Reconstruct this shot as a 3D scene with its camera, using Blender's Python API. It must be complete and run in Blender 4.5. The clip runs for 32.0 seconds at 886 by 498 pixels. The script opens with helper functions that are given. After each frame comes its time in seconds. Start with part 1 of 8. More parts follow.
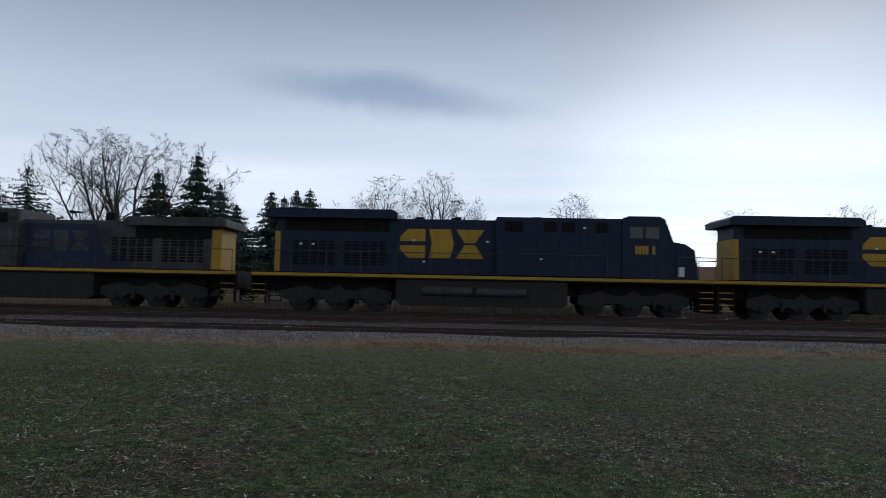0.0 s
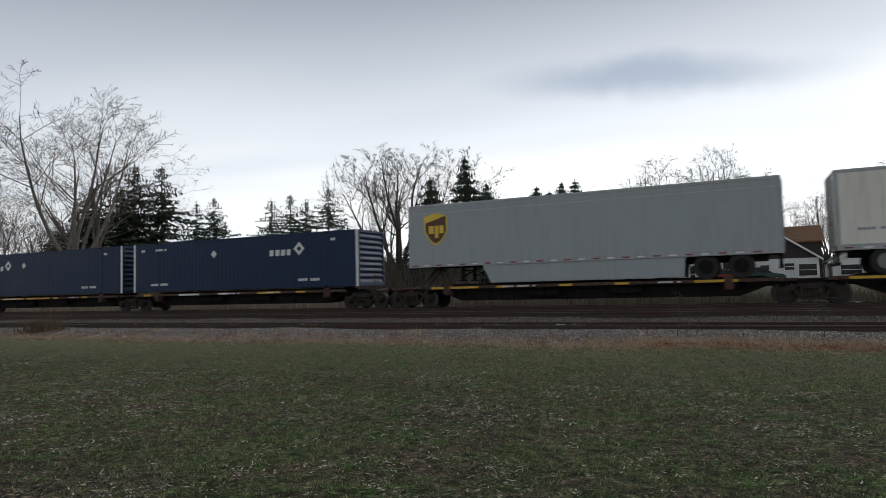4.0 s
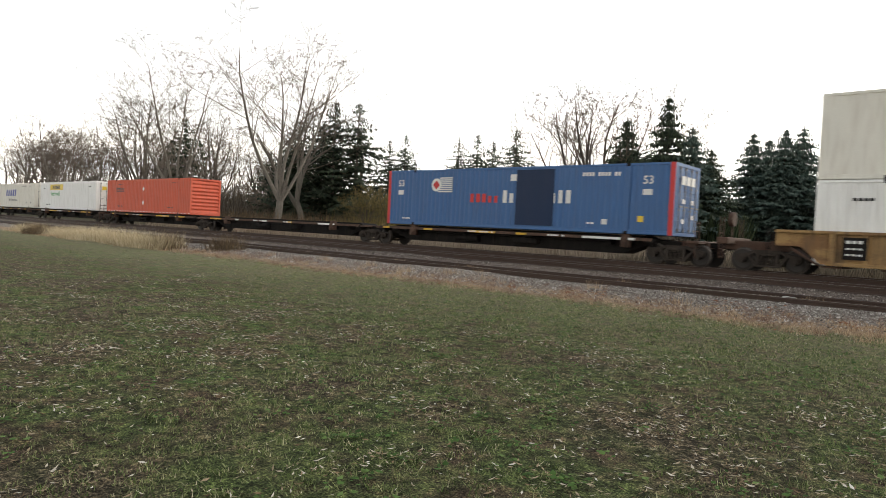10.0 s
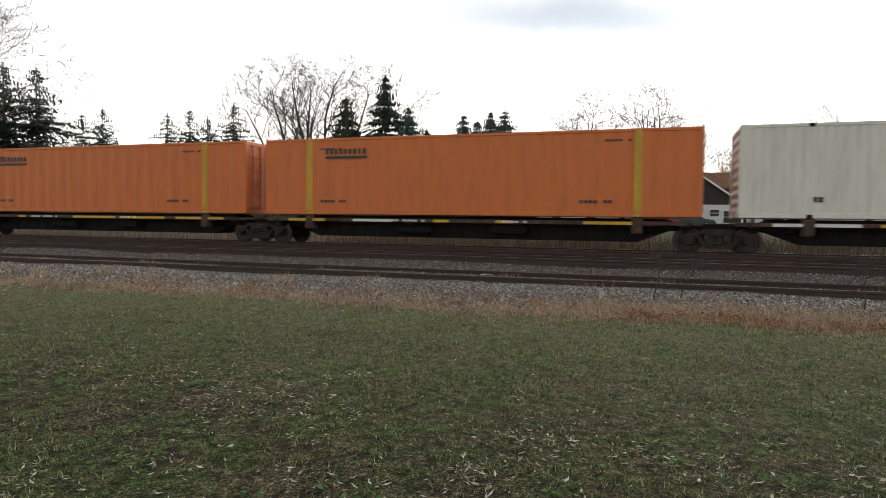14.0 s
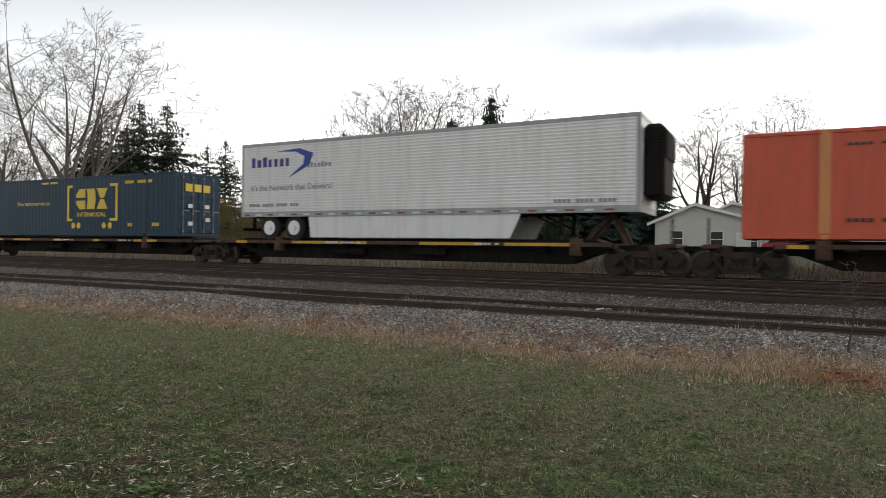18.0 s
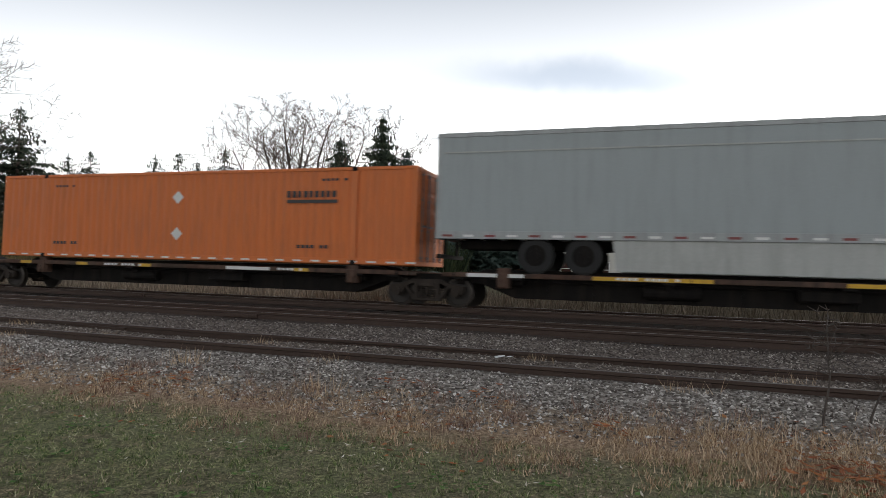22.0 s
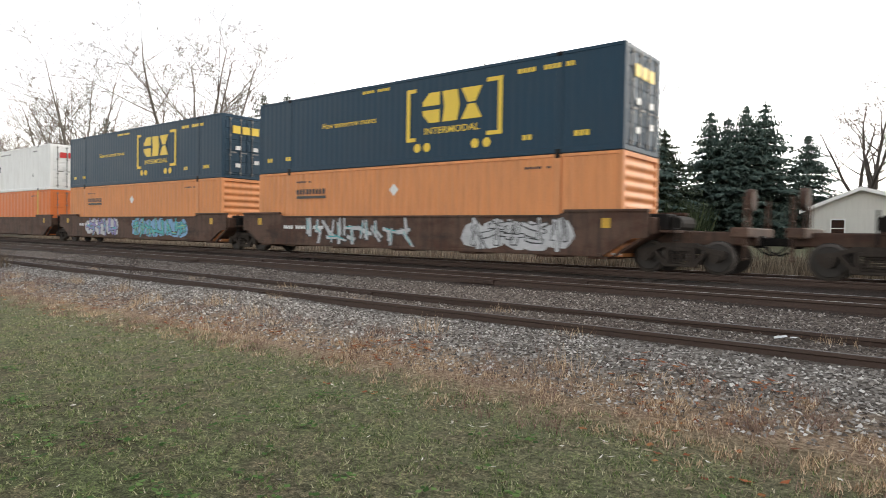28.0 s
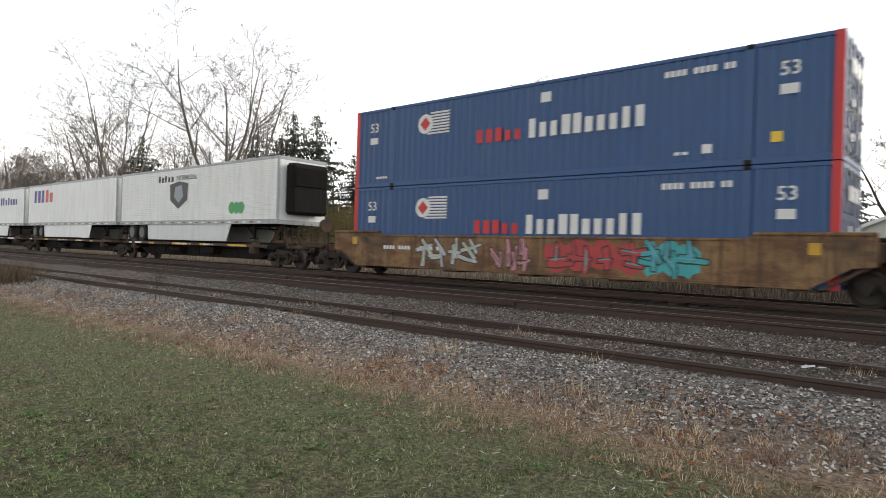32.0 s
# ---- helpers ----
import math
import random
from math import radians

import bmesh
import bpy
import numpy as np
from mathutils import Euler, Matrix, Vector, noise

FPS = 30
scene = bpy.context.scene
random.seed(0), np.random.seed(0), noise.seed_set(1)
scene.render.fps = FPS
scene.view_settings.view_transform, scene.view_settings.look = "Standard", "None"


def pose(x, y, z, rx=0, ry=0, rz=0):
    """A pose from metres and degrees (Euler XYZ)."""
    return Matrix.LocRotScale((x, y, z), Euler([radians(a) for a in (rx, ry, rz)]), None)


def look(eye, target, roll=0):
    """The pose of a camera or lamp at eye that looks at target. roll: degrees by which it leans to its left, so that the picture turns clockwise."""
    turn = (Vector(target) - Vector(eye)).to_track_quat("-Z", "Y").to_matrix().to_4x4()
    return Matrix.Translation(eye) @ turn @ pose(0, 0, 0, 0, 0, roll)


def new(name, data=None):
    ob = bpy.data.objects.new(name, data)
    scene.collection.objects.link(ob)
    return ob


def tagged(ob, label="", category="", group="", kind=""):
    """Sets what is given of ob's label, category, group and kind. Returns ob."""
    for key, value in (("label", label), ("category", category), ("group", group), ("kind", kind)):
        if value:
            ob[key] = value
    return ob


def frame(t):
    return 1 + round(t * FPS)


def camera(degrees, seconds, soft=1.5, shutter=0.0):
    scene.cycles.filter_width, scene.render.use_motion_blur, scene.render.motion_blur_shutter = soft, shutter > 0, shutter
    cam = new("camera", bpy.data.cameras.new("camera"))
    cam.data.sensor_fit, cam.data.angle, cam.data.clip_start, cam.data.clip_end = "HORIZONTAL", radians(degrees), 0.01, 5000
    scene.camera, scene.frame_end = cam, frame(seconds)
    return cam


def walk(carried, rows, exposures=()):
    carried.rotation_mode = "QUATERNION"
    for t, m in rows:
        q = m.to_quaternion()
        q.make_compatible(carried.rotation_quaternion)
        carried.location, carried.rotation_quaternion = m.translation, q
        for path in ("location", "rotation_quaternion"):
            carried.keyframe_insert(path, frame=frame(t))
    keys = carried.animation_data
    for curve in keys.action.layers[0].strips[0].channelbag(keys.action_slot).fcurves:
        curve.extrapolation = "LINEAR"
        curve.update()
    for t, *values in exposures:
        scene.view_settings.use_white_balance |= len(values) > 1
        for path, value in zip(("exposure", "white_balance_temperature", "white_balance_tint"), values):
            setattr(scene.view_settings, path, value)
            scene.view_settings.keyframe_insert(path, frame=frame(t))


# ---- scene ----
import functools

cam = camera(69.04, 32.0, soft=0.7, shutter=0.12)
# seconds, eye x, y, z, then yaw to the left, pitch up and roll in degrees
PATH = [
    (0, 22.374, -31.536, 1.092, 1.35, 3.69, 1.15),
    (0.5, 22.264, -31.274, 1.073, -3.42, 4.07, 0.45),
    (1, 22.267, -30.947, 1.063, -6.97, 4.23, 0.68),
    (1.5, 22.158, -30.641, 1.063, -9.13, 3.87, 1.05),
    (2, 21.999, -30.343, 1.071, -1.02, 3.65, 0.31),
    (2.5, 22.035, -30.017, 1.063, 7.78, 3.12, -0.35),
    (3, 21.958, -29.681, 1.046, 9.87, 1.86, -0.13),
    (3.5, 21.807, -29.316, 1.031, 15.12, 3.09, -1.23),
    (4, 21.771, -28.985, 1.002, 24.98, 3.37, -1.53),
    (4.5, 21.690, -28.728, 0.961, 24.85, 1.22, -0.73),
    (6.5, 20.992, -27.530, 0.872, 29.46, -5.06, 0.95),
    (7, 20.889, -27.250, 0.859, 32.01, -2.74, -0.12),
    (7.5, 20.838, -26.978, 0.841, 40.69, -6.89, -0.05),
    (8, 20.714, -26.856, 0.865, 41.47, -7.24, -0.04),
    (8.5, 20.664, -26.695, 0.868, 41.27, -3.65, 0.83),
    (9, 20.684, -26.427, 0.892, 41.42, -3.35, 2.52),
    (9.5, 20.560, -26.302, 0.883, 42.27, -2.85, 3.29),
    (10, 20.394, -26.169, 0.876, 41.33, -1.58, 2.95),
    (10.5, 20.388, -25.911, 0.875, 41.91, -1.48, 2.75),
    (11, 20.363, -25.639, 0.871, 39.55, -1.59, 3.11),
    (11.5, 20.218, -25.383, 0.872, 31.27, -1.78, 2.08),
    (12, 20.191, -24.970, 0.878, 27.02, -1.36, 1.05),
    (12.5, 20.220, -24.579, 0.882, 23.63, -2.30, 1.52),
    (13, 20.146, -24.220, 0.907, 19.18, -2.77, 1.25),
    (13.5, 20.184, -23.824, 0.922, 17.59, -2.48, 0.09),
    (14, 20.143, -23.437, 0.932, 18.23, -2.44, 0.72),
    (14.5, 20.015, -23.063, 0.936, 17.38, -0.74, -0.12),
    (15, 19.982, -22.664, 0.927, 20.99, 0.26, -0.26),
    (15.5, 19.925, -22.334, 0.913, 25.38, 0.17, 0.67),
    (17.5, 19.564, -21.338, 0.859, 30.64, -0.44, 1.26),
    (18, 19.432, -21.026, 0.858, 27.94, -0.25, 0.70),
    (18.5, 19.393, -20.646, 0.867, 27.50, 0.36, 1.31),
    (19, 19.272, -20.307, 0.856, 25.41, -0.66, 2.12),
    (19.5, 19.176, -19.972, 0.881, 20.94, -0.89, 1.19),
    (20, 19.127, -19.622, 0.905, 19.87, -1.08, 1.79),
    (20.5, 18.953, -19.368, 0.916, 19.15, -1.24, 2.04),
    (21, 18.791, -19.133, 0.928, 18.24, -0.67, 1.00),
    (21.5, 18.728, -18.815, 0.940, 18.04, 1.64, 0.61),
    (22, 18.608, -18.578, 0.937, 18.34, 2.26, 1.73),
    (22.5, 18.412, -18.390, 0.944, 18.33, 2.49, 2.12),
    (23, 18.331, -18.208, 0.948, 23.62, 0.90, 2.53),
    (23.5, 18.302, -18.071, 0.941, 25.56, 0.55, 4.22),
    (24, 18.290, -18.003, 0.952, 20.17, 0.01, 3.95),
    (24.5, 18.295, -17.994, 0.945, 4.14, -0.90, 3.09),
    (26.5, 18.218, -17.904, 0.957, 21.50, -3.32, 2.15),
    (27, 18.248, -17.890, 0.959, 28.84, -2.22, 1.09),
    (27.5, 18.168, -17.871, 0.954, 33.96, -1.85, 1.18),
    (28, 18.049, -17.867, 0.947, 38.48, -1.45, 1.00),
    (28.5, 18.078, -17.794, 0.963, 43.25, -1.18, 1.71),
    (29, 18.082, -17.771, 0.968, 43.36, -0.93, 1.55),
    (29.5, 18.094, -17.779, 0.970, 42.85, -0.72, 1.29),
    (30, 18.091, -17.789, 0.972, 42.82, -0.57, 1.60),
    (30.5, 18.088, -17.797, 0.970, 42.58, -0.38, 1.85),
    (31, 18.108, -17.790, 0.971, 42.29, -0.17, 1.69),
    (31.5, 18.104, -17.786, 0.974, 41.63, -0.04, 1.69),
    (32, 18.109, -17.775, 0.974, 40.88, 0.21, 1.81),
]
# the clip's camera opens up as the bright sky leaves its metering
EXPO = [(0, -0.82, 5600, 10), (1, -0.92, 5700, 10), (2, -0.97, 5950, 10), (3, -0.56, 6250, 10), (4, -0.38, 6350, 10), (4.5, -0.18, 6450, 10), (6.5, 0.7, 7200, 10), (7, 0.8, 7200, 10), (8, 1.15, 7200, 10), (9, 1.1, 7300, 10), (10, 0.72, 7200, 10), (11, 0.35, 7200, 10), (12, 0.33, 7100, 10), (13, 0.25, 7000, 10), (14, 0.25, 7000, 10), (15, 0.15, 7000, 10), (18, 0.16, 6800, 10), (20, 0.48, 6800, 10), (21, 0.5, 6800, 10), (22, 0.2, 6700, 10), (23, 0.16, 6700, 10), (24, 0.58, 6700, 10), (27, 1.22, 6900, 10), (28, 1.1, 6900, 10), (29, 1.0, 6900, 10), (30, 0.82, 6900, 10), (32, 0.76, 6800, 10)]
walk(cam, [(t, pose(x, y, z, 90 + pitch, 0, yaw) @ pose(0, 0, 0, 0, 0, roll)) for t, x, y, z, yaw, pitch, roll in PATH], EXPO)

# ---- light ----
world = bpy.data.worlds.new("overcast_sky")
scene.world = world
world.use_nodes = True
wn, wl = world.node_tree.nodes, world.node_tree.links
sky = wn.new("ShaderNodeTexSky")
sky.sky_type, sky.sun_disc = "NISHITA", False
sky.sun_elevation, sky.sun_rotation = radians(24), radians(28)
sky.air_density, sky.dust_density, sky.ozone_density = 1.0, 3.0, 1.0
bg = wn["Background"]
SKY = 0.12


def cloud_sky():
    """Overcast cover: grey cloud decks with soft streaks over the clear sky model."""
    geo = wn.new("ShaderNodeTexCoord")
    sep = wn.new("ShaderNodeSeparateXYZ")
    wl.new(geo.outputs["Generated"], sep.inputs[0])
    # flatten directions on a high plane so that clouds lie in layers
    up = wn.new("ShaderNodeMath"); up.operation = "MAXIMUM"; up.inputs[1].default_value = 0.04
    wl.new(sep.outputs["Z"], up.inputs[0])
    dx = wn.new("ShaderNodeMath"); dx.operation = "DIVIDE"
    dy = wn.new("ShaderNodeMath"); dy.operation = "DIVIDE"
    wl.new(sep.outputs["X"], dx.inputs[0]); wl.new(up.outputs[0], dx.inputs[1])
    wl.new(sep.outputs["Y"], dy.inputs[0]); wl.new(up.outputs[0], dy.inputs[1])
    com = wn.new("ShaderNodeCombineXYZ")
    wl.new(dx.outputs[0], com.inputs[0]); wl.new(dy.outputs[0], com.inputs[1])
    mp = wn.new("ShaderNodeMapping"); mp.inputs["Scale"].default_value = (0.10, 0.22, 1)
    mp.inputs["Location"].default_value = (0.35, 0.2, 0)
    wl.new(com.outputs[0], mp.inputs[0])
    no = wn.new("ShaderNodeTexNoise"); no.inputs["Scale"].default_value = 1.0; no.inputs["Detail"].default_value = 3
    wl.new(mp.outputs[0], no.inputs["Vector"])
    ramp = wn.new("ShaderNodeValToRGB")
    e = ramp.color_ramp.elements
    e[0].position, e[0].color = 0.32, (4.6, 5.15, 6.0, 1)
    e[1].position, e[1].color = 0.66, (7.6, 7.9, 8.3, 1)
    wl.new(no.outputs[0], ramp.inputs[0])
    # brighter towards the low sun behind the trees, greyer overhead
    hz = wn.new("ShaderNodeMapRange")
    hz.inputs["From Min"].default_value, hz.inputs["From Max"].default_value = 0.06, 0.46
    hz.inputs["To Min"].default_value, hz.inputs["To Max"].default_value = 2.05, 0.52
    wl.new(sep.outputs["Z"], hz.inputs["Value"])
    mul = wn.new("ShaderNodeMixRGB"); mul.blend_type = "MULTIPLY"; mul.inputs[0].default_value = 1
    wl.new(ramp.outputs[0], mul.inputs[1]); wl.new(hz.outputs[0], mul.inputs[2])
    # thin, warmer cloud low down, bluish grey deck higher up
    low = wn.new("ShaderNodeMapRange")
    low.inputs["From Min"].default_value, low.inputs["From Max"].default_value = 0.10, 0.42
    wl.new(sep.outputs["Z"], low.inputs["Value"])
    hue = wn.new("ShaderNodeMixRGB"); hue.inputs[1].default_value = (1.06, 1.01, 0.92, 1); hue.inputs[2].default_value = (0.97, 1.0, 1.04, 1)
    wl.new(low.outputs[0], hue.inputs[0])
    warm = wn.new("ShaderNodeMixRGB"); warm.blend_type = "MULTIPLY"; warm.inputs[0].default_value = 1
    wl.new(mul.outputs[0], warm.inputs[1]); wl.new(hue.outputs[0], warm.inputs[2])
    mix = wn.new("ShaderNodeMixRGB"); mix.inputs[0].default_value = 0.965
    wl.new(sky.outputs[0], mix.inputs[1]); wl.new(warm.outputs[0], mix.inputs[2])
    # one long dark cloud, blunt at its left end and thinning to the right
    az, el = radians(-6.5), radians(17.0)
    away = Vector((math.sin(az) * math.cos(el), math.cos(az) * math.cos(el), math.sin(el)))
    side = Vector((math.cos(az), -math.sin(az), 0))
    over = side.cross(away)

    def along(v, w):
        d = wn.new("ShaderNodeVectorMath"); d.operation = "DOT_PRODUCT"; d.inputs[1].default_value = v
        wl.new(geo.outputs["Generated"], d.inputs[0])
        s = wn.new("ShaderNodeMath"); s.operation = "MULTIPLY"; s.inputs[1].default_value = 1 / w
        wl.new(d.outputs["Value"], s.inputs[0])
        return s.outputs[0]

    u = along(side, 0.235)
    tilt = wn.new("ShaderNodeMath"); tilt.operation = "MULTIPLY_ADD"; tilt.inputs[1].default_value = 0.45
    wl.new(u, tilt.inputs[0]); wl.new(along(over, 0.033), tilt.inputs[2])
    wob = wn.new("ShaderNodeTexNoise"); wob.inputs["Scale"].default_value = 9; wob.inputs["Detail"].default_value = 4
    wl.new(geo.outputs["Generated"], wob.inputs["Vector"])
    t2 = wn.new("ShaderNodeMath"); t2.operation = "MULTIPLY_ADD"; t2.inputs[1].default_value = 1.6
    wl.new(wob.outputs[0], t2.inputs[0]); wl.new(tilt.outputs[0], t2.inputs[2])
    t3 = wn.new("ShaderNodeMath"); t3.operation = "SUBTRACT"; t3.inputs[1].default_value = 0.8
    wl.new(t2.outputs[0], t3.inputs[0])
    com2 = wn.new("ShaderNodeCombineXYZ")
    wl.new(u, com2.inputs[0]); wl.new(t3.outputs[0], com2.inputs[1])
    ln = wn.new("ShaderNodeVectorMath"); ln.operation = "LENGTH"
    wl.new(com2.outputs[0], ln.inputs[0])
    dk = wn.new("ShaderNodeMapRange"); dk.interpolation_type = "SMOOTHSTEP"
    dk.inputs["From Min"].default_value, dk.inputs["From Max"].default_value = 0.1, 1.25
    dk.inputs["To Min"].default_value, dk.inputs["To Max"].default_value = 0.0, 1.0
    wl.new(ln.outputs["Value"], dk.inputs["Value"])
    tint = wn.new("ShaderNodeMixRGB"); tint.inputs[1].default_value = (0.64, 0.69, 0.76, 1); tint.inputs[2].default_value = (1, 1, 1, 1)
    wl.new(dk.outputs[0], tint.inputs[0])
    front = wn.new("ShaderNodeMath"); front.operation = "GREATER_THAN"; front.inputs[1].default_value = 0.5
    wl.new(along(away, 1.0), front.inputs[0])
    dm = wn.new("ShaderNodeMixRGB"); dm.blend_type = "MULTIPLY"
    wl.new(front.outputs[0], dm.inputs[0]); wl.new(mix.outputs[0], dm.inputs[1]); wl.new(tint.outputs[0], dm.inputs[2])
    # brighter towards the low sun; unseen sky behind the camera dimmed to darken near sides
    lean = wn.new("ShaderNodeMapRange")
    lean.inputs["From Min"].default_value, lean.inputs["From Max"].default_value = -1.0, 0.9
    lean.inputs["To Min"].default_value, lean.inputs["To Max"].default_value = 0.73, 1.08
    wl.new(along(Vector((math.sin(radians(28)), math.cos(radians(28)), 0.2)), 1.0), lean.inputs["Value"])
    lm = wn.new("ShaderNodeMixRGB"); lm.blend_type = "MULTIPLY"; lm.inputs[0].default_value = 1
    wl.new(dm.outputs[0], lm.inputs[1]); wl.new(lean.outputs[0], lm.inputs[2])
    # the veiled sun shows as a wide bright area low in the cloud
    az, el = radians(24), radians(9)
    glow = wn.new("ShaderNodeMapRange"); glow.interpolation_type = "SMOOTHERSTEP"
    glow.inputs["From Min"].default_value, glow.inputs["From Max"].default_value = 0.95, 1.0
    glow.inputs["To Min"].default_value, glow.inputs["To Max"].default_value = 1.0, 1.18
    wl.new(along(Vector((math.sin(az) * math.cos(el), math.cos(az) * math.cos(el), math.sin(el))), 1.0), glow.inputs["Value"])
    gm = wn.new("ShaderNodeMixRGB"); gm.blend_type = "MULTIPLY"; gm.inputs[0].default_value = 1
    wl.new(lm.outputs[0], gm.inputs[1]); wl.new(glow.outputs[0], gm.inputs[2])
    wl.new(gm.outputs[0], bg.inputs[0])


cloud_sky()
bg.inputs[1].default_value = SKY
sun = new("sun", bpy.data.lights.new("sun", "SUN"))
sun.data.energy, sun.data.angle, sun.data.color = 1.0, radians(25), (1.0, 0.95, 0.88)
sun.matrix_world = look((0, 0, 60), Vector((0, 0, 60)) - Vector((math.sin(radians(28)) * math.cos(radians(24)), math.cos(radians(28)) * math.cos(radians(24)), math.sin(radians(24)))))

# ---- materials ----


def material(name, color, rough=0.6, metal=0.0, var=0.15, scale=3.0, fine=40.0, bump=0.0, dirt=0.0, dirt_color=(0.09, 0.07, 0.055), stretch=(1, 1, 1), rand=0.0, spec=0.5):
    """A painted or natural surface: base colour varied at two scales, optional dirt streaks and fine relief."""
    m = bpy.data.materials.new(name)
    m.use_nodes = True
    n, l = m.node_tree.nodes, m.node_tree.links
    b = n["Principled BSDF"]
    b.inputs["Roughness"].default_value, b.inputs["Metallic"].default_value = rough, metal
    b.inputs["Specular IOR Level"].default_value = spec
    tc = n.new("ShaderNodeTexCoord")
    mp = n.new("ShaderNodeMapping"); mp.inputs["Scale"].default_value = stretch
    l.new(tc.outputs["Object"], mp.inputs[0])
    big = n.new("ShaderNodeTexNoise"); big.inputs["Scale"].default_value = scale; big.inputs["Detail"].default_value = 5
    sm = n.new("ShaderNodeTexNoise"); sm.inputs["Scale"].default_value = fine; sm.inputs["Detail"].default_value = 3
    l.new(mp.outputs[0], big.inputs["Vector"]); l.new(mp.outputs[0], sm.inputs["Vector"])
    add = n.new("ShaderNodeMath"); add.operation = "ADD"
    l.new(big.outputs[0], add.inputs[0]); l.new(sm.outputs[0], add.inputs[1])
    mr = n.new("ShaderNodeMapRange")
    mr.inputs["From Min"].default_value, mr.inputs["From Max"].default_value = 0.6, 1.4
    mr.inputs["To Min"].default_value, mr.inputs["To Max"].default_value = 1 - var, 1 + var
    l.new(add.outputs[0], mr.inputs["Value"])
    val = mr.outputs[0]
    if rand:
        oi = n.new("ShaderNodeObjectInfo")
        rr = n.new("ShaderNodeMapRange"); rr.inputs["To Min"].default_value, rr.inputs["To Max"].default_value = 1 - rand, 1 + rand
        l.new(oi.outputs["Random"], rr.inputs["Value"])
        mm = n.new("ShaderNodeMath"); mm.operation = "MULTIPLY"
        l.new(val, mm.inputs[0]); l.new(rr.outputs[0], mm.inputs[1]); val = mm.outputs[0]
    mul = n.new("ShaderNodeMixRGB"); mul.blend_type = "MULTIPLY"; mul.inputs[0].default_value = 1
    mul.inputs[1].default_value = (*color, 1)
    l.new(val, mul.inputs[2])
    out = mul.outputs[0]
    if dirt:
        dn = n.new("ShaderNodeTexNoise"); dn.inputs["Scale"].default_value = 1.0; dn.inputs["Detail"].default_value = 6
        dm = n.new("ShaderNodeMapping"); dm.inputs["Scale"].default_value = (5, 5, 0.7)
        l.new(tc.outputs["Object"], dm.inputs[0]); l.new(dm.outputs[0], dn.inputs["Vector"])
        dr = n.new("ShaderNodeMapRange")
        dr.inputs["From Min"].default_value, dr.inputs["From Max"].default_value = 0.45, 0.8
        dr.inputs["To Max"].default_value = dirt
        l.new(dn.outputs[0], dr.inputs["Value"])
        dx = n.new("ShaderNodeMixRGB"); dx.inputs[2].default_value = (*dirt_color, 1)
        l.new(dr.outputs[0], dx.inputs[0]); l.new(out, dx.inputs[1]); out = dx.outputs[0]
    l.new(out, b.inputs["Base Color"])
    rg = n.new("ShaderNodeMapRange")
    rg.inputs["To Min"].default_value, rg.inputs["To Max"].default_value = max(0.05, rough - 0.12), min(1, rough + 0.12)
    l.new(big.outputs[0], rg.inputs["Value"]); l.new(rg.outputs[0], b.inputs["Roughness"])
    if bump:
        bp = n.new("ShaderNodeBump"); bp.inputs["Strength"].default_value = min(1, bump); bp.inputs["Distance"].default_value = 0.02
        l.new(sm.outputs[0], bp.inputs["Height"]); l.new(bp.outputs[0], b.inputs["Normal"])
    return m


def weathered(name, sound, rust, grime, rough=0.75):
    """Old painted steel: sound paint broken by rust blotches, with grime runs down the plate."""
    m = material(name, sound, rough, 0, 0.22, 1.2, 22, spec=0.25)
    n, l = m.node_tree.nodes, m.node_tree.links
    b = n["Principled BSDF"]
    col = b.inputs["Base Color"].links[0].from_socket
    tc = n.new("ShaderNodeTexCoord")
    oi = n.new("ShaderNodeObjectInfo")
    for scale, size, lo, hi, tone in (((0.7, 1, 1.6), 1.1, 0.46, 0.60, rust), ((4.5, 1, 0.45), 1.0, 0.47, 0.72, grime), ((0.35, 1, 0.8), 1.3, 0.52, 0.66, grime)):
        mp = n.new("ShaderNodeMapping"); mp.inputs["Scale"].default_value = scale
        l.new(tc.outputs["Object"], mp.inputs[0]); l.new(oi.outputs["Location"], mp.inputs["Location"])
        t = n.new("ShaderNodeTexNoise"); t.inputs["Scale"].default_value, t.inputs["Detail"].default_value, t.inputs["Roughness"].default_value = size, 9, 0.68
        l.new(mp.outputs[0], t.inputs["Vector"])
        r = n.new("ShaderNodeMapRange")
        r.inputs["From Min"].default_value, r.inputs["From Max"].default_value, r.inputs["To Max"].default_value = lo, hi, 0.85
        l.new(t.outputs[0], r.inputs["Value"])
        x = n.new("ShaderNodeMixRGB"); x.inputs[2].default_value = (*tone, 1)
        l.new(r.outputs[0], x.inputs[0]); l.new(col, x.inputs[1]); col = x.outputs[0]
    l.new(col, b.inputs["Base Color"])
    return m


# ---- building helpers ----


def mesh_of(bm, name, smooth=False):
    me = bpy.data.meshes.new(name)
    bm.to_mesh(me)
    bm.free()
    if smooth:
        me.polygons.foreach_set("use_smooth", [True] * len(me.polygons))
    return me


def part(name, me, mat, parent=None, label="", at=None):
    """Links a mesh (or a bmesh) as one object under a thing; the material sits on the object, so meshes are shared."""
    if isinstance(me, bmesh.types.BMesh):
        me = mesh_of(me, name)
    if not me.materials:
        me.materials.append(None)
    ob = new(name, me)
    ob.material_slots[0].link = "OBJECT"
    ob.material_slots[0].material = mat
    if parent:
        ob.parent = parent
    if at is not None:
        ob.matrix_basis = at if isinstance(at, Matrix) else Matrix.Translation(at)
    if label:
        tagged(ob, label)
    return ob


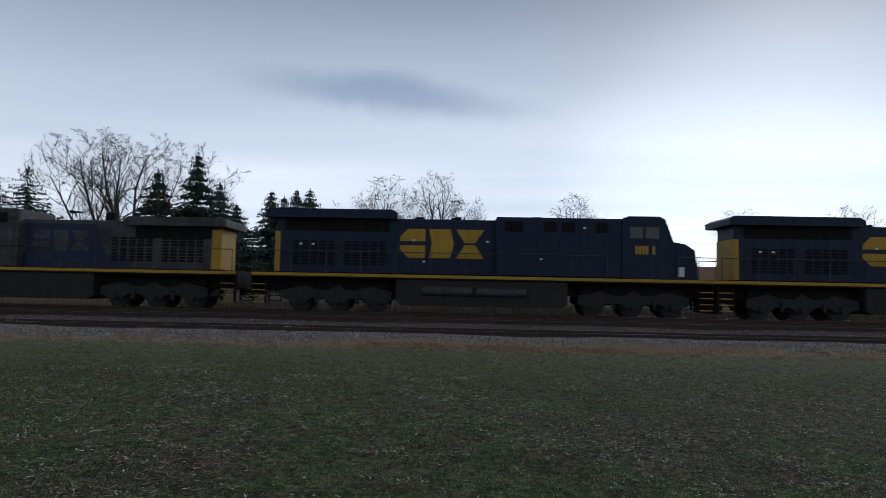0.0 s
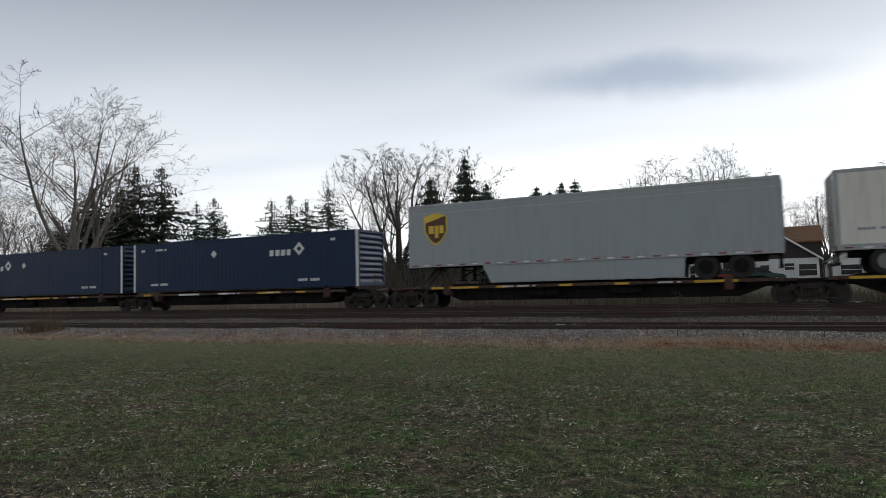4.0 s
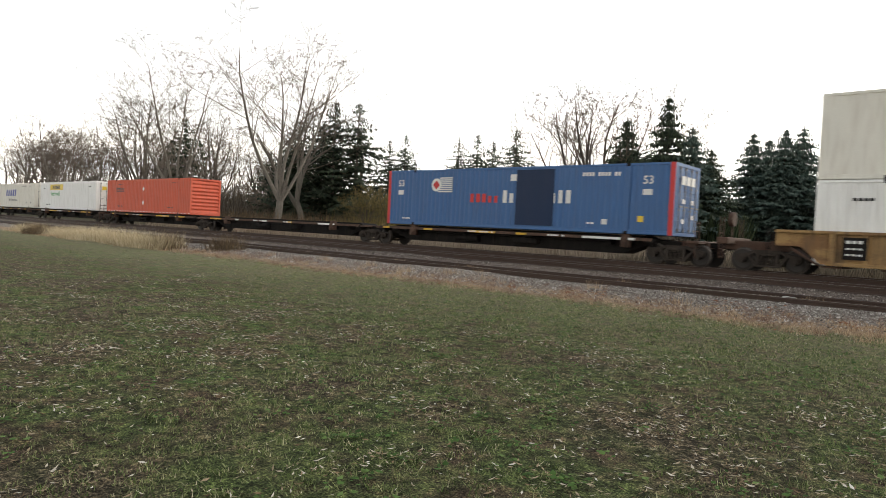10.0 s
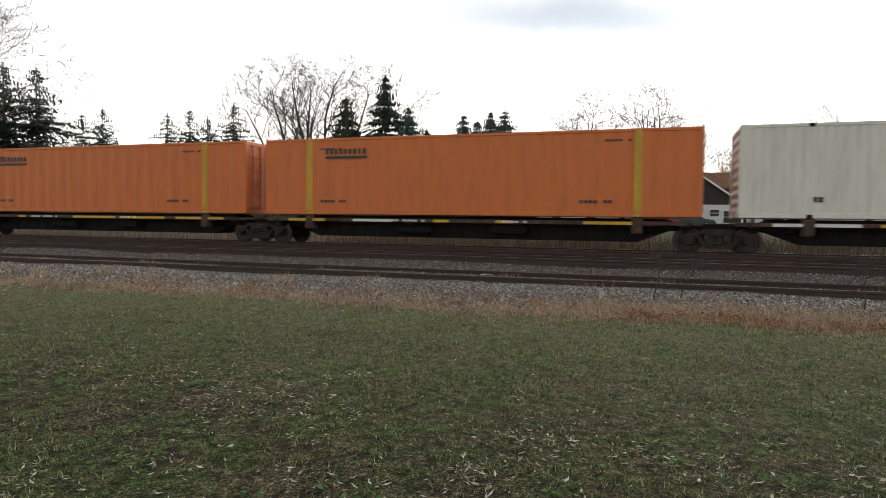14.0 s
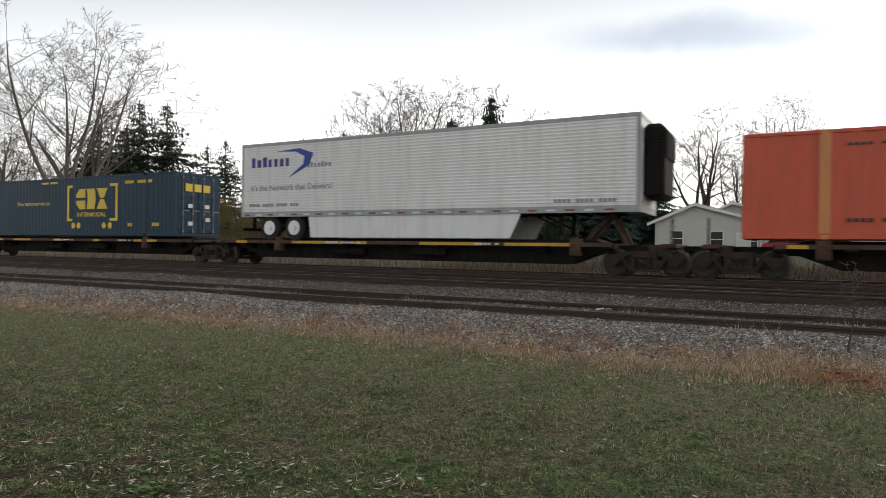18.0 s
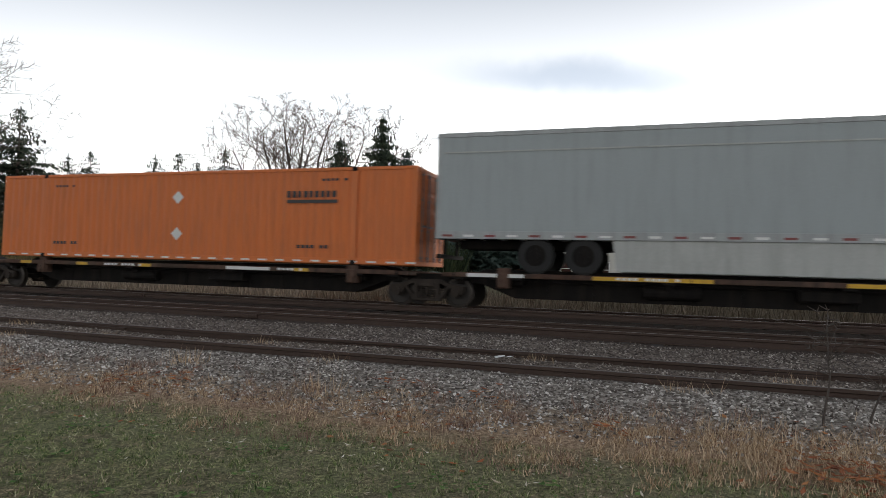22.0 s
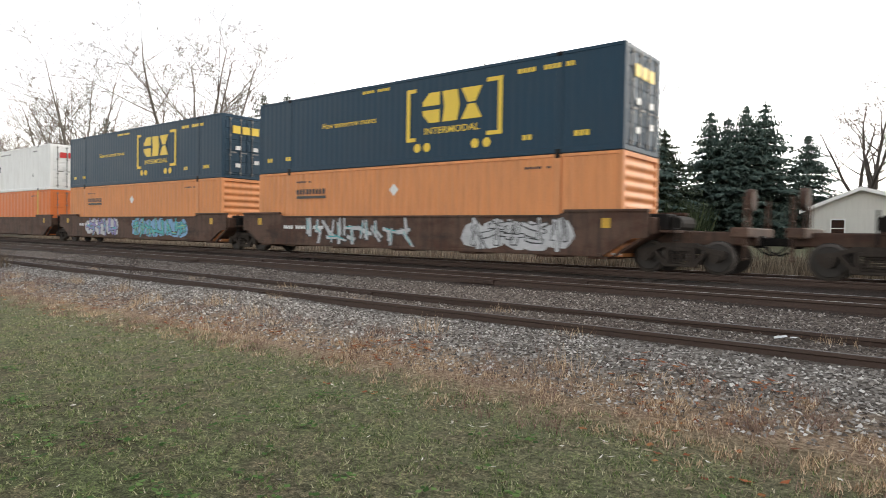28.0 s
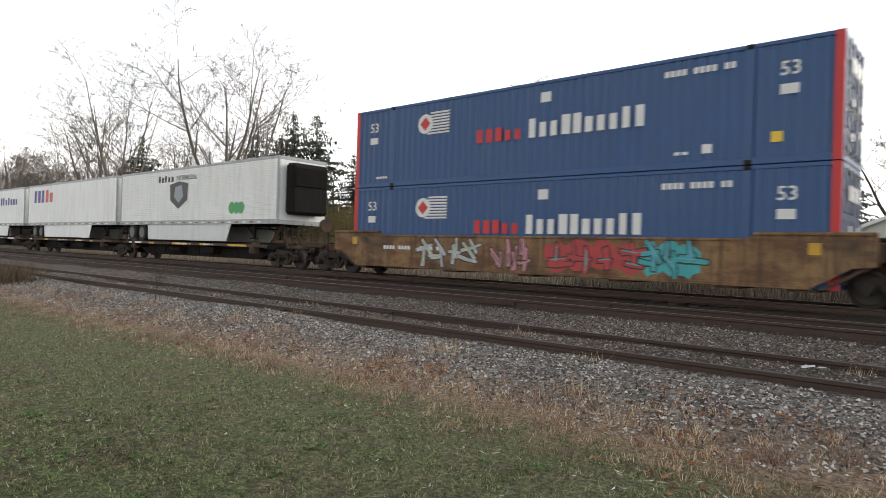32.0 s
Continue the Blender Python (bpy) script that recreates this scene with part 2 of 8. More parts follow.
def thing(name, label, category, group="", kind="", at=(0, 0, 0)):
    ob = new(name)
    ob.empty_display_size = 0.3
    ob.location = at
    return tagged(ob, label, category, group, kind)


def box(bm, x0, x1, y0, y1, z0, z1, bevel=0.0):
    r = bmesh.ops.create_cube(bm, size=1, matrix=Matrix.Translation(((x0 + x1) / 2, (y0 + y1) / 2, (z0 + z1) / 2)) @ Matrix.Diagonal((abs(x1 - x0), abs(y1 - y0), abs(z1 - z0), 1)))
    if bevel:
        vs = set(r["verts"])
        es = [e for e in bm.edges if e.verts[0] in vs and e.verts[1] in vs]
        bmesh.ops.bevel(bm, geom=es, offset=bevel, segments=1, affect="EDGES")
    return bm


def rod(bm, p0, p1, r, seg=8, r2=None, caps=True):
    p0, p1 = Vector(p0), Vector(p1)
    d = p1 - p0
    m = Matrix.Translation((p0 + p1) / 2) @ d.to_track_quat("Z", "Y").to_matrix().to_4x4()
    bmesh.ops.create_cone(bm, cap_ends=caps, segments=seg, radius1=r, radius2=r if r2 is None else r2, depth=d.length, matrix=m)
    return bm


def prism(bm, outline, y0, y1):
    """A solid from an outline in x, z between two y."""
    a = [bm.verts.new((x, y0, z)) for x, z in outline]
    b = [bm.verts.new((x, y1, z)) for x, z in outline]
    bm.faces.new(a)
    bm.faces.new(b[::-1])
    k = len(outline)
    for i in range(k):
        bm.faces.new((a[i], b[i], b[(i + 1) % k], a[(i + 1) % k]))
    bmesh.ops.recalc_face_normals(bm, faces=bm.faces)
    return bm


def soup(name, verts, faces):
    """A mesh from arrays of vertices and equal-sided faces."""
    me = bpy.data.meshes.new(name)
    verts, faces = np.asarray(verts, np.float32), np.asarray(faces, np.int32)
    k = faces.shape[1]
    me.vertices.add(len(verts)); me.vertices.foreach_set("co", verts.ravel())
    me.loops.add(faces.size); me.loops.foreach_set("vertex_index", faces.ravel())
    me.polygons.add(len(faces)); me.polygons.foreach_set("loop_start", np.arange(0, faces.size, k, dtype=np.int32))
    me.update(calc_edges=True)
    me.validate()
    return me


@functools.lru_cache(None)
def shared(fn, *args):
    return fn(*args)

# ---- ground and tracks ----
M_RAIL = material("rusty_rail", (0.06, 0.036, 0.027), 0.7, 0.2, 0.25, 2, 30, 0.3)
M_OLDTOP = material("dull_rail_head", (0.12, 0.105, 0.095), 0.55, 0.3, 0.25, 2, 30)
M_RAILTOP = material("worn_rail_head", (0.23, 0.21, 0.2), 0.4, 0.8, 0.15, 2, 30)
M_TIE = material("creosote_tie", (0.034, 0.026, 0.021), 0.9, 0, 0.4, 2, 25, 0.6, rand=0.35, stretch=(4, 1, 4))
T0_Y, T1_Y, T2_Y = 0.0, -5.35, -9.33
T1_Z, T2_Z = -0.03, -0.23
GRASS_Z = -0.66


def ground_height(x, y):
    """Lawn, ballast shoulders of the three tracks and the low ground behind them."""
    ys = [-400, -16, -13.2, -12.5, -11.2, -10.15, -9.98, -8.68, -8.5, -7.6, -6.9, -3.9, -3.2, 1.9, 3.4, 5.0, 12, 27, 40, 120, 400]
    zs = [-0.70, -0.66, -0.60, -0.55, -0.40, -0.355, -0.335, -0.335, -0.34, -0.31, -0.19, -0.20, -0.20, -0.20, -0.45, -0.62, -0.6, 0.1, 0.6, 0.8, 1.0]
    z = np.interp(y, ys, zs)
    return z + 0.03 * np.sin(0.7 * x + 0.3 * y) * np.cos(0.45 * y - 0.2 * x) + 0.012 * np.sin(2.3 * x + 1.7 * y) * np.sin(1.9 * y - 1.1 * x)


def ground_material():
    m = bpy.data.materials.new("lawn_and_ballast_ground")
    m.use_nodes = True
    n, l = m.node_tree.nodes, m.node_tree.links
    b = n["Principled BSDF"]
    b.inputs["Roughness"].default_value = 0.95
    b.inputs["Specular IOR Level"].default_value = 0.15
    tc = n.new("ShaderNodeTexCoord")
    sep = n.new("ShaderNodeSeparateXYZ")
    l.new(tc.outputs["Object"], sep.inputs[0])

    def noise_at(scale, detail=5, rough=0.6):
        t = n.new("ShaderNodeTexNoise")
        t.inputs["Scale"].default_value, t.inputs["Detail"].default_value, t.inputs["Roughness"].default_value = scale, detail, rough
        l.new(tc.outputs["Object"], t.inputs["Vector"])
        return t.outputs[0]

    def ramp(src, stops):
        r = n.new("ShaderNodeValToRGB")
        e = r.color_ramp.elements
        while len(e) < len(stops):
            e.new(0.5)
        for k, (p, c) in zip(e, stops):
            k.position, k.color = p, (*c, 1)
        l.new(src, r.inputs[0])
        return r.outputs[0]

    def mix(fac, a, c2):
        x = n.new("ShaderNodeMixRGB")
        l.new(fac, x.inputs[0]); l.new(a, x.inputs[1]); l.new(c2, x.inputs[2])
        return x.outputs[0]

    def band(lo, hi, wobble, amount):
        """0 below lo, 1 above hi, along y, with an uneven edge."""
        mm = n.new("ShaderNodeMath"); mm.operation = "MULTIPLY_ADD"
        l.new(wobble, mm.inputs[0]); mm.inputs[1].default_value = amount; l.new(sep.outputs["Y"], mm.inputs[2])
        r = n.new("ShaderNodeMapRange")
        r.inputs["From Min"].default_value, r.inputs["From Max"].default_value = lo + amount / 2, hi + amount / 2
        l.new(mm.outputs[0], r.inputs["Value"])
        return r.outputs[0]

    big, mid, fine = noise_at(0.5), noise_at(2.2), noise_at(26, 8, 0.8)
    turf = ramp(mid, [(0.33, (0.11, 0.08, 0.056)), (0.44, (0.105, 0.096, 0.054)), (0.56, (0.085, 0.11, 0.044)), (0.8, (0.068, 0.105, 0.034))])
    soil = ramp(fine, [(0.36, (0.03, 0.022, 0.016)), (0.5, (0.085, 0.065, 0.048)), (0.68, (0.24, 0.19, 0.145))])
    bare = n.new("ShaderNodeMapRange")
    bare.inputs["From Min"].default_value, bare.inputs["From Max"].default_value = 0.47, 0.6
    bare.inputs["To Max"].default_value = 0.85
    l.new(big, bare.inputs["Value"])
    worn = n.new("ShaderNodeMapRange")
    worn.inputs["From Min"].default_value, worn.inputs["From Max"].default_value = -21.0, -16.5
    worn.inputs["To Min"].default_value, worn.inputs["To Max"].default_value = 1.0, 0.45
    l.new(sep.outputs["Y"], worn.inputs["Value"])
    bm_ = n.new("ShaderNodeMath"); bm_.operation = "MULTIPLY"
    l.new(bare.outputs[0], bm_.inputs[0]); l.new(worn.outputs[0], bm_.inputs[1])
    grass = mix(bm_.outputs[0], turf, soil)
    gr = n.new("ShaderNodeMixRGB"); gr.blend_type = "MULTIPLY"; gr.inputs[0].default_value = 0.9
    l.new(grass, gr.inputs[1]); l.new(ramp(fine, [(0.38, (0.35, 0.34, 0.3)), (0.5, (1.0, 1.0, 1.0)), (0.62, (2.0, 1.95, 1.8))]), gr.inputs[2])
    g2 = n.new("ShaderNodeMixRGB"); g2.blend_type = "MULTIPLY"; g2.inputs[0].default_value = 1.0
    l.new(gr.outputs[0], g2.inputs[1]); l.new(ramp(noise_at(75, 2, 0.5), [(0.36, (0.35, 0.34, 0.32)), (0.5, (0.95, 0.95, 0.95)), (0.6, (1.5, 1.5, 1.45)), (0.68, (2.6, 2.5, 2.3))]), g2.inputs[2])
    g3 = n.new("ShaderNodeMixRGB"); g3.blend_type = "MULTIPLY"; g3.inputs[0].default_value = 1.0
    l.new(g2.outputs[0], g3.inputs[1]); l.new(ramp(noise_at(8, 4, 0.6), [(0.36, (0.42, 0.42, 0.4)), (0.5, (0.95, 0.95, 0.95)), (0.64, (1.5, 1.45, 1.35))]), g3.inputs[2])
    gr = g3
    pale = n.new("ShaderNodeMapRange")
    pale.inputs["From Min"].default_value, pale.inputs["From Max"].default_value = -19.0, -13.5
    pale.inputs["To Min"].default_value, pale.inputs["To Max"].default_value = 0.0, 0.42
    l.new(sep.outputs["Y"], pale.inputs["Value"])
    vor = n.new("ShaderNodeTexVoronoi"); vor.inputs["Scale"].default_value = 24
    l.new(tc.outputs["Object"], vor.inputs["Vector"])
    stone = ramp(vor.outputs["Color"], [(0.1, (0.07, 0.057, 0.048)), (0.5, (0.22, 0.192, 0.165)), (0.95, (0.48, 0.435, 0.39))])
    straw = ramp(fine, [(0.36, (0.11, 0.072, 0.048)), (0.5, (0.34, 0.235, 0.155)), (0.64, (0.60, 0.45, 0.32))])
    dry = ramp(fine, [(0.36, (0.10, 0.09, 0.05)), (0.5, (0.30, 0.285, 0.17)), (0.64, (0.52, 0.48, 0.31))])
    grit = ramp(vor.outputs["Color"], [(0.1, (0.055, 0.042, 0.033)), (0.7, (0.17, 0.135, 0.11)), (0.97, (0.36, 0.31, 0.26))])
    mids = ramp(vor.outputs["Color"], [(0.1, (0.06, 0.046, 0.038)), (0.5, (0.155, 0.125, 0.105)), (0.95, (0.32, 0.27, 0.23))])
    dark = ramp(vor.outputs["Color"], [(0.1, (0.03, 0.022, 0.018)), (0.9, (0.10, 0.075, 0.062))])
    col = mix(band(-13.2, -12.5, mid, 1.5), mix(pale.outputs[0], gr.outputs[0], dry), straw)
    col = mix(band(-12.2, -11.5, mid, 1.6), col, stone)
    col = mix(band(-10.25, -10.05, mid, 0.1), col, grit)
    col = mix(band(-8.6, -8.4, mid, 0.15), col, mids)
    col = mix(band(-7.0, -6.6, mid, 0.3), col, dark)
    far = ramp(noise_at(0.25), [(0.35, (0.10, 0.09, 0.055)), (0.65, (0.08, 0.085, 0.045))])
    weed = ramp(fine, [(0.34, (0.05, 0.04, 0.029)), (0.5, (0.105, 0.085, 0.061)), (0.66, (0.19, 0.157, 0.117))])
    col = mix(band(2.4, 3.4, mid, 0.8), col, weed)
    col = mix(band(16, 20, mid, 4.0), col, far)
    l.new(col, b.inputs["Base Color"])
    bp = n.new("ShaderNodeBump"); bp.inputs["Strength"].default_value = 0.9; bp.inputs["Distance"].default_value = 0.04
    l.new(fine, bp.inputs["Height"]); l.new(bp.outputs[0], b.inputs["Normal"])
    return m


def build_ground():
    def axis(fine_lo, fine_hi, step, far):
        mid = list(np.arange(fine_lo, fine_hi + 1e-6, step))
        out, d, v = [], step, fine_hi
        while v < far:
            d *= 1.35; v += d; out.append(v)
        low, d, v = [], step, fine_lo
        while v > -far:
            d *= 1.35; v -= d; low.append(v)
        return np.array(low[::-1] + mid + out)
    xs, ys = axis(-40, 60, 0.6, 3000), axis(-34, 8, 0.3, 3000)
    gx, gy = np.meshgrid(xs, ys)
    v = np.stack([gx, gy, ground_height(gx, gy)], -1).reshape(-1, 3)
    i = np.arange(len(xs) * len(ys)).reshape(len(ys), len(xs))
    f = np.stack([i[:-1, :-1], i[:-1, 1:], i[1:, 1:], i[1:, :-1]], -1).reshape(-1, 4)
    ob = part("ground", soup("ground", v, f), ground_material())
    ob.data.polygons.foreach_set("use_smooth", [True] * len(ob.data.polygons))
    return tagged(ob, "patchy green lawn, straw verge and grey track ballast", "ground", kind="structure")


build_ground()


def rail_profile(y, z):
    """Outline of a rail in y, z: head, web and foot, top at z."""
    p = [(-0.037, 0), (0.037, 0), (0.037, -0.04), (0.01, -0.055), (0.01, -0.145), (0.07, -0.165), (0.07, -0.18), (-0.07, -0.18), (-0.07, -0.165), (-0.01, -0.145), (-0.01, -0.055), (-0.037, -0.04)]
    return [(y + a, z + b) for a, b in p]


def rail_mesh(length):
    bm = bmesh.new()
    o = rail_profile(0, 0)
    a = [bm.verts.new((-length, y, z)) for y, z in o]
    b = [bm.verts.new((length, y, z)) for y, z in o]
    bm.faces.new(a[::-1]); bm.faces.new(b)
    for i in range(len(o)):
        bm.faces.new((a[i], a[(i + 1) % len(o)], b[(i + 1) % len(o)], b[i]))
    bmesh.ops.recalc_face_normals(bm, faces=bm.faces)
    return mesh_of(bm, "rail")


def tie_mesh():
    bm = box(bmesh.new(), -0.115, 0.115, -1.3, 1.3, -0.18, 0, 0.012)
    return mesh_of(bm, "tie")


def build_track(name, y, z, label, polished):
    tr = thing(name, label, "railway track", kind="structure", at=(0, y, z))
    rng = random.Random(int(abs(y) * 10))
    rails = []
    for s in (-0.7525, 0.7525):
        r = part("rail", shared(rail_mesh, 1500.0), M_RAIL, tr, at=(0, s, 0))
        top = bmesh.new()
        box(top, -1500, 1500, -0.026, 0.026, -0.002, 0.0025)
        part("rail_head", top, M_RAILTOP if polished else M_OLDTOP, r, "polished running surface" if polished else "")
        # joint bars every 11.9 m
        for k in range(-3, 5):
            jb = bmesh.new()
            box(jb, -0.45, 0.45, -0.055, -0.012, -0.14, -0.05, 0.006)
            for q in range(6):
                rod(jb, (-0.37 + q * 0.148, -0.075, -0.095), (-0.37 + q * 0.148, -0.05, -0.095), 0.018, 6)
            part("joint_bar", jb, M_RAIL, r, at=(k * 11.9 + 2.3 + y * 0.7 + s, 0, 0))
    me = shared(tie_mesh)
    for k in range(140):
        x = -22 + k * 0.535 + rng.uniform(-0.03, 0.03)
        part("tie", me, M_TIE, tr, at=pose(x, rng.uniform(-0.05, 0.05), -0.185 + rng.uniform(-0.012, 0.004), 0, 0, rng.uniform(-1.2, 1.2)))
    bm = bmesh.new()
    for k in range(260):
        for x in (-22 - 0.535 * (k + 1), -22 + 0.535 * (140 + k)):
            box(bm, x - 0.115, x + 0.115, -1.3, 1.3, -0.365, -0.187)
    part("far_ties", bm, M_TIE, tr)
    return tr


build_track("track_main", T0_Y, 0.0, "main line with polished rails on dark ties", True)
build_track("track_middle", T1_Y, T1_Z, "second main line with rusty rails on dark ties", True)
build_track("track_siding", T2_Y, T2_Z, "rusty siding track nearly buried in ballast", False)


def island_material(name, stops, rough=0.9):
    m = bpy.data.materials.new(name)
    m.use_nodes = True
    n, l = m.node_tree.nodes, m.node_tree.links
    b = n["Principled BSDF"]
    b.inputs["Roughness"].default_value = rough
    b.inputs["Specular IOR Level"].default_value = 0.2
    g = n.new("ShaderNodeNewGeometry")
    r = n.new("ShaderNodeValToRGB")
    e = r.color_ramp.elements
    while len(e) < len(stops):
        e.new(0.5)
    for k, (p, c) in zip(e, stops):
        k.position, k.color = p, (*c, 1)
    l.new(g.outputs["Random Per Island"], r.inputs[0])
    l.new(r.outputs[0], b.inputs["Base Color"])
    return m


M_STONE = island_material("ballast_stone", [(0, (0.06, 0.045, 0.037)), (0.35, (0.20, 0.172, 0.148)), (0.75, (0.41, 0.368, 0.325)), (1, (0.76, 0.715, 0.66))])
M_DSTONE = island_material("dark_ballast_stone", [(0, (0.035, 0.026, 0.021)), (0.6, (0.10, 0.076, 0.062)), (0.95, (0.2, 0.16, 0.135)), (1, (0.46, 0.40, 0.34))])
M_BLADE = island_material("grass_blade", [(0, (0.03, 0.055, 0.018)), (0.4, (0.14, 0.195, 0.065)), (0.72, (0.275, 0.32, 0.135)), (0.92, (0.47, 0.45, 0.27)), (1, (0.6, 0.53, 0.38))])
M_CLOVER = island_material("broadleaf_weed", [(0, (0.03, 0.07, 0.016)), (0.6, (0.075, 0.15, 0.035)), (1, (0.15, 0.23, 0.07))])
M_STRAW = island_material("dry_grass", [(0, (0.21, 0.13, 0.08)), (0.5, (0.52, 0.37, 0.235)), (1, (0.8, 0.64, 0.46))])
M_PALE_BLADE = island_material("drying_grass_blade", [(0, (0.08, 0.11, 0.04)), (0.5, (0.26, 0.28, 0.13)), (0.8, (0.42, 0.40, 0.23)), (1, (0.62, 0.55, 0.38))])
M_LEAF = island_material("fallen_leaf", [(0, (0.08, 0.048, 0.03)), (0.25, (0.26, 0.18, 0.10)), (0.55, (0.46, 0.38, 0.27)), (0.85, (0.62, 0.57, 0.48)), (1, (0.78, 0.75, 0.68))])
M_DLEAF = island_material("rotten_leaf", [(0, (0.018, 0.013, 0.010)), (0.7, (0.06, 0.042, 0.03)), (1, (0.15, 0.09, 0.055))])
M_RLEAF = island_material("oak_leaf", [(0, (0.16, 0.05, 0.025)), (0.6, (0.33, 0.11, 0.045)), (1, (0.42, 0.20, 0.08))])
rg = np.random.default_rng(7)


def scatter(n, x0, x1, y0, y1, keep=None):
    x, y = rg.uniform(x0, x1, n), rg.uniform(y0, y1, n)
    if keep is not None:
        ok = rg.random(n) < keep(x, y)
        x, y = x[ok], y[ok]
    return x, y, ground_height(x, y)


def patch(x, y, f=1.0, seed=0.0):
    """A soft blotch field between 0 and 1."""
    return 0.5 + 0.25 * (np.sin(f * (1.3 * x + 0.7 * y) + seed) + np.sin(f * (-0.8 * x + 1.9 * y) + 1.7 * seed) * np.cos(f * (0.5 * x + 0.4 * y) + seed))


def stones(name, x, y, z, smin, smax, mat, label):
    k = len(x)
    base = np.array([(1, 0, -0.3), (-1, 0, -0.3), (0, 1, -0.3), (0, -1, -0.3), (0, 0, 1)], float)
    tri = np.array([(0, 2, 4), (2, 1, 4), (1, 3, 4), (3, 0, 4)])  # the underside lies in the ground
    s = rg.uniform(smin, smax, (k, 1, 1))
    v = base[None] * rg.uniform(0.55, 1.1, (k, 5, 1)) * s * np.array([1.1, 0.9, 0.62])
    v += rg.uniform(-0.36, 0.36, (k, 5, 3)) * s
    a = rg.uniform(0, 6.28, k); c, d = np.cos(a), np.sin(a)
    v = np.stack([v[..., 0] * c[:, None] - v[..., 1] * d[:, None], v[..., 0] * d[:, None] + v[..., 1] * c[:, None], v[..., 2]], -1)
    v += np.stack([x, y, z + 0.3 * s[:, 0, 0]], -1)[:, None]
    f = tri[None] + 5 * np.arange(k)[:, None, None]
    return tagged(part(name, soup(name, v.reshape(-1, 3), f.reshape(-1, 3)), mat), label, "gravel", kind="stuff")


def blades(name, x, y, z, h0, h1, w, mat, label, lean=0.5, seg=1):
    """Grass blades or stalks: one tapered, leaning sliver each."""
    k = len(x)
    h, a, b = h0 + (h1 - h0) * rg.beta(1.4, 2.6, k), rg.uniform(0, 6.28, k), rg.uniform(0, 6.28, k)
    ln = rg.uniform(0.1, lean, k) * h
    wd = w * rg.uniform(0.6, 1.3, k)
    p0 = np.stack([x - wd * np.cos(a), y - wd * np.sin(a), z], -1)
    p1 = np.stack([x + wd * np.cos(a), y + wd * np.sin(a), z], -1)
    p2 = np.stack([x + ln * np.cos(b), y + ln * np.sin(b), z + h], -1)
    v = np.stack([p0, p1, p2], 1).reshape(-1, 3)
    f = np.arange(3 * k).reshape(-1, 3)
    return tagged(part(name, soup(name, v, f), mat), label, "grass", kind="stuff")


def leaves(name, x, y, z, s0, s1, mat, label, broad=0.0):
    k = len(x)
    s, a, r = rg.uniform(s0, s1, k), rg.uniform(0, 6.28, k), broad + rg.uniform(0.12, 0.34, k)
    t = rg.uniform(-0.3, 0.5, k)
    ca, sa = np.cos(a), np.sin(a)
    def at(u, w, hgt):
        return np.stack([x + s * (u * ca - w * r * sa), y + s * (u * sa + w * r * ca), z + s * hgt + 0.008], -1)
    v = np.stack([at(-1, 0, 0.1 + 0 * t), at(0, -1, 0.05 + t * 0.5), at(1, 0, 0.25 + t), at(0, 1, 0.15 + 0 * t)], 1).reshape(-1, 3)
    i = 4 * np.arange(k)
    f = np.concatenate([np.stack([i, i + 1, i + 2], -1), np.stack([i, i + 2, i + 3], -1)])
    return tagged(part(name, soup(name, v, f), mat), label, "leaves", kind="stuff")


M_MSTONE = island_material("grey_ballast_stone", [(0, (0.04, 0.03, 0.025)), (0.45, (0.15, 0.12, 0.10)), (0.8, (0.30, 0.255, 0.22)), (1, (0.58, 0.52, 0.46))])
stones("verge_ballast", *scatter(62000, -8, 40, -12.5, -10.15, lambda x, y: np.clip(1.3 - 0.5 * np.abs(y + 11.0) - 0.014 * np.abs(x - 16), 0.12, 1)), 0.011, 0.031, M_STONE, "loose pale grey ballast stones along the siding")
stones("middle_ballast", *scatter(50000, -10, 40, -8.6, -6.6, lambda x, y: np.clip(1.2 - 0.02 * np.abs(x - 14), 0.2, 1)), 0.012, 0.028, M_MSTONE, "grey ballast stones between the siding and the main line")
stones("siding_ballast", *scatter(22000, -10, 40, -9.98, -8.68, lambda x, y: np.clip(1.2 - 0.02 * np.abs(x - 14), 0.2, 1)), 0.012, 0.027, M_MSTONE, "grey-brown ballast stones between the rails of the siding")
stones("track_ballast", *scatter(18000, -10, 42, -6.7, -2.6), 0.014, 0.03, M_DSTONE, "dark grey ballast stones between the rails")


def path_near(x, y):
    """Density of ground cover, thickest along the walked strip of lawn."""
    d = np.hypot(np.maximum(np.abs(x - 18.5) - 2, 0), np.maximum(np.abs(y + 22) - 3, 0))
    return np.clip(1.25 - 0.085 * d, 0.12, 1)


def soil_patch(x, y):
    """Where the lawn is worn to the soil, 0 to 1."""
    return np.clip(1.7 * patch(x, y, 0.9, 0.4) * patch(x, y, 2.3, 1.0) + 0.35 * patch(x, y, 5.3, 2.2) - 0.18, 0, 1) * np.clip((-15.0 - y) / 5, 0.3, 1)


def tufts(n, per, spread, x0, x1, y0, y1, keep):
    """Blade feet gathered in small tufts."""
    x, y, _ = scatter(n, x0, x1, y0, y1, keep)
    k = rg.integers(per // 2, per * 3 // 2, len(x))
    x, y = np.repeat(x, k), np.repeat(y, k)
    x, y = x + rg.normal(0, spread, len(x)), y + rg.normal(0, spread, len(y))
    return x, y, ground_height(x, y)


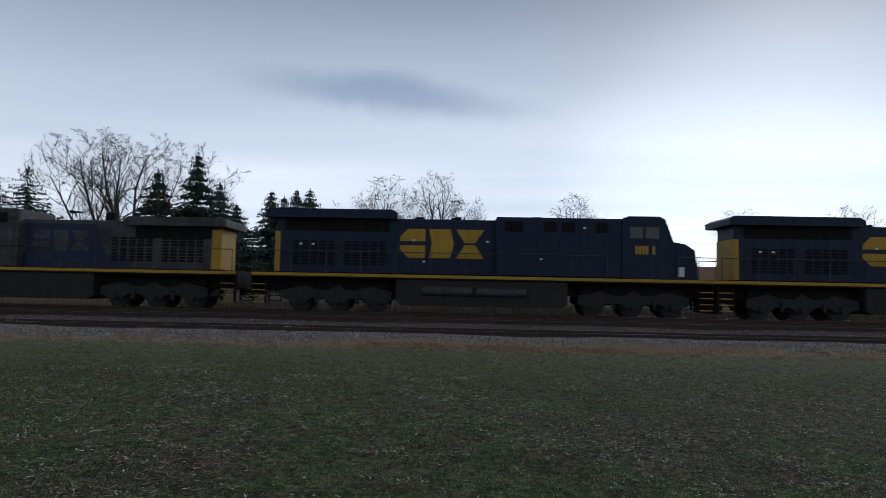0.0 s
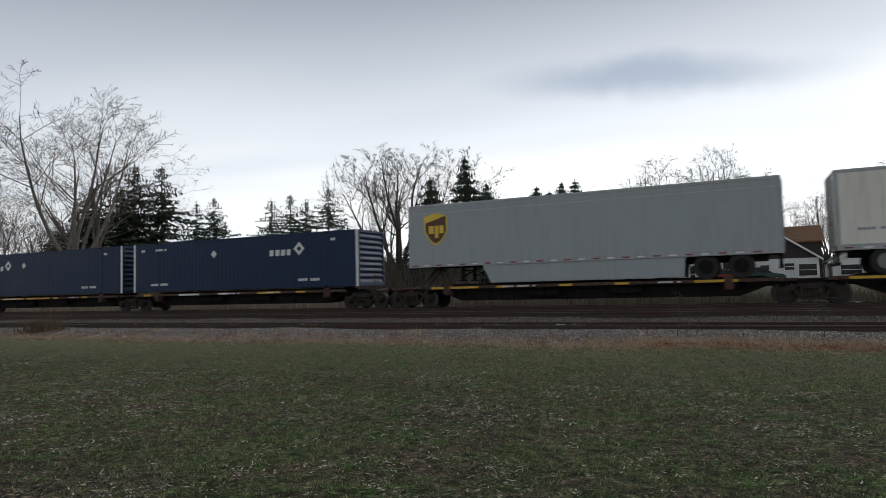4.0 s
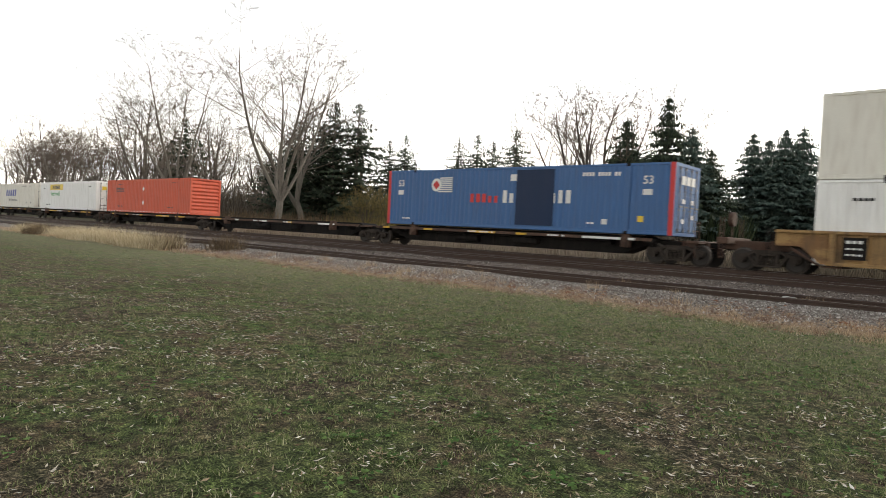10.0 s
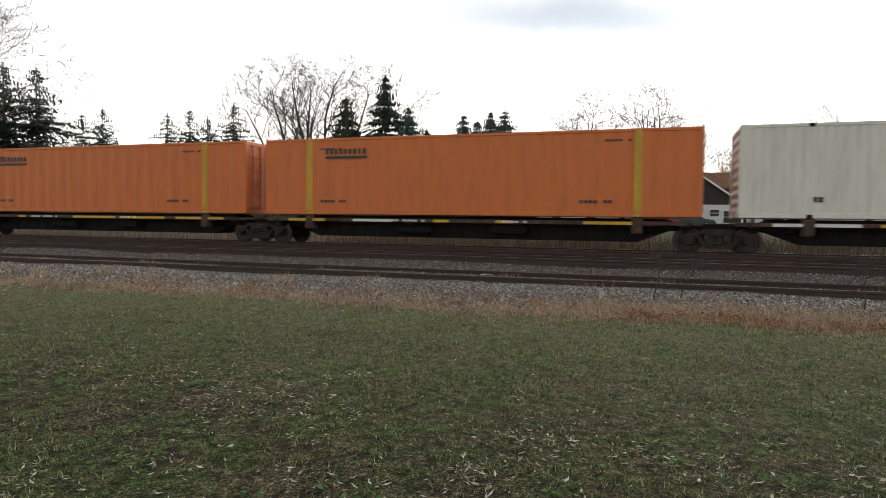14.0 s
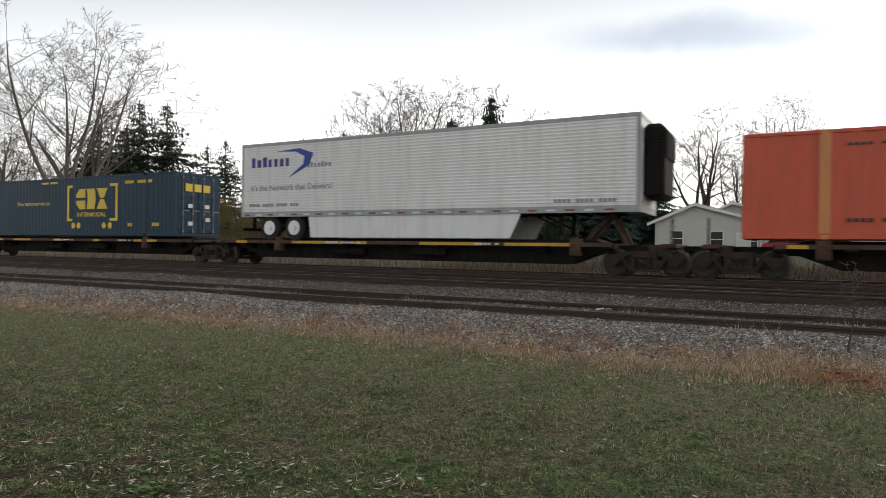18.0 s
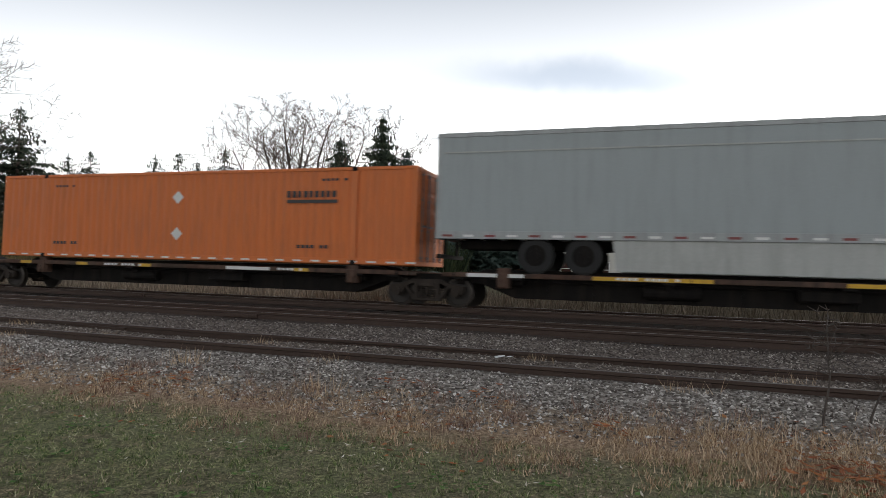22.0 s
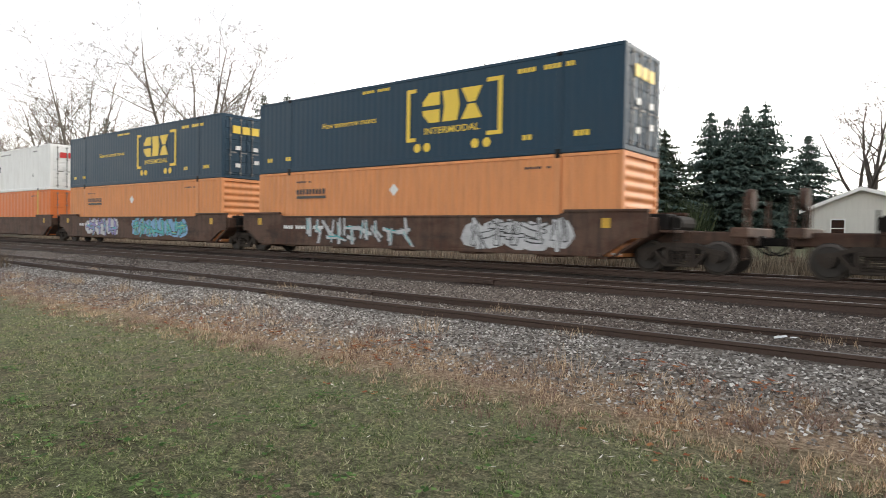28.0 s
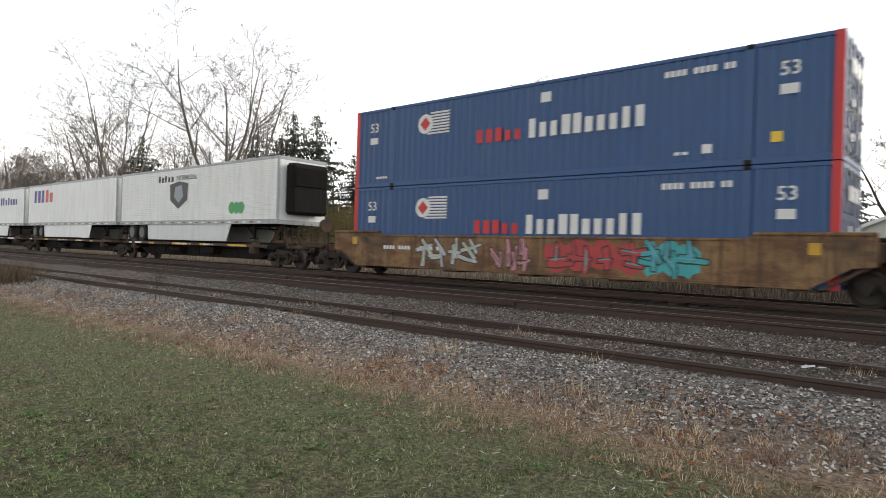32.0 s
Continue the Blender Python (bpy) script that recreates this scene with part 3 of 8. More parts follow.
blades("lawn_grass", *tufts(185000, 8, 0.026, -8, 42, -32, -12.7, lambda x, y: path_near(x, y) * np.clip(1.15 - 1.3 * soil_patch(x, y), 0.05, 1) * np.clip(2.4 * patch(x, y, 9.7, 1.4) * patch(x, y, 17.3, 0.3) + 0.2, 0, 1)), 0.012, 0.05, 0.0042, M_BLADE, "short matted green grass blades of the lawn", 1.35)


def drifts(n, per, x0, x1, y0, y1):
    """Scraps blown together in ragged drifts, with a few strewn between."""
    cx, cy = rg.uniform(x0, x1, n), rg.uniform(y0, y1, n)
    ok = rg.random(n) < path_near(cx, cy) * np.clip(soil_patch(cx, cy) * 1.6 + 0.08, 0, 1)
    cx, cy = cx[ok], cy[ok]
    k = rg.integers(per // 4, per * 2, len(cx))
    s, a = np.repeat(rg.uniform(0.10, 0.32, len(cx)), k), np.repeat(rg.uniform(0, 3.14, len(cx)), k)
    u, w = rg.normal(0, 1, len(s)) * s * 1.7, rg.normal(0, 1, len(s)) * s * 0.7
    x, y = np.repeat(cx, k) + u * np.cos(a) - w * np.sin(a), np.repeat(cy, k) + u * np.sin(a) + w * np.cos(a)
    return x, y, ground_height(x, y) + rg.uniform(0, 0.02, len(x))


leaves("lawn_leaf_litter", *scatter(90000, -8, 42, -32, -13.2, lambda x, y: path_near(x, y) * np.clip(0.9 * soil_patch(x, y) * patch(x, y, 3.7, 5.0), 0.13, 1)), 0.010, 0.032, M_LEAF, "dry pale leaf scraps strewn over the lawn")
leaves("leaf_drifts", *drifts(2200, 34, 0, 38, -31, -17.5), 0.012, 0.036, M_LEAF, "pale tan leaf scraps gathered in drifts on worn turf")
leaves("dark_leaf_litter", *drifts(2200, 50, 0, 38, -31, -15), 0.010, 0.03, M_DLEAF, "rotting dark brown leaf crumbs on the soil")
x_, y_, z_ = tufts(9000, 9, 0.05, 2, 36, -31, -13.6, lambda x, y: path_near(x, y) * np.clip(1.5 * patch(x, y, 3.1, 2.5) * patch(x, y, 1.1, 0.7), 0.02, 1))
leaves("lawn_weeds", x_, y_, z_ + rg.uniform(0.0, 0.03, len(x_)), 0.012, 0.03, M_CLOVER, "small round green weed leaves in the turf", 0.6)
blades("drying_lawn_edge", *tufts(16000, 9, 0.03, -2, 34, -17.0, -13.0, lambda x, y: np.clip((y + 17.0) / 3.5, 0.05, 1) * np.clip(1.7 * patch(x, y, 1.9, 3.3) * patch(x, y, 4.9, 0.8), 0, 1)), 0.012, 0.05, 0.0045, M_PALE_BLADE, "pale drying grass towards the verge", 1.3)
blades("verge_dry_grass", *tufts(16000, 22, 0.045, -30, 48, -14.0, -11.5, lambda x, y: np.clip(3.0 * patch(x, y, 1.6, 1.0) * patch(x, y, 4.1, 2.0) + 0.5 * patch(x, y, 9.0, 0.2) - 0.25, 0.02, 1) * np.clip(1.3 - 1.25 * np.abs(y + 12.5), 0, 1) * np.interp(x, (-12, -4, 6, 15, 20), (1, 0.24, 0.24, 0.48, 0.95))), 0.025, 0.11, 0.0045, M_STRAW, "clumped straw-coloured dry grass beside the ballast", 0.9)
M_RWEED = island_material("red_brown_weeds", [(0, (0.10, 0.055, 0.042)), (0.5, (0.26, 0.16, 0.125)), (1, (0.46, 0.33, 0.26))])
blades("verge_weeds", *tufts(4200, 16, 0.06, -6, 40, -13.4, -11.2, lambda x, y: np.clip(3.0 * patch(x, y, 2.1, 5.0) * patch(x, y, 5.7, 2.6) - 0.4, 0, 1)), 0.03, 0.15, 0.0035, M_RWEED, "low reddish-brown dead weeds beside the ballast", 0.9)
leaves("verge_oak_leaves", *scatter(9000, -10, 42, -13.6, -11.4, lambda x, y: np.clip(1.6 * patch(x, y, 1.3, 4.0) - 0.85, 0.012, 1)), 0.02, 0.05, M_RLEAF, "reddish fallen oak leaves caught in the verge", 0.5)
leaves("verge_scraps", *scatter(12000, -6, 42, -13.8, -11.2, lambda x, y: np.clip(1.2 * patch(x, y, 2.6, 2.0) - 0.3, 0.03, 1)), 0.015, 0.045, M_LEAF, "pale dry leaf scraps on the verge")
# ---- train: materials ----
SPEED = 26.03  # metres a second towards +x
P_ORANGE = material("orange_container_paint", (0.66, 0.168, 0.035), 0.55, 0, 0.08, 0.6, 25, dirt=0.25)
P_ORANGE2 = material("burnt_orange_paint", (0.56, 0.13, 0.03), 0.55, 0, 0.08, 0.6, 25, dirt=0.3)
P_RED = material("red_orange_paint", (0.62, 0.10, 0.048), 0.55, 0, 0.08, 0.6, 25, dirt=0.25)
P_PEACH = material("faded_peach_orange_paint", (0.68, 0.27, 0.10), 0.6, 0, 0.1, 0.6, 25, dirt=0.25)
P_NAVY = material("navy_container_paint", (0.009, 0.024, 0.066), 0.5, 0, 0.12, 0.6, 25, dirt=0.05, spec=0.25)
P_TEAL = material("dark_blue_green_paint", (0.010, 0.040, 0.070), 0.5, 0, 0.12, 0.6, 25, dirt=0.08, spec=0.25)
P_BLUE = material("bright_blue_paint", (0.032, 0.118, 0.29), 0.5, 0, 0.1, 0.6, 25, dirt=0.15)
P_BLUE2 = material("deep_blue_paint", (0.028, 0.085, 0.215), 0.5, 0, 0.1, 0.6, 25, dirt=0.15)
P_WHITE = material("white_container_paint", (0.82, 0.82, 0.80), 0.5, 0, 0.05, 0.6, 25, dirt=0.22, dirt_color=(0.3, 0.25, 0.2))
P_CREAM = material("weathered_off_white_paint", (0.74, 0.715, 0.64), 0.55, 0, 0.07, 0.6, 25, dirt=0.3, dirt_color=(0.3, 0.22, 0.15))
P_IVORY = material("weathered_ivory_paint", (0.70, 0.61, 0.45), 0.55, 0, 0.07, 0.6, 25, dirt=0.3, dirt_color=(0.3, 0.2, 0.12))
P_SILVER = material("grey_trailer_skin", (0.335, 0.37, 0.375), 0.45, 0.0, 0.05, 0.6, 25, dirt=0.15)
P_BLACK = material("black_underframe", (0.012, 0.0105, 0.01), 0.8, 0, 0.3, 1.5, 20, dirt=0.3, dirt_color=(0.05, 0.037, 0.028), spec=0.15)
P_BROWN = weathered("rust_brown_steel", (0.105, 0.062, 0.045), (0.075, 0.036, 0.024), (0.035, 0.026, 0.021))
P_TAN = weathered("weathered_yellow_steel", (0.34, 0.21, 0.09), (0.20, 0.105, 0.05), (0.10, 0.07, 0.048))
P_YELLOW = material("railcar_yellow", (0.62, 0.36, 0.03), 0.6, 0, 0.2, 1.2, 20, dirt=0.35)
P_LOGO = material("yellow_lettering", (0.75, 0.52, 0.05), 0.5, 0, 0.08, 1, 20)
P_WMARK = material("white_marking", (0.7, 0.7, 0.68), 0.5, 0, 0.08, 1, 20)
P_BMARK = material("black_marking", (0.03, 0.028, 0.03), 0.5, 0, 0.1, 1, 20)
P_REDM = material("red_marking", (0.55, 0.03, 0.03), 0.5, 0, 0.1, 1, 20)
P_BLUEM = material("blue_marking", (0.03, 0.06, 0.32), 0.5, 0, 0.1, 1, 20)
P_GREENM = material("green_marking", (0.05, 0.33, 0.10), 0.5, 0, 0.1, 1, 20)
P_PURP = material("indigo_marking", (0.06, 0.04, 0.25), 0.5, 0, 0.1, 1, 20)
P_BRNM = material("shield_brown", (0.09, 0.04, 0.015), 0.5, 0, 0.1, 1, 20)
P_GREY = material("grey_lettering", (0.25, 0.27, 0.30), 0.5, 0, 0.1, 1, 20)
P_TYRE = material("tyre_rubber", (0.02, 0.02, 0.02), 0.85, 0, 0.2, 3, 30)
P_ALU = material("aluminium", (0.6, 0.6, 0.6), 0.35, 0.8, 0.1, 3, 30)
P_WHEEL = material("wheel_steel", (0.03, 0.025, 0.022), 0.6, 0.3, 0.25, 3, 30)
P_LNAVY = material("locomotive_blue", (0.008, 0.017, 0.042), 0.5, 0, 0.2, 0.8, 20, dirt=0.35, dirt_color=(0.03, 0.027, 0.025), spec=0.25)
P_LGREY = weathered("locomotive_grey", (0.075, 0.078, 0.076), (0.045, 0.042, 0.04), (0.026, 0.022, 0.02), 0.6)
P_TRUCK = material("grimy_truck_steel", (0.042, 0.033, 0.027), 0.8, 0, 0.4, 2, 25, dirt=0.6, dirt_color=(0.018, 0.014, 0.012), spec=0.2)
P_RIM = material("worn_wheel_rim", (0.075, 0.063, 0.055), 0.5, 0.5, 0.25, 3, 30)
P_STRIP = material("faded_red_strip", (0.22, 0.05, 0.045), 0.5, 0, 0.15, 1, 20)
P_GTRIM = material("grey_trailer_edge", (0.36, 0.375, 0.375), 0.5, 0.2, 0.1, 2, 30, dirt=0.3)
P_LTRUCK = material("oily_truck_steel", (0.032, 0.027, 0.024), 0.75, 0, 0.35, 2, 25, dirt=0.3, dirt_color=(0.06, 0.05, 0.04), spec=0.25)
P_LBLUE = weathered("faded_locomotive_blue", (0.014, 0.027, 0.078), (0.03, 0.032, 0.045), (0.022, 0.02, 0.022), 0.55)
P_SKIRT = material("grey_side_skirt", (0.44, 0.45, 0.43), 0.6, 0, 0.1, 1, 20, dirt=0.25)
P_TAN2 = weathered("grimy_yellow_steel", (0.25, 0.15, 0.075), (0.13, 0.066, 0.036), (0.055, 0.04, 0.032))
P_TWHITE = material("white_trailer_skin", (0.66, 0.67, 0.67), 0.45, 0, 0.05, 0.6, 25, dirt=0.22, dirt_color=(0.25, 0.22, 0.18))
P_BLUEWHITE = material("pale_blue_trailer_skin", (0.44, 0.49, 0.54), 0.45, 0, 0.05, 0.6, 25, dirt=0.2, dirt_color=(0.25, 0.22, 0.18))
P_HUB = material("dull_wheel_hub", (0.2, 0.2, 0.195), 0.6, 0.2, 0.2, 3, 30, dirt=0.4)
P_LYEL = material("locomotive_yellow", (0.46, 0.27, 0.02), 0.55, 0, 0.15, 0.8, 20, dirt=0.4, spec=0.25)
P_GLASS = material("dark_window_glass", (0.01, 0.012, 0.014), 0.08, 0, 0.1, 1, 5)
GRAFF = [material("graffiti_paint_" + k, c, 0.6, 0, 0.3, 3, 30) for k, c in (("aqua", (0.05, 0.35, 0.36)), ("violet", (0.24, 0.20, 0.42)), ("silver", (0.45, 0.45, 0.46)), ("pink", (0.5, 0.22, 0.25)), ("lime", (0.33, 0.42, 0.18)), ("red", (0.42, 0.05, 0.05)), ("sky", (0.16, 0.33, 0.52)), ("black", (0.03, 0.03, 0.03)))]

TRAIN = []  # every thing of the train with its place at the start
HALF, WIDE, HIGH = 8.075, 1.295, 2.9


def ride(ob, s):
    TRAIN.append((ob, s, ob.location.y, ob.location.z))
    ob.location.x = s
    return ob


# ---- lettering and markings ----


@functools.lru_cache(None)
def letters(text, bold):
    cu = bpy.data.curves.new("lettering", "FONT")
    cu.body, cu.size, cu.extrude, cu.offset = text, 1.0, 0.0, bold
    cu.resolution_u = 2
    ob = bpy.data.objects.new("lettering", cu)
    me = bpy.data.meshes.new_from_object(ob)
    bpy.data.objects.remove(ob)
    me.materials.clear()
    return me


def text(parent, words, x, z, height, mat, y=-1.304, bold=0.012, stretch=1.0):
    """Painted words on the near side; x, z is the lower left corner."""
    h = height / 0.72
    m = pose(x, y, z, 90, 0, 0) @ Matrix.Diagonal((h * stretch, h, h, 1))
    return part("lettering", letters(words, bold), mat, parent, at=m)


def decal(parent, mat, shapes, y=-1.303, name="marking", end=None):
    """Flat painted shapes, each a polygon in x, z, joined into one part."""
    bm = bmesh.new()
    for o in shapes:
        a = [bm.verts.new((px, y, pz)) for px, pz in o]
        bm.faces.new(a)
    ob = part(name, bm, mat, parent)
    if len(shapes) > 3:
        ob["kind"] = "stuff"
    return ob


def rect(x0, x1, z0, z1, slant=0.0):
    return [(x0, z0), (x1, z0), (x1 + slant, z1), (x0 + slant, z1)]


def diamond(x, z, r):
    return [(x - r, z), (x, z - r), (x + r, z), (x, z + r)]


def disc(x, z, r, k=20):
    return [(x + r * math.cos(6.2832 * i / k), z + r * math.sin(6.2832 * i / k)) for i in range(k)]


def wordmark(x0, x1, z0, z1, count, slant=0.0, seed=1, tall=True):
    """A name as plain upright bars of its size, one for each letter."""
    rng = random.Random(seed)
    out, w = [], (x1 - x0) / count
    for i in range(count):
        h = (z1 - z0) * (1 if (i == 0 and tall) or rng.random() < 0.3 or not tall else 0.76)
        a = x0 + i * w
        out.append(rect(a, a + w * rng.uniform(0.55, 0.74), z0, z0 + h, slant * h))
    return out


def tiny_print(parent, mat, spots, y=-1.303):
    """Small print that cannot be read: rows of short bars."""
    sh = []
    for x, z, w, h in spots:
        n = max(2, int(w / 0.14))
        for i in range(n):
            if i % 5 != 4:
                sh.append(rect(x + i * w / n, x + (i + 0.75) * w / n, z, z + h))
    return tagged(decal(parent, mat, sh, y, "small_print"), kind="stuff")


# ---- containers ----


def corrugated(length, height, pitch, depth):
    """A side sheet with upright corrugations, in x, z, its outer crests at y = 0."""
    n = int(length / pitch)
    pitch = length / n
    xs, ys = [], []
    for i in range(n):
        for u, d in ((0.0, 0), (0.38, 0), (0.5, depth), (0.88, depth)):
            xs.append(-length / 2 + (i + u) * pitch); ys.append(d)
    xs.append(length / 2); ys.append(0)
    k = len(xs)
    v = [(x, y, 0) for x, y in zip(xs, ys)] + [(x, y, height) for x, y in zip(xs, ys)]
    f = [(i, i + 1, k + i + 1, k + i) for i in range(k - 1)]
    return soup("side_panel", v, f)


def frame_mesh():
    bm = bmesh.new()
    for s in (-1, 1):
        box(bm, -HALF, HALF, s * WIDE, s * (WIDE - 0.1), 0.0, 0.17, 0.012)
        box(bm, -HALF, HALF, s * WIDE, s * (WIDE - 0.09), HIGH - 0.1, HIGH, 0.012)
        for x in (-HALF, HALF - 0.13):
            box(bm, x, x + 0.13, s * WIDE, s * (WIDE - 0.16), 0, HIGH, 0.012)
        for x in (-6.09, 6.09):
            box(bm, x - 0.11, x + 0.11, s * (WIDE + 0.002), s * (WIDE - 0.12), 0.16, HIGH - 0.09, 0.008)
    for x in (-HALF, HALF - 0.14):
        box(bm, x, x + 0.14, -WIDE, WIDE, HIGH - 0.14, HIGH - 0.001, 0.012)
        box(bm, x, x + 0.14, -WIDE, WIDE, 0, 0.15, 0.012)
    return mesh_of(bm, "frame")


def casting_mesh(z0, z1):
    return mesh_of(box(bmesh.new(), -0.09, 0.09, -WIDE - 0.008, -WIDE + 0.16, z0, z1, 0.01), "casting")


def roof_mesh():
    n = 40
    v, f = [], []
    for i in range(n + 1):
        x = -HALF + 0.05 + i * (2 * HALF - 0.1) / n
        z = HIGH - 0.03 + (0.018 if i % 2 else 0)
        v += [(x, -WIDE + 0.05, z), (x, WIDE - 0.05, z)]
    for i in range(n):
        f.append((2 * i, 2 * i + 2, 2 * i + 3, 2 * i + 1))
    return soup("roof", v, f)


def end_mesh():
    """Closed end with sideways ribs, facing -x."""
    n = 9
    h = (HIGH - 0.3) / n
    v, f = [], []
    zs = []
    for i in range(n):
        for u, d in ((0, 0), (0.45, 0), (0.55, 0.04), (0.92, 0.04)):
            zs.append((0.15 + (i + u) * h, d))
    zs.append((HIGH - 0.15, 0))
    for z, d in zs:
        v += [(-HALF + 0.02 + d, -WIDE + 0.12, z), (-HALF + 0.02 + d, WIDE - 0.12, z)]
    for i in range(len(zs) - 1):
        f.append((2 * i, 2 * i + 2, 2 * i + 3, 2 * i + 1))
    return soup("end_wall", v, f)


def door_mesh():
    """One door leaf facing +x, hinged at y = 0 and reaching to y = 1.15."""
    bm = bmesh.new()
    box(bm, HALF - 0.05, HALF - 0.012, 0.0, 1.155, 0.16, HIGH - 0.15, 0.008)
    for i in range(5):
        z = 0.26 + i * 0.5
        box(bm, HALF - 0.014, HALF + 0.012, 0.06, 1.1, z, z + 0.36, 0.012)
    return mesh_of(bm, "door")


def lockrod_mesh():
    bm = bmesh.new()
    rod(bm, (HALF + 0.03, 0, 0.12), (HALF + 0.03, 0, HIGH - 0.12), 0.019, 6)
    for z in (0.2, 1.0, 1.9, 2.65):
        box(bm, HALF + 0.005, HALF + 0.05, -0.05, 0.05, z, z + 0.07)
    box(bm, HALF + 0.03, HALF + 0.06, 0.0, 0.32, 1.15, 1.2)
    return mesh_of(bm, "lock_rod")


def container(s, z, paint, label, group, post=None, pitch=0.28, rods=None, striped=False, flip=False):
    c = thing("container", label, "container", group, at=(0, 0, z))
    part("frame", shared(frame_mesh), paint, c)
    for sy in (1, -1):
        m = pose(0, -WIDE + 0.012, 0.16) if sy > 0 else pose(0, WIDE - 0.012, 0.16, 0, 0, 180)
        part("side_panel", shared(corrugated, 2 * HALF - 0.24, HIGH - 0.25, pitch, 0.007 if paint in (P_NAVY, P_TEAL) else 0.042), paint, c, at=m)
    part("roof", shared(roof_mesh), paint, c)
    turn = pose(0, 0, 0, 0, 0, 180 if flip else 0)
    part("end_wall", shared(end_mesh), paint, c, at=turn)
    for sy in (0, 1):
        d = part("door", shared(door_mesh), paint, c, at=turn @ (pose(0, -1.165, 0) if sy == 0 else pose(0, 0.01, 0)))
        for q in (0.3, 0.85):
            part("lock_rod", shared(lockrod_mesh), rods or P_HUB, d, at=(0, q, 0))
    for x in (-6.09, 6.09):
        part("casting", shared(casting_mesh, -0.005, 0.12), post or P_BLACK, c, at=(x, 0, 0))
        part("casting", shared(casting_mesh, HIGH - 0.12, HIGH + 0.006), post or P_BLACK, c, at=(x, 0, 0))
        if post and post is not P_BLACK:
            decal(c, post, [rect(x - 0.13, x + 0.13, 0.16, HIGH - 0.1)], -1.302, "post_plate")
    if striped:
        decal(c, P_WMARK, [rect(-7.7 + i * 0.62, -7.4 + i * 0.62, 0.05, 0.1) for i in range(26)], -1.299, "reflective_strip")["kind"] = "stuff"
    ride(c, s)
    return c


# ---- trucks ----


def wheel_mesh():
    bm = bmesh.new()
    rod(bm, (0, -0.07, 0), (0, 0.07, 0), 0.42, 24)
    rod(bm, (0, 0.05, 0), (0, 0.08, 0), 0.45, 24)
    rod(bm, (0, -0.09, 0), (0, -0.07, 0), 0.34, 24, 0.36)
    rod(bm, (0, -0.15, 0), (0, -0.05, 0), 0.1, 12)
    return mesh_of(bm, "wheel")


def side_frame_mesh():
    """Cast side frame: arched top chord, bow-shaped bottom, open windows beside the spring nest, axle boxes."""
    bm = bmesh.new()
    y0, y1 = -1.07, -0.93
    prism(bm, [(-1.12, 0.50), (-1.12, 0.60), (-0.72, 0.66), (-0.42, 0.79), (0.42, 0.79), (0.72, 0.66), (1.12, 0.60), (1.12, 0.50), (0.68, 0.56), (0.40, 0.68), (-0.40, 0.68), (-0.68, 0.56)], y0, y1)
    for s_ in (-1, 1):
        prism(bm, [(s_ * 0.74, 0.62), (s_ * 0.64, 0.62), (s_ * 0.36, 0.30), (s_ * 0.36, 0.20), (s_ * 0.44, 0.22)], y0, y1)
        prism(bm, [(s_ * 0.27, 0.72), (s_ * 0.38, 0.72), (s_ * 0.38, 0.24), (s_ * 0.27, 0.24)], y0 - 0.01, y1)
        prism(bm, [(s_ * 0.72, 0.38), (s_ * 1.08, 0.38), (s_ * 1.14, 0.56), (s_ * 0.70, 0.58)], y0 + 0.01, y1)
        rod(bm, (s_ * 0.89, -1.16, 0.42), (s_ * 0.89, -0.9, 0.42), 0.125, 14)
        rod(bm, (s_ * 0.89, -1.175, 0.42), (s_ * 0.89, -1.15, 0.42), 0.07, 8)
    box(bm, -0.44, 0.44, y0, y1, 0.17, 0.26, 0.015)
    for x in (-0.17, 0.0, 0.17):
        for k in range(5):
            rod(bm, (x, -1.03, 0.27 + k * 0.062), (x, -1.03, 0.31 + k * 0.062), 0.078, 8)
    box(bm, -0.26, 0.26, -1.1, -0.9, 0.57, 0.69, 0.02)
    return mesh_of(bm, "side_frame")


def rim_mesh():
    """Bright worn ring on the outer face of a wheel."""
    bm = bmesh.new()
    n = 28
    a = [bm.verts.new((0.425 * math.cos(6.2832 * i / n), -0.075, 0.425 * math.sin(6.2832 * i / n))) for i in range(n)]
    b = [bm.verts.new((0.365 * math.cos(6.2832 * i / n), -0.096, 0.365 * math.sin(6.2832 * i / n))) for i in range(n)]
    c = [bm.verts.new((0.425 * math.cos(6.2832 * i / n), 0.05, 0.425 * math.sin(6.2832 * i / n))) for i in range(n)]
    for i in range(n):
        k = (i + 1) % n
        bm.faces.new((a[i], a[k], b[k], b[i])); bm.faces.new((a[k], a[i], c[i], c[k]))
    bmesh.ops.recalc_face_normals(bm, faces=bm.faces)
    return mesh_of(bm, "rim")


def bolster_mesh():
    bm = box(bmesh.new(), -0.2, 0.2, -0.95, 0.95, 0.5, 0.75, 0.03)
    rod(bm, (0, 0, 0.7), (0, 0, 0.95), 0.25, 12)
    return mesh_of(bm, "bolster")


def axle_mesh():
    return mesh_of(rod(bmesh.new(), (0, -0.75, 0), (0, 0.75, 0), 0.08, 10), "axle")


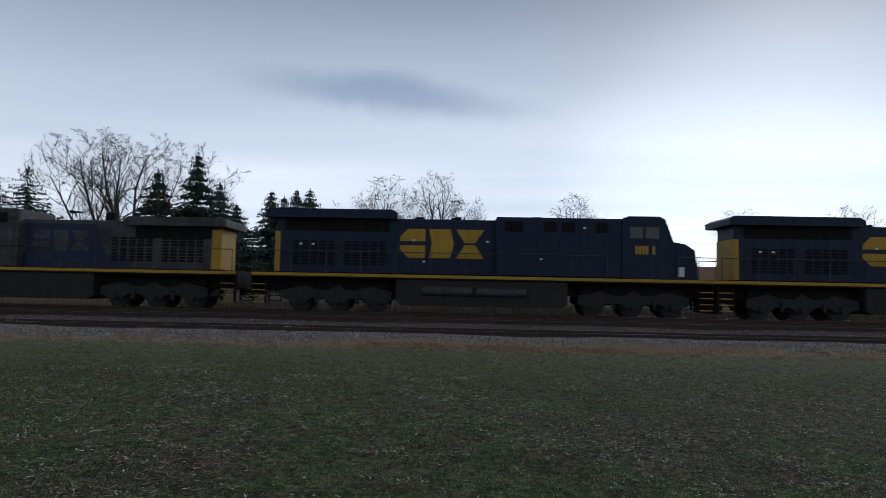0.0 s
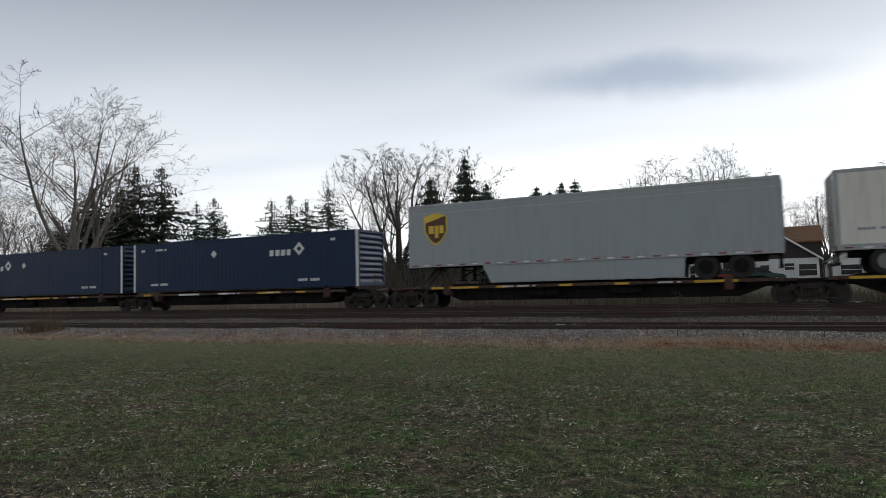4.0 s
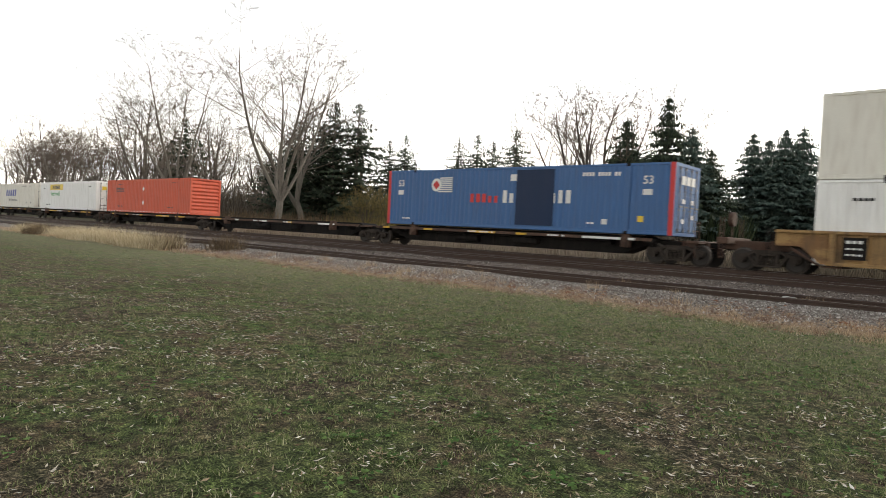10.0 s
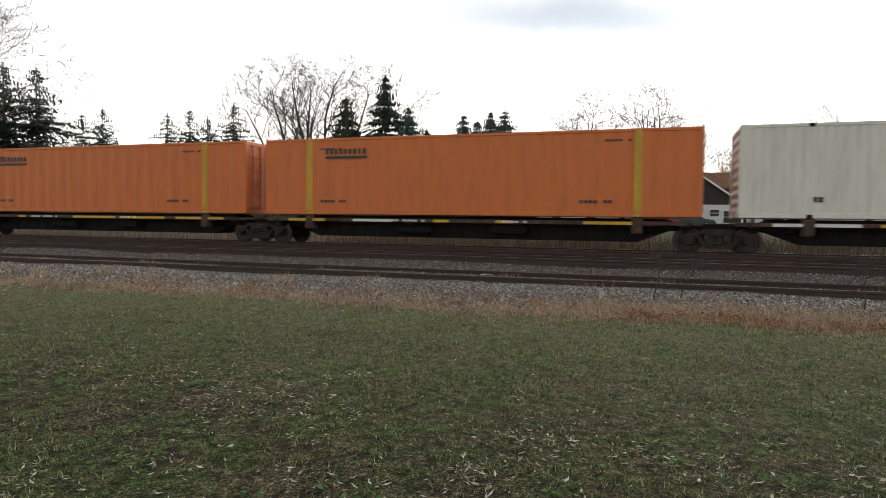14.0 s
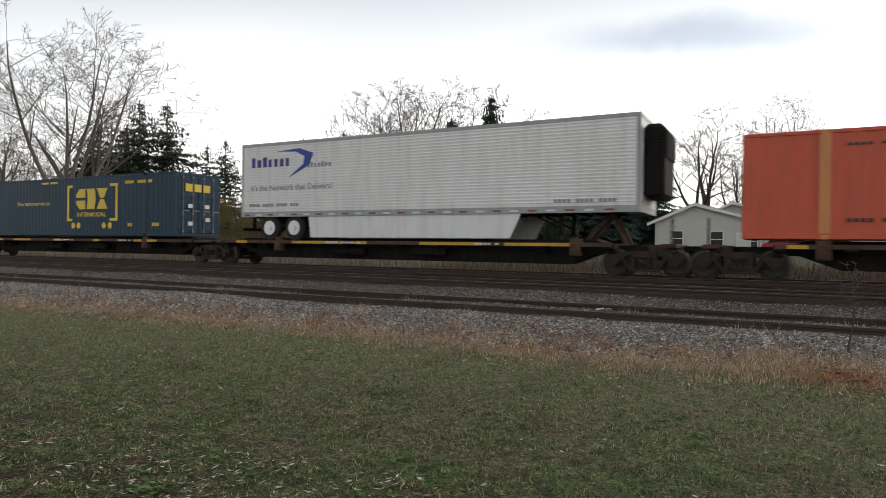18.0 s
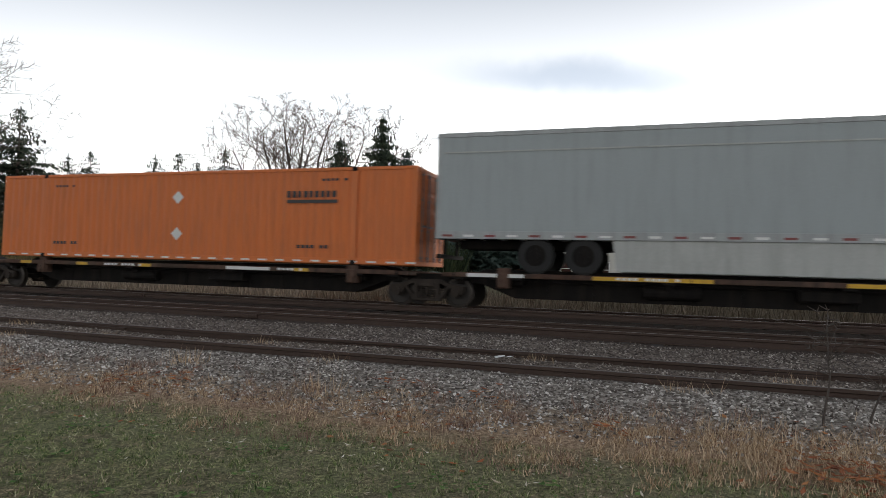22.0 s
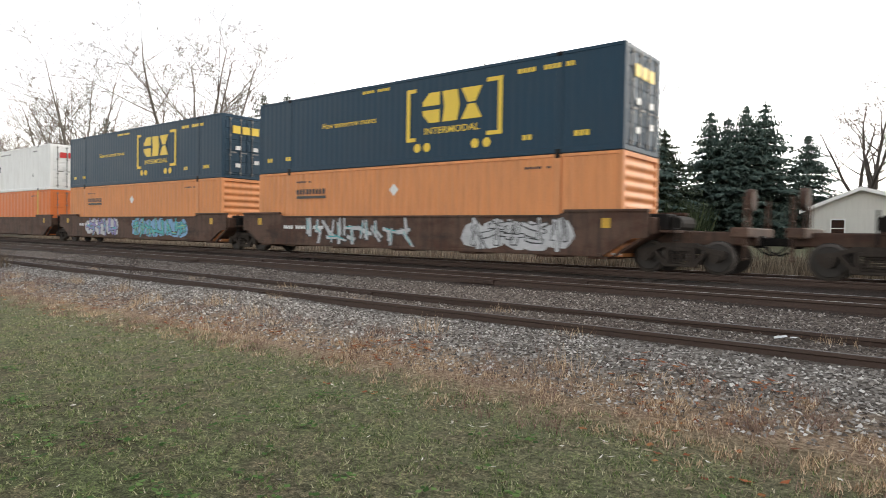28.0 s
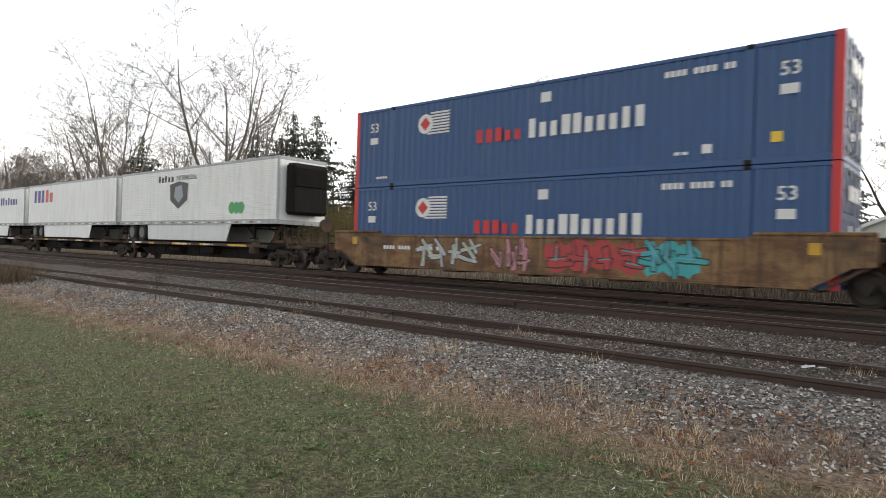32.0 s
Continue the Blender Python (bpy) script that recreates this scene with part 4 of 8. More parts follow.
def truck(parent, x, scale=1.0):
    t = part("truck", shared(bolster_mesh), P_BLACK, parent, at=pose(x, 0, 0))
    part("side_frame", shared(side_frame_mesh), P_TRUCK, t)
    part("side_frame", shared(side_frame_mesh), P_TRUCK, t, at=pose(0, 0, 0, 0, 0, 180))
    for wx in (-0.89, 0.89):
        part("axle", shared(axle_mesh), P_BLACK, t, at=(wx, 0, 0.42))
        part("wheel", shared(wheel_mesh), P_WHEEL, t, at=pose(wx, -0.75, 0.42))
        part("rim", shared(rim_mesh), P_RIM, t, "worn steel wheel rim", at=pose(wx, -0.75, 0.42))
        part("wheel", shared(wheel_mesh), P_WHEEL, t, at=pose(wx, 0.75, 0.42, 0, 0, 180))
    return t


def coupler(parent, x, way, z=0.85):
    bm = bmesh.new()
    box(bm, x, x + way * 0.75, -0.09, 0.09, z - 0.1, z + 0.1, 0.02)
    box(bm, x + way * 0.7, x + way * 0.98, -0.16, 0.16, z - 0.15, z + 0.15, 0.04)
    part("coupler", bm, P_BLACK, parent)
    hose = bmesh.new()
    pts = [(x + way * (0.1 + 0.2 * i), -0.35, z - 0.05 - 0.28 * math.sin(math.pi * i / 4)) for i in range(5)]
    for a, b in zip(pts, pts[1:]):
        rod(hose, a, b, 0.025, 6)
    part("air_hose", hose, P_BLACK, parent)


# ---- spine cars ----


def spine_car(xl, xr, end_l, end_r, deck, group, hitch=None, off=0.0):
    """One platform of an articulated spine car between its trucks. end_l, end_r: True where a coupler joins another car."""
    mid = (xl + xr) / 2
    half = (xr - xl) / 2
    c = thing("spine_car", "weathered black and brown spine car platform with yellow marks", "railcar", group)
    a, b = -half, half
    bm = bmesh.new()
    o = [(a, 0.95), (a + 1.2, 0.95), (a + 1.6, 1.12), (b - 1.6, 1.12), (b - 1.2, 0.95), (b, 0.95), (b, 0.72), (b - 1.5, 0.70), (b - 2.5, 0.32), (a + 2.5, 0.32), (a + 1.5, 0.70), (a, 0.72)]
    prism(bm, o, -0.6, 0.6)
    for x in np.arange(a + 3.4, b - 3.3, 1.25):
        box(bm, x - 0.02, x + 0.02, -0.63, 0.63, 0.36, 0.94)
    part("centre_sill", bm, P_BLACK, c)
    for sy in (-1, 1):
        rl = bmesh.new()
        box(rl, a + 0.9, b - 0.9, sy * 1.31, sy * 1.2, deck - 0.13, deck, 0.01)
        side = part("side_rail", rl, P_BROWN, c)
        if sy < 0:
            rng = random.Random(int(abs(mid) * 7))
            for k in range(5):
                x0 = a + 1.1 + (2 * half - 2.6) * (k / 5) + rng.uniform(0, 0.7)
                w = rng.choice((0.5, 0.6, 1.6, 2.4))
                decal(side, P_YELLOW if rng.random() < 0.8 else P_WMARK, [rect(x0, min(x0 + w, b - 1), deck - 0.12, deck - 0.02)], -1.314, "yellow_plate")
            tiny_print(side, P_WMARK, [(rng.uniform(-4, -1), deck - 0.1, 1.6, 0.07), (rng.uniform(1, 4), deck - 0.1, 0.9, 0.07)], -1.3145)
    for x in (a + 1.0, a + 2.1, -5.9 if half > 7 else a + 3, -2.0, 2.0, 5.9 if half > 7 else b - 3, b - 2.1, b - 1.0):
        arm = bmesh.new()
        box(arm, x - 0.16, x + 0.16, -1.29, 1.29, deck - 0.2, deck - 0.03, 0.02)
        box(arm, x - 0.12, x + 0.12, -1.0, 1.0, deck - 0.34, deck - 0.18, 0.02)
        part("cross_arm", arm, P_BLACK, c)
    for x in (-6.09 + off, 6.09 + off):
        for sy in (-1, 1):
            ped = bmesh.new()
            box(ped, x - 0.18, x + 0.18, sy * 1.27, sy * 1.0, deck - 0.42, deck + 0.139, 0.03)
            if sy < 0:
                box(ped, x - 0.16, x + 0.16, -1.36, -1.2, deck - 0.42, deck + 0.0, 0.03)
                rod(ped, (x, -1.4, deck - 0.28), (x, -1.3, deck - 0.28), 0.1, 10)
            part("container_pedestal", ped, P_BROWN, c)
    gear = bmesh.new()
    box(gear, 1.0, 2.3, -1.0, -0.62, 0.52, 0.82, 0.04)
    rod(gear, (-2.6, -0.8, 0.62), (-1.2, -0.8, 0.62), 0.17, 12)
    rod(gear, (-5.5, -0.68, 0.8), (5.5, -0.68, 0.8), 0.025, 6)
    part("brake_gear", gear, P_BLACK, c)
    truck(c, a)
    if end_r:
        truck(c, b - 0.0)
        coupler(c, b + 0.9, 1)
    if end_l:
        coupler(c, a - 0.9, -1)
    for on, x, w in ((end_l, a, -1), (end_r, b, 1)):
        sl = bmesh.new()
        box(sl, x - 0.2, x + w * 1.0, -0.42, 0.42, 0.72, 0.98, 0.02)
        box(sl, x + w * 0.5, x + w * 0.95, -1.25, 1.25, deck - 0.14, deck - 0.02, 0.02)
        part("end_sill", sl, P_BROWN, c)
        if on:
            lad = bmesh.new()
            for sy in (-1.22, -0.85):
                rod(lad, (x + w * 0.8, sy, 0.35), (x + w * 0.8, sy, deck + 0.75), 0.018, 6)
            for k in range(5):
                rod(lad, (x + w * 0.8, -1.22, 0.4 + k * 0.32), (x + w * 0.8, -0.85, 0.4 + k * 0.32), 0.015, 6)
            part("ladder", lad, P_BROWN, c)
    if hitch is not None:
        ht = bmesh.new()
        for sy in (-0.4, 0.4):
            rod(ht, (hitch - 0.9, sy, deck - 0.05), (hitch, sy * 0.6, deck + 1.0), 0.07, 8)
            rod(ht, (hitch + 0.5, sy, deck - 0.05), (hitch, sy * 0.6, deck + 1.0), 0.06, 8)
        box(ht, hitch - 0.35, hitch + 0.35, -0.45, 0.45, deck + 0.98, deck + 1.06, 0.02)
        part("trailer_hitch", ht, P_BROWN, c)
    ride(c, mid)
    return c


# ---- well cars ----


def well_side(half, style):
    """The tall side sill of a well in x, z; style 'ribbed' or 'plain'."""
    bm = bmesh.new()
    a, b = -half, half
    if style == "ribbed":
        o = [(a + 0.35, 0.98), (a + 1.15, 0.98), (a + 1.75, 0.42), (b - 1.75, 0.42), (b - 1.15, 0.98), (b - 0.35, 0.98), (b - 0.35, 1.5), (a + 0.35, 1.5)]
        prism(bm, o, -1.5, -1.44)
        for i in range(17):
            x = a + 2.1 + i * (2 * half - 4.2) / 16
            box(bm, x - 0.09, x + 0.09, -1.63, -1.49, 0.48, 1.45, 0.02)
    else:
        o = [(a + 0.65, 0.92), (a + 1.1, 0.88), (a + 1.9, 0.40), (b - 1.9, 0.40), (b - 1.1, 0.88), (b - 0.65, 0.92), (b - 0.65, 1.62), (b - 3.0, 1.62), (b - 3.3, 1.5), (a + 3.3, 1.5), (a + 3.0, 1.62), (a + 0.65, 1.62)]
        prism(bm, o, -1.54, -1.46)
    return mesh_of(bm, "side_sill")


def well_chord(x0, x1, y0, z0, z1):
    return mesh_of(box(bmesh.new(), x0, x1, y0, -1.4, z0, z1, 0.015), "chord")


def well_floor():
    return mesh_of(box(bmesh.new(), -0.3, 0.3, -1.45, 1.45, 0.3, 0.36), "floor_beam")


def well_end(half):
    """Sloped end bulkhead, end sill and platform over the truck, towards +x."""
    bm = bmesh.new()
    b = half
    prism(bm, [(b - 1.75, 0.36), (b - 1.65, 0.36), (b - 0.6, 1.0), (b - 0.6, 1.12)], -1.42, 1.42)
    box(bm, b - 1.2, b + 0.1, -0.5, 0.5, 0.75, 1.1, 0.03)
    box(bm, b - 1.0, b - 0.55, -1.45, 1.45, 1.0, 1.45, 0.03)
    box(bm, b - 0.5, b - 0.1, -1.2, 1.2, 1.05, 1.12, 0.01)
    return mesh_of(bm, "end_platform")


def well_car(xl, xr, end_l, end_r, style, paint, group, seed, art=()):
    mid, half = (xl + xr) / 2, (xr - xl) / 2
    name = "ribbed weathered yellow well car sides with rust" if style == "ribbed" else "smooth rust-brown well car with spray-painted sides"
    c = thing("well_car", name, "railcar", group)
    h = round(half, 2)
    for sy in (0, 180):
        sill = part("side_sill", shared(well_side, h, style), paint, c, at=pose(0, 0, 0, 0, 0, sy))
        if style == "ribbed":
            part("top_chord", shared(well_chord, -h + 0.35, h - 0.35, -1.64, 1.44, 1.54), paint, sill)
            part("bottom_chord", shared(well_chord, -h + 1.9, h - 1.9, -1.64, 0.38, 0.5), paint, sill)
        else:
            part("bottom_chord", shared(well_chord, -h + 1.9, h - 1.9, -1.57, 0.36, 0.46), paint, sill)
            part("top_chord", shared(well_chord, -h + 3.3, h - 3.3, -1.57, 1.44, 1.51), paint, sill)
            part("end_rail", shared(well_chord, -h + 0.65, -h + 3.1, -1.58, 1.58, 1.66), paint, sill)
            part("end_rail", shared(well_chord, h - 3.1, h - 0.65, -1.58, 1.58, 1.66), paint, sill)
    for x in (-half + 2.1, -5.8, -3, 0, 3, 5.8, half - 2.1):
        part("floor_beam", shared(well_floor), P_BROWN, c, at=(x, 0, 0))
    for sy in (0, 180):
        part("end_platform", shared(well_end, h), P_BROWN, c, at=pose(0, 0, 0, 0, 0, sy))
    truck(c, -half)
    if end_r:
        truck(c, half)
    for on, w in ((end_l, -1), (end_r, 1)):
        x = w * half
        if on:
            sl = bmesh.new()
            box(sl, x - w * 0.3, x + w * 1.7, -0.45, 0.45, 0.75, 1.1, 0.03)
            box(sl, x + w * 1.3, x + w * 1.7, -1.4, 1.4, 0.95, 1.2, 0.03)
            for sy in (-1.35, -0.95, 0.95, 1.35):
                rod(sl, (x + w * 1.6, sy, 0.4), (x + w * 1.6, sy, 1.95), 0.02, 6)
            for k in range(5):
                rod(sl, (x + w * 1.6, -1.35, 0.45 + 0.3 * k), (x + w * 1.6, -0.95, 0.45 + 0.3 * k), 0.016, 6)
            rod(sl, (x + w * 1.5, -0.3, 1.2), (x + w * 1.5, -0.3, 2.0), 0.03, 6)
            rod(sl, (x + w * 1.42, -0.3, 1.9), (x + w * 1.58, -0.3, 1.9), 0.28, 16)
            part("end_sill", sl, P_BROWN, c)
            coupler(c, x + w * 1.7, w)
        gear = bmesh.new()
        box(gear, x - w * 0.9, x - w * 0.3, -1.1, -0.4, 1.1, 1.55, 0.04)
        rod(gear, (x - w * 0.2, -0.9, 1.3), (x - w * 0.2, 0.2, 1.3), 0.2, 12)
        for sy in (-1.38, -1.0):
            rod(gear, (x - w * 0.05, sy, 0.5), (x - w * 0.05, sy, 1.6), 0.018, 6)
        for k in range(4):
            rod(gear, (x - w * 0.05, -1.38, 0.55 + 0.3 * k), (x - w * 0.05, -1.0, 0.55 + 0.3 * k), 0.015, 6)
        part("brake_gear", gear, P_BLACK, c)
    rng = random.Random(seed)
    if style == "plain":
        for q in (-half + 1.7, half - 1.95):
            decal(c, P_YELLOW, [rect(q, q + 0.25, 1.15, 1.42)], -1.545, "yellow_plate")
        for gx, gw, cols in art:
            graffiti(c, gx, gw, cols, rng)
        tiny_print(c, P_WMARK, [(-6.1, 1.0, 1.5, 0.13), (-4.3, 1.0, 0.9, 0.13)], -1.546)
    else:
        for q in (-7.2, 6.5):
            decal(c, P_BLACK, [rect(q, q + 0.7, 0.62, 1.35)], -1.636, "data_plate")
        tiny_print(c, P_WMARK, [(-7.1, 1.15, 0.5, 0.1), (-7.1, 0.95, 0.5, 0.06), (-7.1, 0.75, 0.5, 0.06), (6.6, 1.15, 0.5, 0.1), (6.6, 0.9, 0.5, 0.06)], -1.64)
        for q in (-5.9, 5.3):
            decal(c, P_REDM, [rect(q, q + 0.6, 0.5, 0.68)], -1.636, "red_plate")
        decal(c, P_TAN, [rect(-0.6, 0.1, 0.85, 1.25)], -1.636, "stencil_panel")
    ride(c, mid)
    return c


def graffiti(parent, x0, width, cols, rng):
    """A sprayed tag: a faded cloud, then interlocked letter-like strokes with a dark outline."""
    k = max(3, int(width / 0.62))
    w = width / k
    r2 = random.Random(int(abs(x0) * 97 + width * 13))
    cloud = bmesh.new()
    for i in range(k):
        cx, cz = x0 + (i + 0.5) * w, 0.95 + r2.uniform(-0.08, 0.08)
        pts = []
        for q in range(13):
            a, rr = 6.2832 * q / 13, r2.uniform(0.75, 1.15)
            pts.append((cx + w * 0.72 * rr * math.cos(a), min(1.43, max(0.47, cz + 0.47 * rr * math.sin(a)))))
        cloud.faces.new([cloud.verts.new((px, -1.542 - 0.0006 * (i % 3), pz)) for px, pz in pts])
    if cols[1] == 7:
        cloud.free()
    else:
        part("spray_cloud", cloud, GRAFF[cols[1]], parent)["kind"] = "stuff"
    bars = []
    for i in range(k):
        cx = x0 + (i + 0.5) * w
        for q in range(r2.choice((3, 4, 4))):
            px, pz = cx + r2.uniform(-0.3, 0.3) * w, 0.95 + r2.uniform(-0.26, 0.26)
            a = r2.choice((1.5, 1.65, 0.1, -0.2, 1.57, 2.3)) + r2.uniform(-0.15, 0.15)
            bars.append((px, pz, a, r2.uniform(0.2, 0.42), r2.uniform(0.04, 0.075)))
    for layer, (mat, grow) in enumerate(((GRAFF[7], 0.035), (GRAFF[cols[0]], 0.0))):
        bm = bmesh.new()
        for n_, (px, pz, a, L, wd) in enumerate(bars):
            c_, s_ = math.cos(a), math.sin(a)
            o = []
            for u, v in ((-1, -1), (-0.2, -1.25), (1, -0.7), (1.12, 0.2), (1, 1), (0.1, 0.8), (-1, 1.1)):
                du, dv = u * (L + grow), v * (wd + grow)
                o.append((px + du * c_ - dv * s_, min(1.44, max(0.46, pz + du * s_ + dv * c_))))
            bm.faces.new([bm.verts.new((ox, -1.545 - 0.003 * layer - 0.0001 * n_, oz)) for ox, oz in o])
        part("spray_paint", bm, mat, parent)["kind"] = "stuff"
    bm = bmesh.new()
    for n_, (px, pz, a, L, wd) in enumerate(bars[::2]):
        c_, s_ = math.cos(a), math.sin(a)
        o = [(px + u * L * 0.7 * c_ - v * 0.018 * s_, pz + u * L * 0.7 * s_ + v * 0.018 * c_ + 0.03) for u, v in ((-1, -1), (1, -1), (1, 1), (-1, 1))]
        bm.faces.new([bm.verts.new((ox, -1.554 - 0.0001 * n_, min(1.44, max(0.46, oz)))) for ox, oz in o])
    part("spray_paint", bm, GRAFF[cols[2]], parent)["kind"] = "stuff"


# ---- trailers ----


def trailer_box(length, ribs):
    bm = bmesh.new()
    h, w = length / 2, 1.295
    box(bm, -h, h, -w, w, 0.0, 2.88, 0.03)
    if ribs:
        for i in range(24):
            z = 0.22 + i * 0.108
            box(bm, -h + 0.15, h - 0.15, -w - 0.012, -w + 0.02, z, z + 0.055, 0.01)
            box(bm, -h + 0.15, h - 0.15, w - 0.02, w + 0.012, z, z + 0.055, 0.01)
    return mesh_of(bm, "box_body")


def trailer_trim(length):
    bm = bmesh.new()
    h, w = length / 2, 1.295
    for s in (-1, 1):
        box(bm, -h, h, s * (w - 0.03), s * (w + 0.016), -0.09, 0.13, 0.01)
        box(bm, -h, h, s * (w - 0.03), s * (w + 0.016), 2.78, 2.91, 0.01)
        for x in (-h, h - 0.12):
            box(bm, x, x + 0.12, s * (w - 0.1), s * (w + 0.014), 0, 2.9, 0.01)
    for x in (-h - 0.01, h - 0.05):
        box(bm, x, x + 0.06, -w, w, -0.09, 0.1)
        box(bm, x, x + 0.06, -w, w, 2.75, 2.9)
    return mesh_of(bm, "edge_trim")


def trailer_beam():
    return mesh_of(box(bmesh.new(), -0.025, 0.025, -1.25, 1.25, -0.05, 0.05), "floor_beam")


def trailer_door():
    """One rear door leaf with a sunk seal line and hinges, facing -x."""
    bm = box(bmesh.new(), -0.025, 0.01, -0.575, 0.575, 0.13, 2.72, 0.012)
    for z in (0.3, 1.0, 1.75, 2.5):
        box(bm, -0.04, -0.02, 0.44, 0.56, z, z + 0.1)
        box(bm, -0.04, -0.02, -0.56, -0.44, z, z + 0.1)
    return mesh_of(bm, "rear_door")


def trailer_rod():
    bm = rod(bmesh.new(), (-0.055, 0, 0.05), (-0.055, 0, 2.8), 0.017, 6)
    box(bm, -0.07, -0.04, 0.0, 0.3, 0.95, 1.0)
    return mesh_of(bm, "lock_rod")


def lamp_mesh():
    return mesh_of(rod(bmesh.new(), (-0.02, 0, 0), (0.0, 0, 0), 0.05, 10), "tail_lamp")


def tyre_mesh():
    bm = bmesh.new()
    rod(bm, (0, -0.13, 0), (0, 0.13, 0), 0.5, 24)
    geom = [e for e in bm.edges if abs(e.verts[0].co.y - e.verts[1].co.y) < 1e-4]
    bmesh.ops.bevel(bm, geom=geom, offset=0.05, segments=2, affect="EDGES")
    return mesh_of(bm, "tyre")


def hub_mesh():
    bm = bmesh.new()
    rod(bm, (0, -0.15, 0), (0, -0.06, 0), 0.29, 20, 0.24)
    rod(bm, (0, -0.19, 0), (0, -0.14, 0), 0.1, 12)
    for i in range(8):
        a = i * 0.7854
        rod(bm, (0.17 * math.cos(a), -0.17, 0.17 * math.sin(a)), (0.17 * math.cos(a), -0.14, 0.17 * math.sin(a)), 0.025, 6)
    return mesh_of(bm, "hub")


def reefer_mesh(h):
    bm = bmesh.new()
    box(bm, h, h + 0.62, -0.98, 0.98, 0.35, 2.6, 0.12)
    box(bm, h + 0.05, h + 0.66, -0.9, 0.9, 1.55, 2.45, 0.05)
    return mesh_of(bm, "cooling_unit")


def reefer_grille(h):
    bm = bmesh.new()
    for i in range(9):
        z = 1.6 + i * 0.09
        box(bm, h + 0.66, h + 0.685, -0.82, 0.82, z, z + 0.05)
        box(bm, h + 0.15, h + 0.6, -1.0, -0.975, z, z + 0.05)
    return mesh_of(bm, "grille")


def trailer(s, deck, length, paint, label, face, wheels=2, skirt=None, cooler=None, ribs=False, group="trailers on spine cars", hubs=P_HUB, trim=P_GTRIM, slide=0.0):
    """A road trailer on a platform. face: 1 where its front is towards +x. cooler: the cooling unit's paint."""
    t = thing("semi_trailer", label, "trailer", group, at=(0, 0, deck))
    up = 1.02
    turn = pose(0, 0, up, 0, 0, 0 if face > 0 else 180)
    flat = pose(0, 0, 0, 0, 0, 0 if face > 0 else 180)
    h = length / 2
    part("box_body", shared(trailer_box, length, ribs), paint, t, at=turn)
    part("edge_trim", shared(trailer_trim, length), trim, t, at=turn)
    # undercarriage, front towards +x in its own frame
    und = bmesh.new()
    wx = [-h + 1.5 + slide + 1.28 * i for i in range(wheels)]
    box(und, -h + 0.5, wx[-1] + 1.3, -0.55, -0.42, 0.68, 0.93, 0.01)
    box(und, -h + 0.5, wx[-1] + 1.3, 0.42, 0.55, 0.68, 0.93, 0.01)
    for x in wx:
        rod(und, (x, -1.0, 0.5), (x, 1.0, 0.5), 0.07, 8)
        box(und, x - 0.45, x + 0.45, -0.6, -0.5, 0.5, 0.62, 0.02)
    part("bogie", und, P_BLACK, t, at=flat)
    for x in np.arange(-h + 0.8, h - 0.5, 0.6):
        part("floor_beam", shared(trailer_beam), P_BLACK, t, at=flat @ pose(x, 0, 0.97))
    for sy in (-1, 1):
        door = part("rear_door", shared(trailer_door), paint, t, at=turn @ pose(-h, sy * 0.61, 0))
        for q in (-0.34, 0.3) if wheels > 1 else ():
            part("lock_rod", shared(trailer_rod), P_HUB, door, at=(0, q, 0))
    for sy in (-1.05, -0.85, 0.85, 1.05):
        part("tail_lamp", shared(lamp_mesh), P_REDM, t, at=turn @ pose(-h - 0.012, sy, 0.0))
    for x in wx:
        for sy in (-1, 1):
            m = flat @ pose(x, sy * 1.1, 0.5, 0, 0, 0 if sy < 0 else 180)
            ty = part("tyre", shared(tyre_mesh), P_TYRE, t, at=m if face > 0 else flat @ pose(x, sy * 1.1, 0.5, 0, 0, 0 if sy < 0 else 180))
            part("hub", shared(hub_mesh), hubs, ty)
    lg = bmesh.new()
    lx = h - 2.6
    for sy in (-0.75, 0.75):
        box(lg, lx - 0.07, lx + 0.07, sy - 0.07, sy + 0.07, 0.28, 0.95, 0.01)
        box(lg, lx - 0.16, lx + 0.16, sy - 0.13, sy + 0.13, 0.24, 0.29)
        rod(lg, (lx, sy, 0.45), (lx - 1.0, sy * 0.8, 0.93), 0.035, 6)
    rod(lg, (lx, -0.75, 0.75), (lx, 0.75, 0.75), 0.03, 6)
    part("kingpin", rod(bmesh.new(), (h - 0.9, 0, 0.8), (h - 0.9, 0, 0.95), 0.06, 8), P_BLACK, t, at=flat)
    part("landing_gear", lg, P_BLACK, t, at=flat)
    bmp = bmesh.new()
    box(bmp, -h, -h + 0.1, -1.2, 1.2, 0.38, 0.5, 0.01)
    for sy in (-0.6, 0.6):
        box(bmp, -h + 0.02, -h + 0.1, sy - 0.05, sy + 0.05, 0.45, 0.95)
    part("rear_bumper", bmp, P_BLACK, t, at=flat)
    if skirt:
        sk = bmesh.new()
        for sy in (-1, 1):
            prism(sk, [(wx[-1] + 0.75, 0.93), (wx[-1] + 0.85, 0.12), (h - 4.2, 0.12), (h - 3.8, 0.93)], sy * 1.24, sy * 1.265)
        part("side_skirt", sk, skirt, t, at=flat)
    else:
        tank = bmesh.new()
        rod(tank, (h - 5.2, -0.85, 0.62), (h - 4.2, -0.85, 0.62), 0.27, 16)
        part("fuel_tank", tank, P_ALU if cooler else P_BLACK, t, at=flat)
    if cooler:
        cu = part("cooling_unit", shared(reefer_mesh, h), cooler, t, "white cooling unit" if cooler is P_WHITE else "black cooling unit", at=turn)
        part("grille", shared(reefer_grille, h), P_BLACK, cu)
